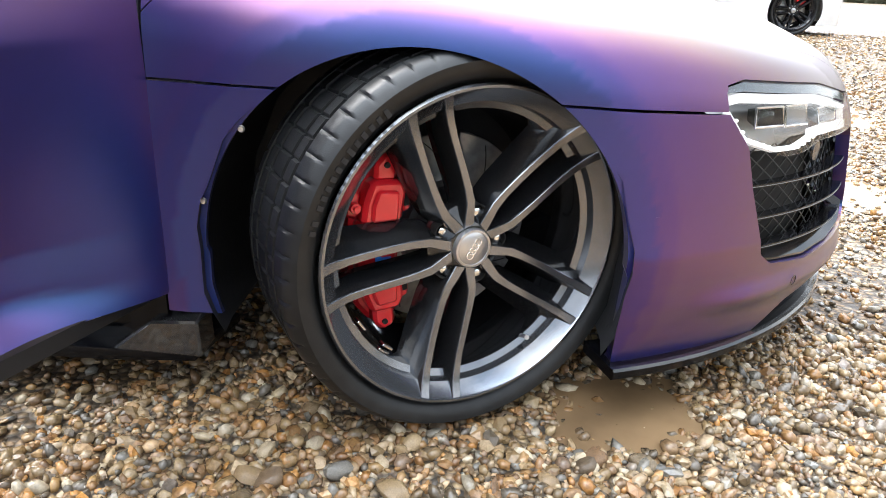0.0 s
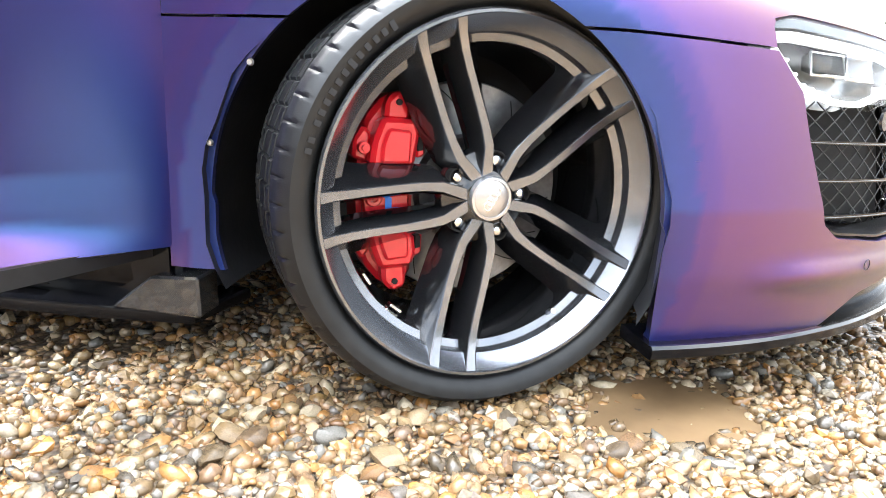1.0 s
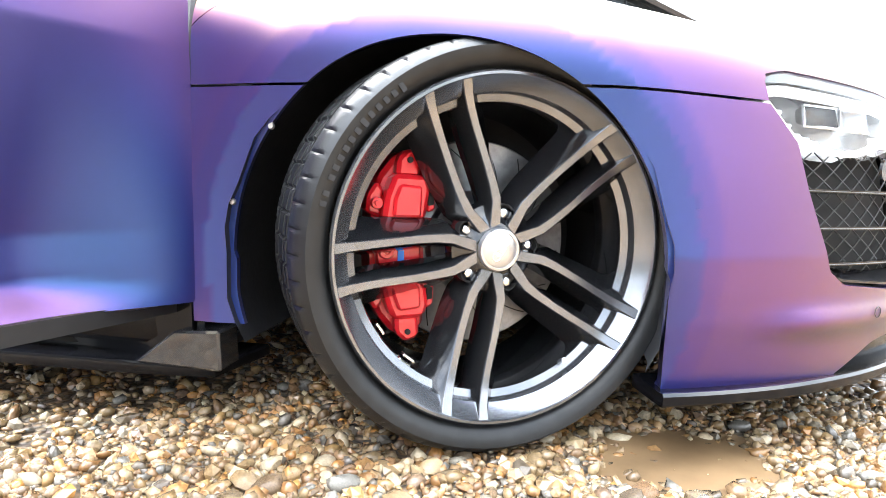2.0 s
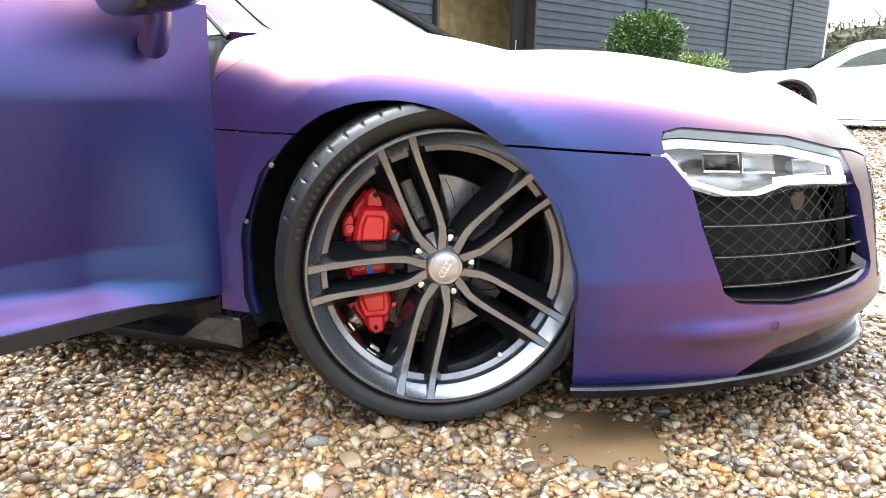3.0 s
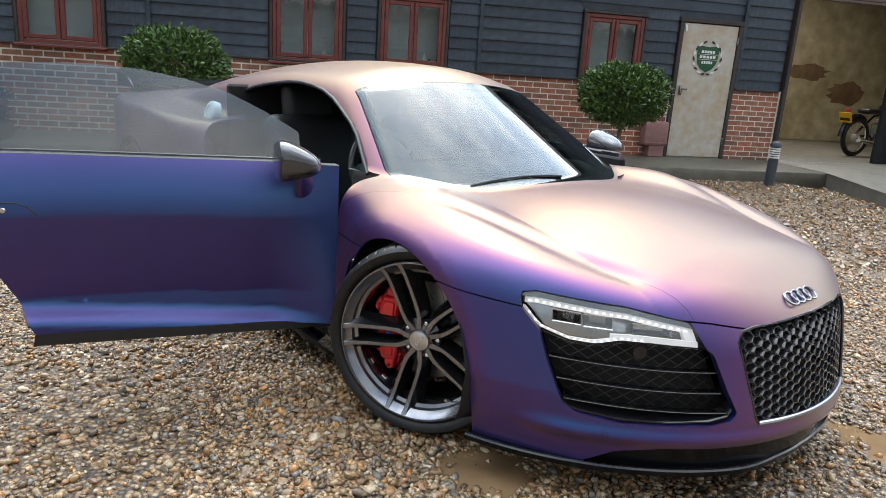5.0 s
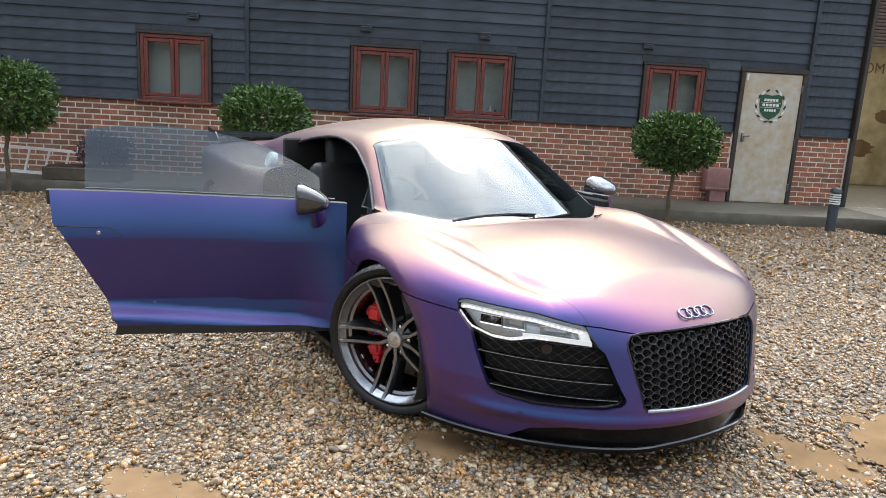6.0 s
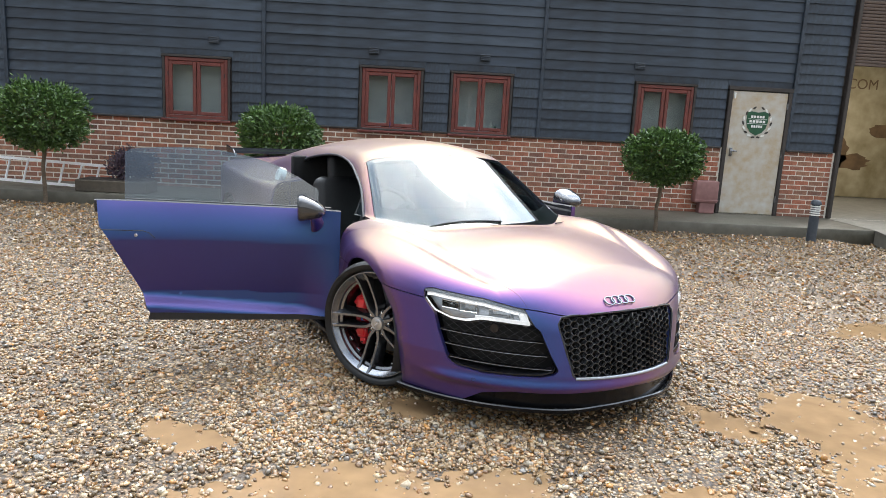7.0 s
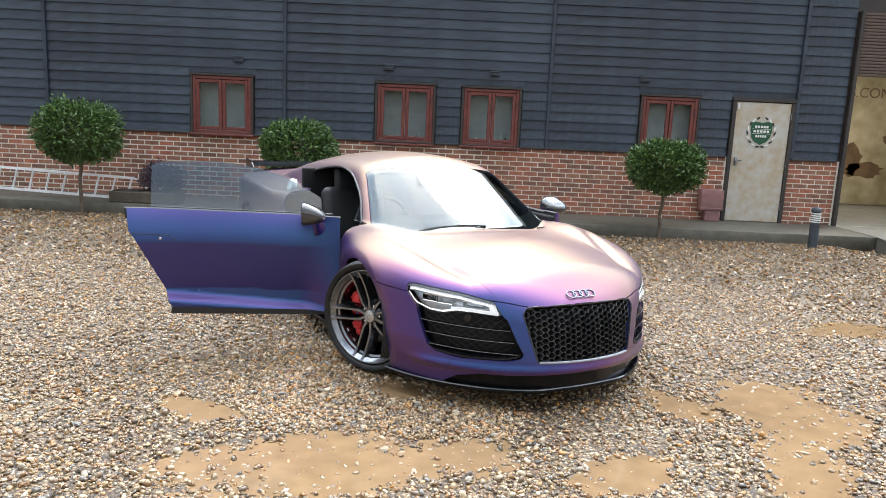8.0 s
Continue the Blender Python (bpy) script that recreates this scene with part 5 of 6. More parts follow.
            lo, hi = (m, hi) if door_field(np.float64(x), np.float64(m), np.float64(z)) < 0 else (lo, m)
        return lo

    part("handle_seam", tube([Vector((x, s * (flank_w(x, z) + 0.0005), z)) for x, z in outline], 0.0022, 6), GLOSS_BLACK, owner)
    part("door_lock", lathe([(0, 0.003), (0.007, 0.003), (0.009, 0), (0, 0)], 16, pose(-1.535, s * (flank_w(-1.535, 0.688) + 0.001), 0.688) @ (UPRIGHT if s < 0 else Matrix.Rotation(radians(-90), 4, "X"))), SILVER, owner)
part("door_trim", box(1.05, 0.05, 0.42, (-1.02, -0.672, 0.56), 0.02, 3), LEATHER, open_door, "black leather inner door trim")
part("door_foot", prism([(-0.472, 0.206), (-0.472, 0.230), (-1.482, 0.258), (-1.490, 0.216)], 0.05, Matrix.Translation((0, -0.765, 0)) @ Matrix.Rotation(radians(90), 4, "X")), SATIN_BLACK, open_door)
part("fuel_cap", lathe([(0, 0.010), (0.030, 0.010), (0.034, 0.014), (0.050, 0.013), (0.058, 0.008), (0.062, 0.0), (0.062, -0.03), (0, -0.03)], 32, pose(-1.865, -0.768, 0.902) @ Matrix.Rotation(radians(74), 4, "X")), CREAM, CAR, "round polished fuel cap")

# ---- cabin ----
part("headliner", box(0.72, 0.80, 0.03, (-1.36, 0, 1.075), 0.012, 2), DULL_BLACK, CAR)
part("rear_panel", box(0.05, 1.36, 0.66, (-1.85, 0, 0.72), 0.01), DULL_BLACK, CAR)
part("dashboard", box(0.36, 1.22, 0.20, (-0.62, 0, 0.70), 0.06, 4), LEATHER, CAR, "black dashboard")
part("scuttle", box(0.30, 1.36, 0.05, (-0.32, 0, 0.735), 0.01), DULL_BLACK, CAR)
part("tunnel", box(1.1, 0.24, 0.28, (-1.15, 0, 0.34), 0.04, 3), LEATHER, CAR)
part("cabin_floor", box(1.45, 1.42, 0.03, (-1.15, 0, 0.17), 0.004), DULL_BLACK, CAR)
part("inner_wall", box(1.5, 0.03, 0.66, (-1.1, 0.70, 0.50), 0.01), DULL_BLACK, CAR)
part("footwell", box(0.03, 1.42, 0.56, (-0.44, 0, 0.45), 0.004), DULL_BLACK, CAR)
for s in (-1, 1):
    seat = part("seat", box(0.50, 0.50, 0.14, (-1.18, s * 0.36, 0.34), 0.05, 4), LEATHER, CAR, "black leather sports seat")
    part("backrest", box(0.14, 0.50, 0.58, (-1.50, s * 0.36, 0.64), 0.055, 4, Matrix.Rotation(radians(-14), 4, "Y")), LEATHER, seat)
    part("headrest", box(0.10, 0.27, 0.20, (-1.60, s * 0.36, 0.98), 0.04, 4, Matrix.Rotation(radians(-10), 4, "Y")), LEATHER, seat)
    for b in (-1, 1):
        part("bolster", box(0.46, 0.08, 0.15, (-1.18, s * 0.36 + b * 0.23, 0.42), 0.035, 3), LEATHER, seat)
wheel_m = pose(-0.86, -0.36, 0.74) @ Matrix.Rotation(radians(68), 4, "Y")
steer = part("steering_wheel", tube([wheel_m @ Vector((0.18 * math.cos(t * math.pi / 18), 0.18 * math.sin(t * math.pi / 18), 0)) for t in range(36)], 0.016, 10, loop=True), LEATHER, CAR, "black leather steering wheel")
bm = bmesh.new()
for a in (0, 120, 240):
    tube([wheel_m @ Vector((0.03 * math.cos(radians(a)), 0.03 * math.sin(radians(a)), -0.01)), wheel_m @ Vector((0.175 * math.cos(radians(a)), 0.175 * math.sin(radians(a)), 0))], 0.013, 8, bm)
part("wheel_spokes", bm, SATIN_BLACK, steer)
# wipers on the cowl
for y0, y1, x0, x1 in ((0.03, -0.42, -0.172, -0.228), (0.46, 0.62, -0.20, -0.27)):
    def glass_z(x, y):
        return 0.770 + 0.53 * (-0.12 - x) - 0.30 * y * y

    pts = [Vector((x0 + (x1 - x0) * u, y0 + (y1 - y0) * u, max(glass_z(x0 + (x1 - x0) * u, y0 + (y1 - y0) * u), 0.770) + 0.005)) for u in (0, 0.2, 0.4, 0.6, 0.8, 1)]
    wiper = part("wiper", tube(pts, [0.007, 0.005, 0.0045, 0.004, 0.004, 0.003], 8, flat=0.6), SATIN_BLACK, CAR, "black windscreen wiper")
    part("wiper_blade", tube([p + Vector((-0.008, 0.02, -0.001)) for p in pts[1:]], 0.003, 6), RUBBER, wiper)
# rear wing and lamps
wing = part("rear_wing", prism([(-3.16, 0.975), (-3.24, 0.990), (-3.44, 0.995), (-3.50, 1.005), (-3.44, 0.980), (-3.24, 0.968)], 1.50, Matrix.Translation((0, 0.75, 0)) @ Matrix.Rotation(radians(90), 4, "X"), 0.003), GLOSS_BLACK, CAR, "raised black rear wing")
for s in (-1, 1):
    part("endplate", prism([(-3.16, 0.945), (-3.50, 0.945), (-3.52, 1.030), (-3.28, 1.005)], 0.012, Matrix.Translation((0, s * 0.756 + 0.006, 0)) @ Matrix.Rotation(radians(90), 4, "X"), 0.002), GLOSS_BLACK, wing)
    part("wing_stand", box(0.10, 0.02, 0.16, (-3.30, s * 0.45, 0.90), 0.004), GLOSS_BLACK, wing)
    part("tail_lamp", box(0.06, 0.34, 0.10, (-3.31, s * 0.60, 0.72), 0.02, 2), RED, CAR, "red tail lamp")


# ---- barn wall: boards, battens, bricks, windows, doors ----
UPPER, BASE = bpy.data.objects["wall_north_upper"], bpy.data.objects["wall_north_base"]
POSTS = (-8.9, -4.87, -1.17, 2.955, 6.83, 7.60, 9.98, 13.6, 17.4, 21.2)
EXPOSE = 0.146


def free_spans(x0, x1, z0, z1, holes):
    spans = [(x0, x1)]
    for a, b, lo, hi in holes:
        if z1 > lo + 0.02 and z0 < hi - 0.02:
            spans = [p for s, e in spans for p in ((s, min(e, a)), (max(s, b), e)) if p[1] - p[0] > 0.03]
    return spans


bm = bmesh.new()
vs = [bm.verts.new(p) for p in ((0, 0.028, 0), (1, 0.028, 0), (1, -0.006, 0), (0, -0.006, 0), (0, 0.028, 0.168), (1, 0.028, 0.168), (1, 0.018, 0.168), (0, 0.018, 0.168))]
for f in ((0, 1, 2, 3), (4, 7, 6, 5), (3, 2, 6, 7), (0, 3, 7, 4), (1, 5, 6, 2), (0, 4, 5, 1)):
    bm.faces.new([vs[k] for k in f])
board_mesh = place_mesh(bm, "board", BOARD, smooth=False)
rng = random.Random(4)
trimmed = [(a - 0.05, b + 0.05, lo - 0.06, hi + 0.07) for a, b, lo, hi in OPENINGS[:4]] + [(5.81, 6.81, 0, 2.10), (7.58, 9.99, 0, 3.9)]
z = 1.16
while z < TOP_Z - 0.05:
    for a, b in zip((-13.0,) + POSTS, POSTS + (23.9,)):
        for x0, x1 in free_spans(a, b, z, z + EXPOSE, trimmed):
            ob = new("board", board_mesh)
            ob.parent = UPPER
            ob.matrix_local = Matrix.Translation((x0 + 0.003, WALL_Y + rng.uniform(-0.002, 0.002), z + rng.uniform(-0.003, 0.003))) @ Matrix.Diagonal((x1 - x0 - 0.006, 1, 1, 1))
    z += EXPOSE
for x in POSTS:
    if 7.5 < x < 7.7 or 9.9 < x < 10.1:
        continue
    part("batten", box(0.055, 0.03, TOP_Z - 1.165, (x, WALL_Y - 0.022, (TOP_Z + 1.165) / 2), 0.006), BOARD, UPPER)
for x0, x1 in ((-13.05, 5.79), (6.83, 7.55)):
    part("drip_board", box(x1 - x0, 0.05, 0.03, ((x0 + x1) / 2, WALL_Y - 0.012, 1.162), 0.006), DARK_WOOD, UPPER)

# bricks
PITCH_X, PITCH_Z = 0.2265, 0.0745
brick_mesh = place_mesh(box(0.2165, 0.03, 0.0625, (0.10825, 0, 0.03225), 0.003), "brick", BRICK, smooth=False)
half_mesh = place_mesh(box(0.103, 0.03, 0.0625, (0.0515, 0, 0.03225), 0.003), "brick", BRICK, smooth=False)
mass = bmesh.new()
rng = random.Random(7)
brick_holes = [(a, b, lo, hi) for a, b, lo, hi in OPENINGS[:4]] + [(5.80, 6.80, 0, 2.2), (7.58, 9.985, 0, 3)]
singles = 0
stock = []
for row in range(14):
    z = 0.125 + row * PITCH_Z
    x = -13.0 + (row % 2) * PITCH_X / 2
    while x < 20:
        for x0, x1 in free_spans(x, x + PITCH_X - 0.0125, z, z + 0.06, brick_holes):
            stock.append((x0, x1, z))
        x += PITCH_X
near = [b for b in stock if 6.75 < b[0] < 7.6 or 1.9 < b[0] < 5.9]
for x0, x1, z in near:
    full = x1 - x0 > 0.2
    ob = new("brick", brick_mesh if full else half_mesh)
    ob.parent = BASE
    wide = 0.2165 if full else 0.103
    ob.matrix_local = Matrix.Translation((x0, WALL_Y + rng.uniform(-0.0025, 0.0015) + 0.01, z)) @ Matrix.Diagonal(((x1 - x0) / wide, 1, 1, 1))
chosen = set(near)
verts, faces = [], []
for b in stock:
    if b in chosen:
        continue
    x0, x1, z = b
    y0, y1 = WALL_Y - 0.005 + rng.uniform(-0.0025, 0.0015), WALL_Y + 0.02
    k = len(verts)
    e = 0.003
    verts += [(x0, y1, z), (x1, y1, z), (x1, y1, z + 0.0625), (x0, y1, z + 0.0625), (x0 + e, y0, z + e), (x1 - e, y0, z + e), (x1 - e, y0, z + 0.0595), (x0 + e, y0, z + 0.0595)]
    faces += [(k + 4, k + 5, k + 6, k + 7), (k, k + 1, k + 5, k + 4), (k + 1, k + 2, k + 6, k + 5), (k + 2, k + 3, k + 7, k + 6), (k + 3, k, k + 4, k + 7)]
me = bpy.data.meshes.new("bricks")
me.from_pydata(verts, [], faces)
me.materials.append(BRICK_MASS)
ob = new("bricks", me)
ob.parent = BASE
tagged(ob, "red and brown bricks in pale mortar", kind="stuff")


def build_window(n, x0, x1, z0, z1):
    w, h, y = x1 - x0, z1 - z0, WALL_Y - 0.015
    cx, cz = (x0 + x1) / 2, (z0 + z1) / 2
    win = empty(f"window_{n}", Matrix.Translation((cx, WALL_Y, z0)), "red-brown timber casement window with two panes", "window", kind="structure")
    inv = Matrix.Translation((-cx, -WALL_Y, -z0))

    def put(name, bm, m, label=""):
        bmesh.ops.transform(bm, matrix=inv, verts=bm.verts)
        return part(name, bm, m, win, label)

    bm = bmesh.new()
    for sx in (-1, 1):
        box(0.05, 0.09, h, (cx + sx * (w / 2 - 0.025), y + 0.03, cz), 0.006, bm=bm)
    box(w - 0.1, 0.09, 0.05, (cx, y + 0.03, z1 - 0.025), 0.006, bm=bm)
    box(w - 0.1, 0.09, 0.05, (cx, y + 0.03, z0 + 0.025), 0.006, bm=bm)
    put("window_frame", bm, FRAME_WOOD)
    put("window_sill", box(w + 0.10, 0.12, 0.035, (cx, y - 0.01, z0 - 0.022), 0.008), FRAME_WOOD)
    put("head_trim", box(w + 0.10, 0.07, 0.035, (cx, y + 0.0, z1 + 0.020), 0.006), DARK_WOOD)
    for sx in (-1, 1):
        put("side_trim", box(0.035, 0.06, h + 0.02, (cx + sx * (w / 2 + 0.018), y + 0.004, cz), 0.005), DARK_WOOD)
        a, b = (cx - w / 2 + 0.05, cx - 0.004) if sx < 0 else (cx + 0.004, cx + w / 2 - 0.05)
        mx, sw, sh = (a + b) / 2, b - a, h - 0.11
        bm = bmesh.new()
        for q in (-1, 1):
            box(0.052, 0.05, sh, (mx + q * (sw / 2 - 0.026), y + 0.012, cz), 0.007, bm=bm)
            box(sw - 0.1, 0.05, 0.052, (mx, y + 0.012, cz + q * (sh / 2 - 0.026)), 0.007, bm=bm)
        put("sash", bm, FRAME_WOOD)
        pane = put("pane", box(sw - 0.09, 0.008, sh - 0.09, (mx, y + 0.02, cz)), PANE, "grey reflecting glass pane")
        pane.visible_shadow = False
        put("hinge", box(0.012, 0.014, 0.06, (mx + sx * (sw / 2 + 0.004), y - 0.016, cz + 0.2), 0.003), SATIN_BLACK)
    return win


PANE = thin_glass("pane_glass", (0.86, 0.89, 0.89), 0.060)
for x0, x1, z0, z1 in OPENINGS:
    part("filler_board", box(x1 - x0 + 0.14, 0.02, 0.15, ((x0 + x1) / 2, WALL_Y + 0.014, z1 + 0.118), 0.003), BOARD, UPPER)
for n, (x0, x1, z0, z1) in enumerate(OPENINGS[:4], 1):
    build_window(n, x0, x1, z0, z1)
    thing("window_blind", box(x1 - x0 + 0.2, 0.01, z1 - z0 + 0.1, ((x0 + x1) / 2, WALL_Y + 0.256, (z0 + z1) / 2)), BLIND, "pale grey roller blind behind the window", "blind")
for x, z, h, m in ((0.62, 1.205, 0.10, CREAM), (0.70, 1.205, 0.07, BLUE), (0.93, 1.205, 0.12, CREAM), (1.85, 1.205, 0.11, CREAM), (2.25, 1.205, 0.16, CREAM), (2.32, 1.205, 0.09, GREEN)):
    thing("bottle", lathe([(0, h), (0.012, h), (0.013, h * 0.75), (0.028, h * 0.62), (0.03, 0.004), (0, 0)], 14), m, "small bottle on the window ledge", "bottle", group="bottles on the window ledges", at=Matrix.Translation((x, WALL_Y + 0.16, z)))
    thing("ledge", box(0.09, 0.16, 0.02, (0, 0, -0.01), 0.003), DARK_WOOD, "inner window ledge board", "ledge", kind="structure", at=Matrix.Translation((x, WALL_Y + 0.17, z)))
for x, z in ((-1.89, 2.32), (0.44, 2.30), (2.09, 2.29), (4.42, 2.30)):
    v = thing("wall_vent", box(0.15, 0.03, 0.10, (0, 0, 0), 0.006), BOLLARD, "small grey louvred wall vent", "vent", group="vents above the windows", at=Matrix.Translation((x, WALL_Y - 0.02, z)))
    for k in range(4):
        part("louvre", box(0.13, 0.016, 0.014, (0, -0.018, -0.034 + k * 0.023), 0.003, turn=Matrix.Rotation(radians(30), 4, "X")), BOLLARD, v)

# steel door with shield sign
DX0, DX1, DZ0, DZ1 = 5.885, 6.735, 0.16, 2.02
door = empty("door_1", Matrix.Translation((6.31, WALL_Y, DZ0)), "weathered pale door with rust bloom and a green shield", "door", kind="structure")
inv = Matrix.Translation((-6.31, -WALL_Y, -DZ0))


def on_door(name, bm, m, label="", parent=None):
    bmesh.ops.transform(bm, matrix=inv, verts=bm.verts)
    return part(name, bm, m, parent or door, label)


leaf = on_door("door_leaf", box(DX1 - DX0, 0.045, DZ1 - DZ0, (6.31, WALL_Y - 0.005, (DZ0 + DZ1) / 2), 0.004), DOOR_STEEL)
bm = bmesh.new()
for x in (DX0 - 0.035, DX1 + 0.035):
    box(0.06, 0.09, DZ1 - DZ0 + 0.02, (x, WALL_Y, (DZ0 + DZ1) / 2), 0.006, bm=bm)
box(1.0, 0.09, 0.06, (6.31, WALL_Y, DZ1 + 0.042), 0.006, bm=bm)
on_door("door_frame", bm, DARK_WOOD)
on_door("door_handle", box(0.035, 0.05, 0.13, (5.945, WALL_Y - 0.045, 1.10), 0.008, 2), GUNMETAL)
on_door("lever", tube([(5.945, WALL_Y - 0.07, 1.12), (6.03, WALL_Y - 0.075, 1.12)], 0.010, 10), GUNMETAL)
for z in (0.40, 1.08, 1.82):
    on_door("hinge", box(0.02, 0.03, 0.10, (DX1 + 0.006, WALL_Y - 0.035, z), 0.004), GUNMETAL)
on_door("closer", box(0.03, 0.03, 0.09, (5.91, WALL_Y - 0.035, 1.95), 0.004), CREAM)
shield = [(-0.165, 0.145), (-0.10, 0.165), (0.0, 0.150), (0.10, 0.165), (0.165, 0.145), (0.168, 0.02), (0.145, -0.08), (0.09, -0.15), (0.0, -0.195), (-0.09, -0.15), (-0.145, -0.08), (-0.168, 0.02)]
face = Matrix.Translation((6.305, WALL_Y - 0.029, 1.565)) @ Matrix.Rotation(radians(90), 4, "X")
sign = on_door("shield_sign", prism(shield, 0.006, face), GREEN, "green shield with pale bars")
for z, w in ((0.085, 0.22), (0.015, 0.26), (-0.06, 0.18)):
    for k in range(5):
        on_door("bar", box(w / 5 * 0.72, 0.004, 0.036, (6.305 + (k - 2) * w / 5, WALL_Y - 0.037, 1.565 + z)), CREAM, parent=sign)
    if z > -0.05:
        on_door("rule", box(0.30, 0.003, 0.005, (6.305, WALL_Y - 0.0365, 1.565 + z - 0.035)), CREAM, parent=sign)
for side in (-1, 1):
    for k in range(9):
        a = radians(-80 + k * 19)
        c = Vector((6.305 + side * 0.215 * math.cos(a), WALL_Y - 0.033, 1.565 + 0.225 * math.sin(a)))
        lf = [(-0.034, 0), (-0.01, 0.015), (0.022, 0.012), (0.036, 0), (0.02, -0.012), (-0.012, -0.014)]
        turn = Matrix.Translation(c) @ Matrix.Rotation(radians(90), 4, "X") @ Matrix.Rotation((a + radians(70)) if side > 0 else (math.pi - a - radians(70)), 4, "Z")
        on_door("laurel_leaf", prism(lf, 0.004, turn), CREAM if k % 2 else DARK_WOOD, parent=sign)

# doorway to the workshop
thing("door_jamb", box(0.06, 0.30, 3.3, (7.64, WALL_Y + 0.08, 1.80), 0.01), DARK_WOOD, "dark timber jamb of the workshop doorway", "jamb", kind="structure")
thing("door_jamb", box(0.05, 0.30, 3.3, (9.965, WALL_Y + 0.08, 1.80), 0.01), DARK_WOOD, "dark timber jamb of the workshop doorway", "jamb", kind="structure")
side_door = thing("side_door", box(0.37, 0.06, 2.35, (9.745, WALL_Y + 0.14, 1.33), 0.008), DULL_BLACK, "folded matt black door leaf in the doorway", "door")
part("pull", tube([(9.61, WALL_Y + 0.12, 1.2), (9.61, WALL_Y + 0.07, 1.22), (9.61, WALL_Y + 0.07, 1.48), (9.61, WALL_Y + 0.12, 1.5)], 0.008, 8), CHROME, side_door)
shutter = empty("roller_shutter", Matrix.Translation((8.81, WALL_Y, 2.53)), "brown roller shutter wound up over the doorway", "shutter")
slat_mesh = place_mesh(box(2.28, 0.022, 0.044, (0, 0.02, 0), 0.009, 2), "slat", SHUTTER)
for k in range(19):
    ob = new("slat", slat_mesh)
    ob.parent = shutter
    ob.matrix_local = Matrix.Translation((0, 0, 0.026 + k * 0.048))
part("bottom_rail", box(2.28, 0.05, 0.04, (0, 0.015, -0.02), 0.006), SHUTTER, shutter)
mural = thing("mural", box(6.7, 0.03, 3.2, (10.78, 12.0, 1.76), 0.004), MURAL, "ochre wall mural with brown smudged shapes", "mural")
for x, z, w, h in ((11.35, 1.60, 1.0, 0.34), (12.4, 1.2, 0.9, 0.5), (10.15, 1.12, 0.62, 0.70), (10.55, 0.92, 0.8, 0.34)):
    bm = bmesh.new()
    pts = [(w / 2 * math.cos(t * math.pi / 12) * (1 + 0.18 * math.sin(3 * t + x)), h / 2 * math.sin(t * math.pi / 12) * (1 + 0.15 * math.cos(5 * t))) for t in range(24)]
    prism(pts, 0.004, Matrix.Translation((x, 11.983, z)) @ Matrix.Rotation(radians(90), 4, "X"), bm=bm)
    part("painted_shape", bm, MURAL_DARK, mural)
words = bpy.data.curves.new("painted_words", "FONT")
words.body, words.size, words.extrude, words.align_x = "S.COM", 0.30, 0.001, "CENTER"
words.materials.append(MURAL_DARK)
lettering = new("painted_words", words)
lettering.parent = mural
lettering.matrix_local = Matrix.Translation((10.45, 11.981, 2.46)) @ Matrix.Rotation(radians(90), 4, "X")
wall_box("mural_wall", 7.42, 14.2, 12.02, 12.15, 0.152, 3.4, PLASTER, "plain inner wall behind the mural")
# added fill: a glowing strip and area light, out of view, brighten the mural
lamp = thing("strip_lamp", box(1.2, 0.10, 0.05, (0, 0, 0), 0.01), glow("fill_lamp_tube", (1.0, 0.93, 0.82), 9), "unseen strip lamp added under the workshop ceiling to light the mural", "lamp", at=Matrix.Translation((9.6, 9.6, 3.37)))
mural_fill = new("strip_lamp_light", bpy.data.lights.new("strip_lamp_light", "AREA"))
mural_fill.data.shape, mural_fill.data.size, mural_fill.data.size_y, mural_fill.data.energy, mural_fill.data.color = "RECTANGLE", 1.2, 0.1, 80, (1, 0.93, 0.82)
mural_fill.matrix_world = look((9.6, 9.6, 3.33), (9.6, 9.6, 0))


# ---- motorcycle just inside ----
def spoked_wheel(name, parent, at, tyre_r):
    hoop = tube([at + Vector((tyre_r * 0.9 * math.cos(t * math.pi / 20), 0, tyre_r * 0.9 * math.sin(t * math.pi / 20))) for t in range(40)], tyre_r * 0.12, 10, loop=True)
    w = part(name, hoop, RUBBER, parent)
    part("rim", tube([at + Vector((tyre_r * 0.77 * math.cos(t * math.pi / 20), 0, tyre_r * 0.77 * math.sin(t * math.pi / 20))) for t in range(40)], 0.014, 8, loop=True), CHROME, w)
    bm = bmesh.new()
    for k in range(16):
        a = 2 * math.pi * k / 16
        tube([at + Vector((0.04 * math.cos(a + 0.5), 0, 0.04 * math.sin(a + 0.5))), at + Vector((tyre_r * 0.77 * math.cos(a), 0, tyre_r * 0.77 * math.sin(a)))], 0.003, 4, bm)
    part("wheel_spokes", bm, CHROME, w)
    part("wheel_hub", lathe([(0, 0.05), (0.05, 0.05), (0.06, 0.03), (0.06, -0.03), (0.05, -0.05), (0, -0.05)], 16, Matrix.Translation(at) @ Matrix.Rotation(radians(90), 4, "X")), SILVER, w)


bike = empty("motorcycle", pose(10.12, 8.95, 0.152, 0, 0, 12), "black vintage-style motorcycle with wire wheels and a yellow plate", "motorcycle")
spoked_wheel("rear_wheel", bike, Vector((0, 0, 0.33)), 0.33)
spoked_wheel("front_wheel", bike, Vector((1.40, 0, 0.33)), 0.33)
part("fuel_tank", box(0.48, 0.24, 0.20, (0.78, 0, 0.80), 0.08, 4), GLOSS_BLACK, bike, "gloss black tank")
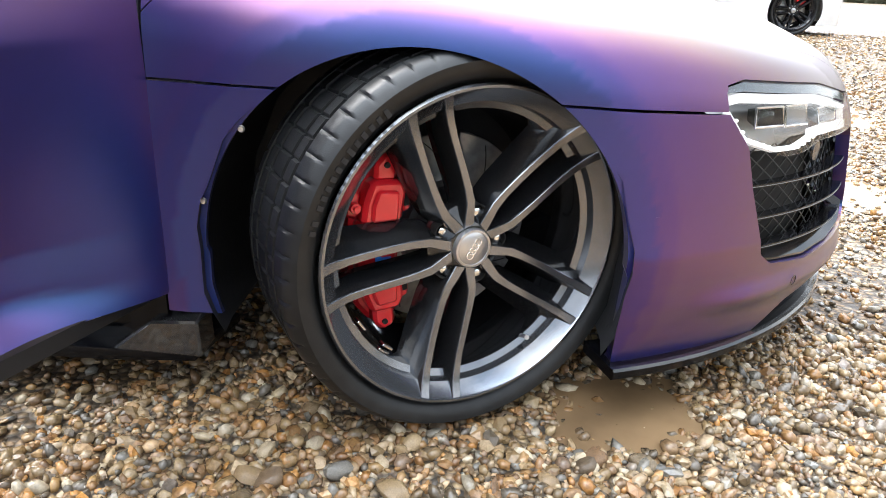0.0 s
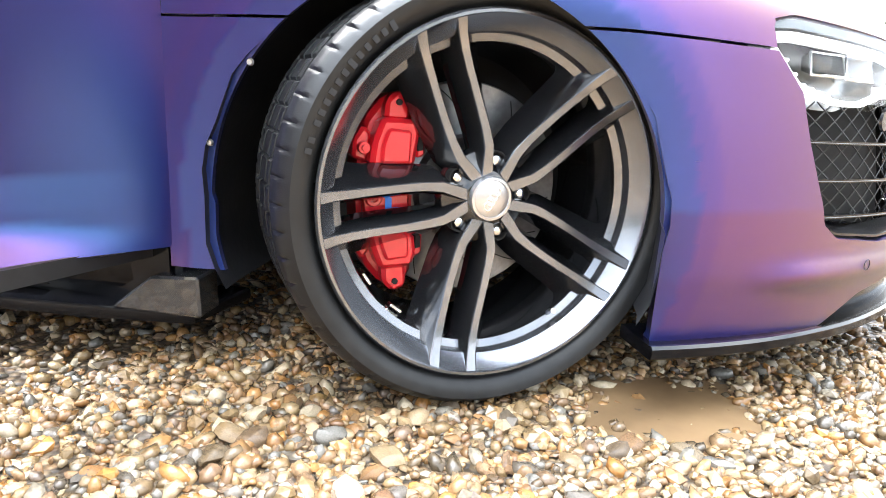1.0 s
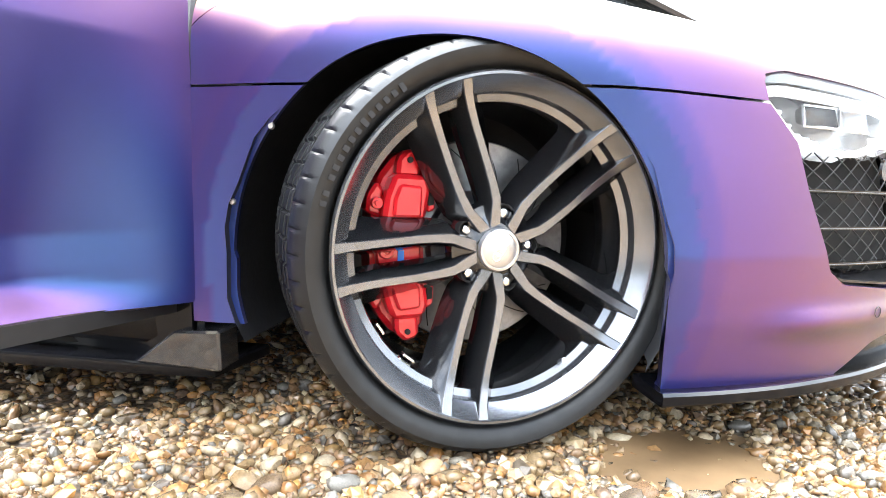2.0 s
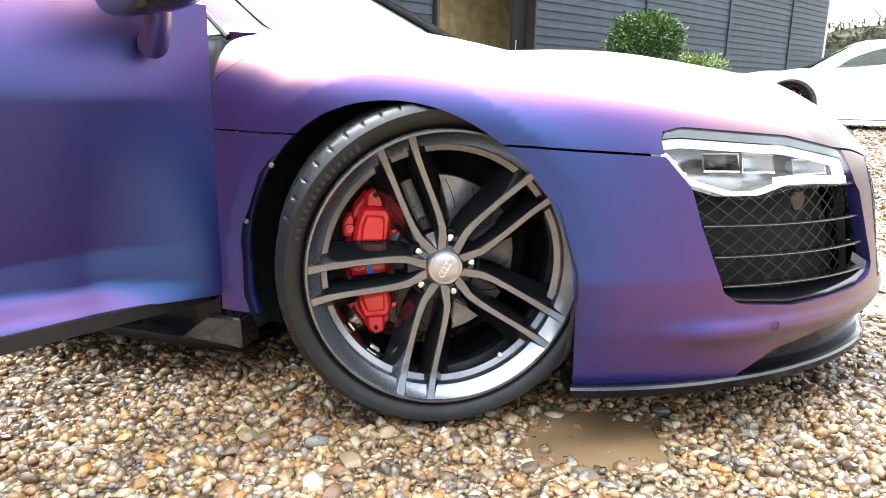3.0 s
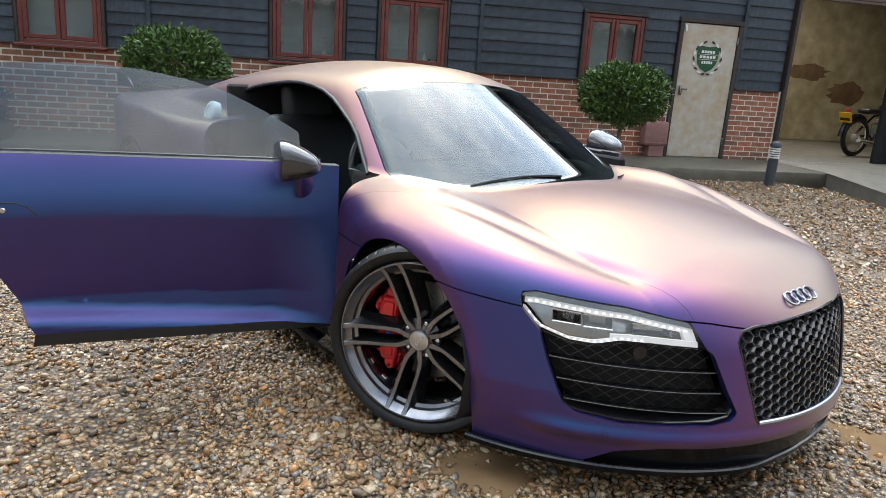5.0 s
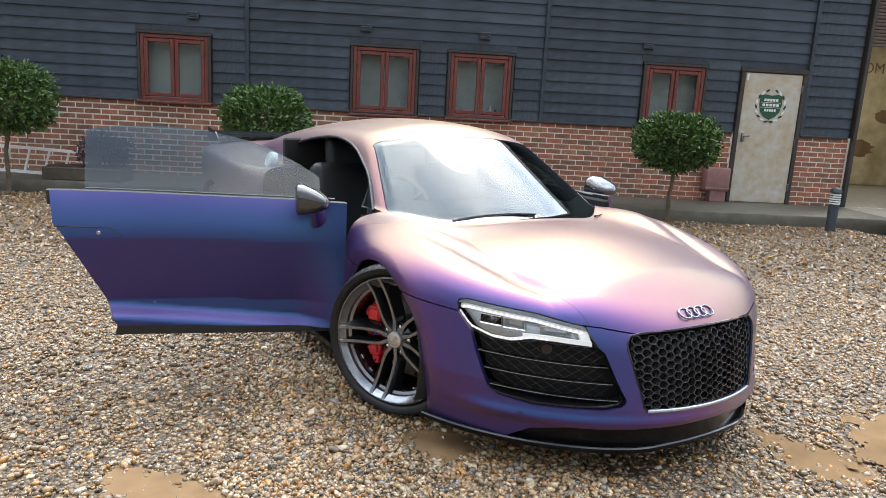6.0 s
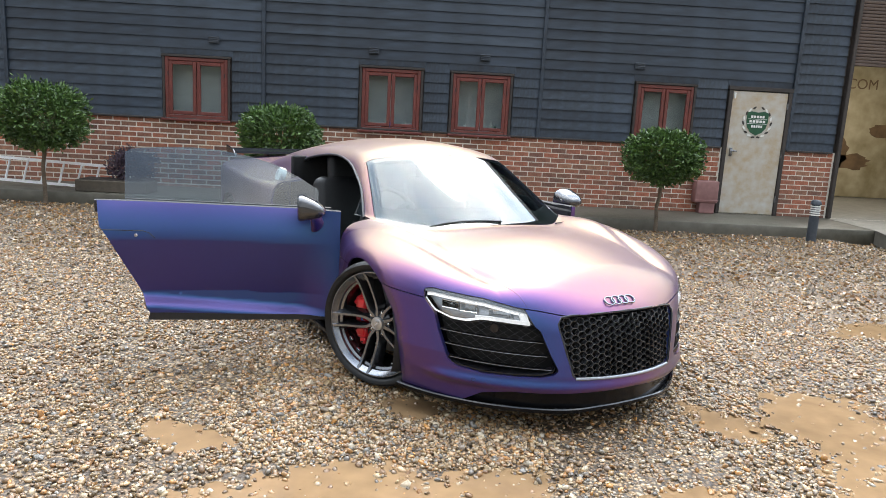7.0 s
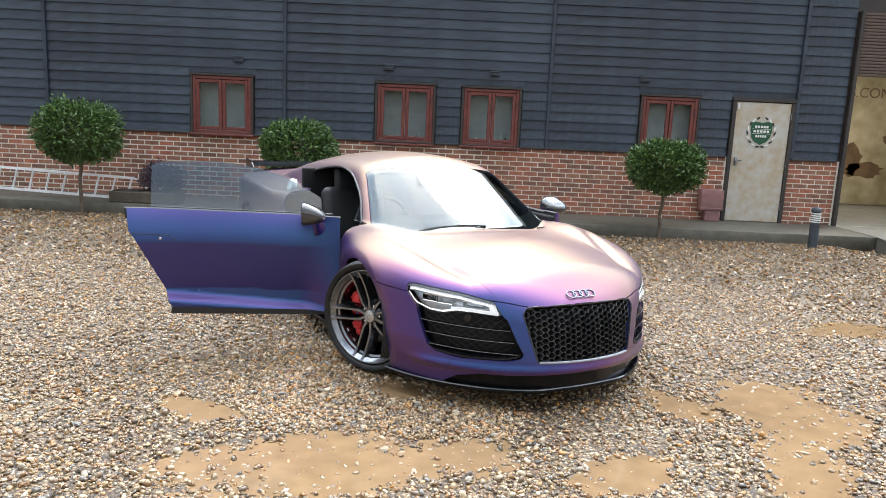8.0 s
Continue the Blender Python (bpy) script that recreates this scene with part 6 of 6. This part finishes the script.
part("saddle", box(0.46, 0.24, 0.09, (0.30, 0, 0.78), 0.04, 3), LEATHER, bike)
part("engine", box(0.36, 0.28, 0.34, (0.70, 0, 0.42), 0.05, 3), GUNMETAL, bike)
for k in range(5):
    part("cooling_fin", box(0.26, 0.24, 0.012, (0.74, 0, 0.52 + k * 0.03), 0.003), SILVER, bike)
part("frame_tube", tube([(0.0, 0.06, 0.33), (0.45, 0.06, 0.36), (0.55, 0.05, 0.25), (0.95, 0.05, 0.27), (1.08, 0, 0.78), (0.45, 0.05, 0.70), (0.0, 0.06, 0.33)], 0.018, 8), GLOSS_BLACK, bike)
part("fork", tube([(1.40, 0.09, 0.33), (1.12, 0.09, 0.92)], 0.02, 8), CHROME, bike)
part("handlebar", tube([(0.92, -0.36, 0.98), (1.05, -0.22, 1.02), (1.10, 0, 0.98), (1.05, 0.22, 1.02), (0.92, 0.36, 0.98)], 0.013, 8), CHROME, bike)
part("headlamp", lathe([(0, 0.10), (0.06, 0.08), (0.085, 0.02), (0.085, 0), (0, 0)], 20, Matrix.Translation((1.14, 0, 0.86)) @ Matrix.Rotation(radians(-90), 4, "Y")), CHROME, bike)
guard = [Vector((0.365 * math.cos(radians(a)), 0, 0.33 + 0.365 * math.sin(radians(a)))) for a in range(60, 190, 10)]
part("mudguard", tube(guard, 0.05, 8, flat=0.25), GLOSS_BLACK, bike)
part("exhaust", tube([(0.72, -0.16, 0.30), (0.4, -0.17, 0.25), (-0.15, -0.18, 0.30)], [0.025, 0.03, 0.045], 10), CHROME, bike)
part("plate", box(0.012, 0.24, 0.18, (-0.34, 0, 0.66), 0.003, turn=Matrix.Rotation(radians(-20), 4, "Y")), YELLOW, bike, "yellow rear plate with dark bars")
for k in range(2):
    part("plate_bar", box(0.006, 0.18, 0.045, (-0.348 + 0.02 * k, 0, 0.63 + 0.065 * k), 0, turn=Matrix.Rotation(radians(-20), 4, "Y")), SATIN_BLACK, bike)
part("tail_lamp", box(0.05, 0.07, 0.05, (-0.30, 0, 0.78), 0.012, 2), RED, bike)
thing("wooden_stand", box(0.30, 0.05, 0.52, (0, 0, 0.26), 0.006), TAN, "tan wooden board leaning by the motorcycle", "board", at=pose(10.9, 8.75, 0.152, -6, 0, 0))


# ---- trees, planters ----
def leaf_cloud(n, seed, radii, centre, size, shell=0.55, flat=0.25, lumpy=0.08):
    """Many small folded leaves through an uneven rounded crown."""
    r = np.random.RandomState(seed)
    d = r.normal(size=(n, 3))
    d /= np.linalg.norm(d, axis=1)[:, None]
    rad = (shell + (1 - shell) * r.rand(n) ** 0.6)
    rad *= 1 + lumpy * np.sin(5 * d[:, 0] + 3 * d[:, 2] + seed) * np.cos(4 * d[:, 1] - 2 * d[:, 2]) + 0.05 * r.normal(size=n)
    p = np.array(centre) + d * rad[:, None] * np.array(radii) * np.where(np.abs(d) > 0, np.abs(d) ** (-0.12), 1).clip(0.8, 1.25)
    axis = d * 0.8 + r.normal(size=(n, 3)) * 0.65 + np.array((0, 0, 0.35))
    axis /= np.linalg.norm(axis, axis=1)[:, None]
    side = np.cross(axis, r.normal(size=(n, 3)))
    side /= np.linalg.norm(side, axis=1)[:, None]
    up = np.cross(side, axis)
    ln = size * (0.7 + 0.6 * r.rand(n))[:, None]
    wd = ln * 0.26
    v = np.stack([p, p + axis * ln * 0.5 + side * wd + up * wd * 0.35, p + axis * ln, p + axis * ln * 0.5 - side * wd + up * wd * 0.35, p + axis * ln * 0.5], 1).reshape(-1, 3)
    k = np.arange(n)[:, None] * 5
    f = np.concatenate([k + np.array([[0, 1, 4]]), k + np.array([[4, 1, 2]]), k + np.array([[0, 4, 3]]), k + np.array([[4, 2, 3]])])
    return v, f


def leaves(name, parent, material, cloud, label=""):
    v, f = cloud
    me = bpy.data.meshes.new(name)
    me.from_pydata(v.tolist(), [], f.tolist())
    me.materials.append(material)
    ob = new(name, me)
    ob.parent = parent
    return tagged(ob, label, kind="stuff")


def bay_tree(x, y, z, trunk_h, rx, rz, seed, leaf_n=9800):
    tree = empty("bay_tree", Matrix.Translation((x, y, z)), "clipped ball-headed bay tree on a slim bare stem", "tree", group="bay trees along the yard")
    rng = random.Random(seed)
    pts = [Vector((rng.uniform(-0.015, 0.015), rng.uniform(-0.015, 0.015), -0.05 + (trunk_h + 0.12) * k / 6)) for k in range(7)]
    trunk = part("trunk", tube(pts, [0.036, 0.029, 0.026, 0.025, 0.024, 0.026, 0.03], 10), BARK, tree)
    bm = bmesh.new()
    for k in range(14):
        a, e = k * 2.4, rng.uniform(0.2, 1.1)
        tip = Vector((rx * 0.75 * math.cos(a) * math.cos(e), rx * 0.75 * math.sin(a) * math.cos(e), trunk_h + rz + rz * 0.8 * (math.sin(e) - 0.45)))
        tube([pts[5], pts[6] * 0.5 + tip * 0.5 + Vector((0, 0, 0.05)), tip], [0.014, 0.009, 0.004], 6, bm)
    tagged(part("branchwork", bm, BARK, tree), kind="stuff")
    leaves("crown", tree, LEAF, leaf_cloud(leaf_n, seed, (rx, rx, rz), (0, 0, trunk_h + rz), 0.056), "dense dark green glossy leaves")
    return tree


bay_tree(-3.70, 6.38, 0.0, 0.71, 0.525, 0.42, 3)
bay_tree(-0.66, 6.42, 0.0, 0.65, 0.515, 0.38, 11)
bay_tree(4.43, 6.38, 0.0, 0.67, 0.50, 0.35, 5)
bay_tree(8.85, 4.85, 0.18, 0.78, 0.46, 0.36, 8)
# timber trough with heather at the foot of the wall
box_a = thing("planter", box(0.95, 0.40, 0.16, (0, 0, 0.08), 0.012), PLANTER, "low weathered timber planter box", "planter", group="timber planters", at=Matrix.Translation((-2.95, 6.80, 0.15)))
part("soil", box(0.87, 0.32, 0.02, (0, 0, 0.162), 0.004), DARK_WOOD, box_a)
shrub = empty("heather", Matrix.Translation((-2.76, 6.82, 0.30)), "dark purple heather in the trough", "plant")
leaves("leaves", shrub, HEATHER, leaf_cloud(2600, 21, (0.30, 0.20, 0.24), (0, 0, 0.20), 0.04, 0.3, lumpy=0.25))
box_b = thing("planter", box(1.28, 0.55, 0.36, (0, 0, 0.18), 0.012), PLANTER, "low weathered timber planter box", "planter", group="timber planters", at=pose(10.50, 5.02, 0.19, 0, 0, -17))
part("soil", box(1.20, 0.47, 0.02, (0, 0, 0.362), 0.004), DARK_WOOD, box_b)
shrub = empty("lavender_bush", pose(10.62, 4.98, 0.54), "loose light green shrub in the timber planter", "plant")
leaves("leaves", shrub, SHRUB, leaf_cloud(5200, 25, (0.50, 0.36, 0.38), (0, 0, 0.30), 0.065, 0.15, lumpy=0.30))
leaves("grey_leaves", shrub, PLANTER, leaf_cloud(300, 27, (0.20, 0.2, 0.14), (-0.36, -0.06, 0.12), 0.05, 0.2))


def bollard(x, y, z, h):
    b = thing("bollard_light", lathe([(0, 0), (0.062, 0), (0.062, h * 0.60), (0.05, h * 0.605), (0.05, h * 0.88), (0.07, h * 0.885), (0.07, h * 0.92), (0.055, h * 0.97), (0.02, h), (0, h)], 24), BOLLARD, "slate-grey garden bollard light with white louvres", "bollard", group="bollard lights", at=Matrix.Translation((x, y, z)))
    for k in range(5):
        part("louvre", lathe([(0.045, h * (0.635 + k * 0.05)), (0.066, h * (0.628 + k * 0.05)), (0.066, h * (0.65 + k * 0.05)), (0.045, h * (0.66 + k * 0.05))], 24, closed=True), CREAM, b)


bollard(6.55, 6.26, -0.01, 0.575)
bollard(9.40, 4.62, 0.18, 0.56)
meter = thing("meter_box", box(0.36, 0.17, 0.34, (0, 0, 0.33), 0.02, 3), MAROON, "faded maroon meter box on a short plinth", "box", at=Matrix.Translation((5.60, 7.66, 0.15)))
part("plinth", box(0.24, 0.14, 0.17, (0.03, 0, 0.085), 0.01), MAROON, meter)
part("lid_edge", box(0.365, 0.012, 0.02, (0, -0.088, 0.20), 0.003), MAROON, meter)
ladder = empty("ladder", pose(0, 0, 0), "aluminium ladder lying on its edge against the wall", "ladder")
for z0 in (0.172, 0.478):
    part("rail", tube([(-6.5, 6.9, z0 + 0.137), (-3.12, 6.9, z0)], 0.025, 4), ALUMINIUM, ladder)
for k in range(14):
    x = -6.42 + k * 0.240
    rise = 0.0405 * (-3.12 - x)
    part("rung", tube([(x, 6.9, 0.175 + rise), (x + 0.085, 6.9, 0.474 + rise)], 0.015, 8), ALUMINIUM, ladder)
thing("wall_tap", tube([(10.75, 7.70, 0.36), (10.75, 7.60, 0.36), (10.75, 7.58, 0.28)], 0.02, 8), BOLLARD, "small grey tap on the brick wall", "tap")
# bare winter trees and hedge round the far sides of the yard
def tree_belt(name, x0, y0, x1, y1, count, seed, low, high):
    belt = empty(name, pose(x0, y0, 0), "bare winter trees over a dark hedge beyond the yard", "trees")
    rng = random.Random(seed)
    bm = bmesh.new()
    for k in range(count):
        u = k / (count - 1)
        x, y, h = (x1 - x0) * u + rng.uniform(-2, 2), (y1 - y0) * u + rng.uniform(-2, 2), rng.uniform(low, high)
        lean = rng.uniform(-0.6, 0.6)
        tube([(x, y, -0.1), (x + lean * 0.3, y, h * 0.5), (x + lean, y + lean, h)], [0.16, 0.10, 0.02], 5, bm)
        for j in range(8):
            z0 = h * rng.uniform(0.3, 0.9)
            tube([(x + lean * z0 / h, y, z0), (x + rng.uniform(-1.4, 1.4), y + rng.uniform(-1.4, 1.4), z0 + rng.uniform(0.6, 1.8))], [0.05, 0.01], 4, bm)
    tagged(part("bare_trunks", bm, BARK, belt), kind="stuff")
    size = max(abs(x1 - x0), abs(y1 - y0)) / 2 + 2
    wide = (size, 2.2) if abs(x1 - x0) > abs(y1 - y0) else (2.2, size)
    mid = ((x1 - x0) / 2, (y1 - y0) / 2)
    bm = bmesh.new()
    bmesh.ops.create_icosphere(bm, subdivisions=5, radius=1)
    for v in bm.verts:
        p = Vector((v.co.x * wide[0], v.co.y * wide[1], v.co.z * low * 0.62))
        swell = 0.86 + 0.16 * noise.noise(p * 0.35 + Vector((seed, 0, 0))) + 0.10 * noise.noise(p * 1.1)
        v.co = Vector((mid[0] + p.x * swell, mid[1] + p.y * swell, low * 0.45 + p.z * swell))
    part("hedge_core", bm, HEDGE, belt)
    leaves("hedge", belt, HEDGE, leaf_cloud(16000, seed, (wide[0], wide[1], low * 0.62), (mid[0], mid[1], low * 0.45), 0.55, 0.8))


tree_belt("far_trees", 78, -50, 78, 60, 70, 31, 7.0, 12.0)
tree_belt("south_trees", -60, -48, 62, -48, 70, 33, 5.5, 9.0)
tree_belt("west_trees", -46, -40, -46, 30, 50, 35, 5.0, 8.0)

# ---- second car, parked across the yard ----
WHITE = empty("white_coupe", pose(10.02, 3.36, 0.20) @ Matrix.Rotation(radians(116), 4, "Z") @ Matrix.Translation((0, -0.88, 0)), "white sports coupe with black wheels parked on the gravel", "car")
shell = trim(trim(trim(LOWER, arch), rear_arch), lambda x, w, z: z - 0.15)
sheet("body", shell, WHITE_PAINT, WHITE, "", 0, 0.012)
sheet("roof", ROOF, WHITE_PAINT, WHITE, "", 0, 0.012)
sheet("windscreen", SCREEN, SCREEN_GLASS, WHITE, "", 0, 0.006)
for s in (-1, 1):
    sheet("side_window", WINDOW, SCREEN_GLASS, WHITE, "", s, 0.005)
    sheet("headlamp", trim(push(LIGHT, -0.002), lambda x, w, z: z - 0.52), GLOSS_BLACK, WHITE, "slim dark headlamp", s, 0.003)
    sheet("front_vent", trim(push(UNIT, -0.002), lambda x, w, z: 0.36 - z), SATIN_BLACK, WHITE, "", s, 0.003)
sheet("grille", trim(push(GRILLE_HALF, -0.002), lambda x, w, z: 0.45 - z), SATIN_BLACK, WHITE, "dark oval grille", 0, 0.003)
part("floor_pan", box(3.9, 1.5, 0.06, (-1.2, 0, 0.17), 0.01), DULL_BLACK, WHITE)
for s in (-1, 1):
    for x in (-0.03, -2.65):
        w = copy_thing(front_right, Matrix())
        w.parent = WHITE
        w.matrix_local = pose(x, s * 0.79, 0.331) @ Matrix.Rotation(0 if s < 0 else math.pi, 4, "Z") @ UPRIGHT
        tagged(w, "black alloy wheel with red caliper")
        for ob in [w, *w.children]:
            if GUNMETAL.name in ob.data.materials:
                ob.data = ob.data.copy()
                ob.data.materials[0] = GLOSS_BLACK
        part("brake_caliper", arc_block(0.12, 0.20, 20, 75, -0.03, 0.03), RED, w)


# ---- loose flint pebbles ----
def chip(bm, seed):
    """Flat broken faces on a rounded stone."""
    r = random.Random(seed)
    for _ in range(3):
        n = Vector((r.gauss(0, 1), r.gauss(0, 1), r.gauss(0, 1))).normalized()
        far = r.uniform(0.68, 0.95)
        for v in bm.verts:
            over = v.co.dot(n) - far
            if over > 0:
                v.co -= n * over


def pebble_shape(seed, detail):
    bm = bmesh.new()
    bmesh.ops.create_icosphere(bm, subdivisions=detail, radius=1)
    for v in bm.verts:
        n = noise.noise(v.co * 1.3 + Vector((seed * 7.1, 0, 0)))
        v.co *= 1.08 + 0.30 * n
    chip(bm, seed)
    co = np.array([v.co[:] for v in bm.verts])
    tri = np.array([[v.index for v in f.verts] for f in bm.faces])
    bm.free()
    return co, tri


SHAPES = [pebble_shape(k, 1) for k in range(9)]
rs = np.random.RandomState(12)


apron_in = outline_distance(APRON)


def blocked(x, y):
    slab = (y > 6.48) & (x < 7.7)
    return slab | (apron_in(x, y) > 0.02) | (y > 6.7)


def scatter(x0, x1, y0, y1, density, mean, inside=None):
    n = int((x1 - x0) * (y1 - y0) * density)
    x, y = rs.uniform(x0, x1, n), rs.uniform(y0, y1, n)
    d = puddle_depth(x, y)
    keep = ~blocked(x, y) & (rs.rand(n) > np.clip((d - 0.02) * 1.1, 0, 0.80))
    sand = np.sin(0.9 * x + 1.7 * y) + np.sin(2.3 * x - 1.1 * y + 2) + 0.8 * np.sin(3.9 * x + 3.1 * y)
    keep &= rs.rand(n) > 0.45 * step01((sand - 0.9) / 1.2)
    if inside is not None:
        keep &= ~((x > inside[0]) & (x < inside[1]) & (y > inside[2]) & (y < inside[3]))
    x, y = x[keep], y[keep]
    n = len(x)
    size = mean * np.exp(rs.normal(0, 0.36, n)).clip(0.45, 2.0)
    return x, y, size


def turned(n):
    q = rs.normal(size=(n, 4)) * np.array([1, 0.28, 0.28, 1])
    q /= np.linalg.norm(q, axis=1)[:, None]
    w, a, b, c = q.T
    return np.stack([1 - 2 * (b * b + c * c), 2 * (a * b - c * w), 2 * (a * c + b * w), 2 * (a * b + c * w), 1 - 2 * (a * a + c * c), 2 * (b * c - a * w), 2 * (a * c - b * w), 2 * (b * c + a * w), 1 - 2 * (a * a + b * b)], 1).reshape(n, 3, 3)


def pebble_field(name, zones, label, round_stones=False):
    vs, fs, base = [], [], 0
    for x, y, size in zones:
        n = len(x)
        kind = rs.randint(0, len(SHAPES), n)
        turn = turned(n)
        ax = size[:, None] * np.stack([rs.uniform(0.50, 0.72, n), rs.uniform(0.36, 0.55, n), rs.uniform(0.24, 0.42, n)], 1)
        z = ground_height(x, y) + size * rs.uniform(0.0, 0.30, n)
        for k, (co, tri) in enumerate(SHAPES):
            m = np.where(kind == k)[0]
            if not len(m):
                continue
            p = np.einsum("nij,nvj->nvi", turn[m], co[None] * ax[m][:, None, :])
            p += np.stack([x[m], y[m], z[m]], 1)[:, None, :]
            vs.append(p.reshape(-1, 3))
            fs.append((tri[None] + (np.arange(len(m)) * len(co))[:, None, None]).reshape(-1, 3) + base)
            base += len(m) * len(co)
    v, f = np.concatenate(vs), np.concatenate(fs)
    me = bpy.data.meshes.new(name)
    me.vertices.add(len(v))
    me.vertices.foreach_set("co", v.ravel())
    me.loops.add(f.size)
    me.loops.foreach_set("vertex_index", f.ravel().astype(np.int32))
    me.polygons.add(len(f))
    me.polygons.foreach_set("loop_start", np.arange(0, f.size, 3, dtype=np.int32))
    me.polygons.foreach_set("use_smooth", (np.arange(len(f)) // 240 % 4 > 0) & round_stones)
    me.update(calc_edges=True)
    me.materials.append(PEBBLES)
    ob = new(name, me)
    ob.parent = GROUND
    return tagged(ob, label, kind="stuff")


NEAR, MID = (0.25, 1.75, -0.35, 1.05), (-2.6, 4.4, -1.3, 3.4)
# single stones in front of the wheel
single_meshes = []
for k in range(8):
    bm = bmesh.new()
    bmesh.ops.create_icosphere(bm, subdivisions=2, radius=1)
    for v in bm.verts:
        v.co *= 1.08 + 0.30 * noise.noise(v.co * 1.3 + Vector((k * 5.3, 2, 0)))
    chip(bm, k + 40)
    for v in bm.verts:
        v.co = Vector((v.co.x * 0.66, v.co.y * 0.48, v.co.z * 0.34))
    single_meshes.append(place_mesh(bm, "pebble", PEBBLE))
sx, sy, ssize = scatter(0.45, 1.05, 0.05, 0.75, 900, 0.0195)
for k in range(min(290, len(sx))):
    ob = new("pebble", single_meshes[k % 8])
    ob.parent = GROUND
    z = float(ground_height(sx[k], sy[k])) + float(ssize[k]) * 0.22
    ob.matrix_local = Matrix.Translation((sx[k], sy[k], z)) @ Euler((rs.uniform(-0.3, 0.3), rs.uniform(-0.3, 0.3), rs.uniform(0, 6.28))).to_matrix().to_4x4() @ Matrix.Scale(float(ssize[k]), 4)
pebble_field("pebbles", [scatter(*NEAR, 7400, 0.0160)], "small wet flint pebbles, brown, grey and cream", True)


def cheap_shape(seed):
    """A rough eight-cornered stone of twelve faces."""
    r = np.random.RandomState(seed)
    co = np.array([(sx, sy, sz) for sx in (-1, 1) for sy in (-1, 1) for sz in (-1, 1)], float) * 0.62
    co *= r.uniform(0.7, 1.25, (8, 1))
    co = np.concatenate([co, [[0, 0, 0.95], [0, 0, -0.9], [0.98, 0, 0], [-0.98, 0, 0], [0, 0.98, 0], [0, -0.98, 0]]])
    quads = (((0, 2, 6, 4), 9), ((1, 5, 7, 3), 8), ((0, 4, 5, 1), 13), ((2, 3, 7, 6), 12), ((0, 1, 3, 2), 11), ((4, 6, 7, 5), 10))
    return co, np.array([(q[k], q[(k + 1) % 4], c) for q, c in quads for k in range(4)])


def rough_block(seed):
    """A skewed eight-cornered chip."""
    r = np.random.RandomState(seed)
    co = np.array([(sx, sy, sz) for sx in (-1, 1) for sy in (-1, 1) for sz in (-1, 1)], float) * 0.72
    co *= r.uniform(0.6, 1.25, (8, 3))
    quads = ((0, 2, 6, 4), (1, 5, 7, 3), (0, 4, 5, 1), (2, 3, 7, 6), (0, 1, 3, 2), (4, 6, 7, 5))
    return co, np.array([t for a, b, c, d in quads for t in ((a, b, c), (a, c, d))])


SHAPES = [cheap_shape(k) for k in range(8)]
pebble_field("pebbles", [scatter(*MID, 2350, 0.0170, NEAR)], "wet flint pebbles around the car", True)
SHAPES = [rough_block(k) for k in range(8)]
pebble_field("pebbles", [scatter(-6.5, 12.5, -2.2, 6.5, 640, 0.0225, MID), scatter(-6.5, 9.5, -2.7, -2.2, 500, 0.0225), scatter(-6.5, 9.5, -3.4, -2.7, 250, 0.0225)], "flint pebbles across the rest of the yard")
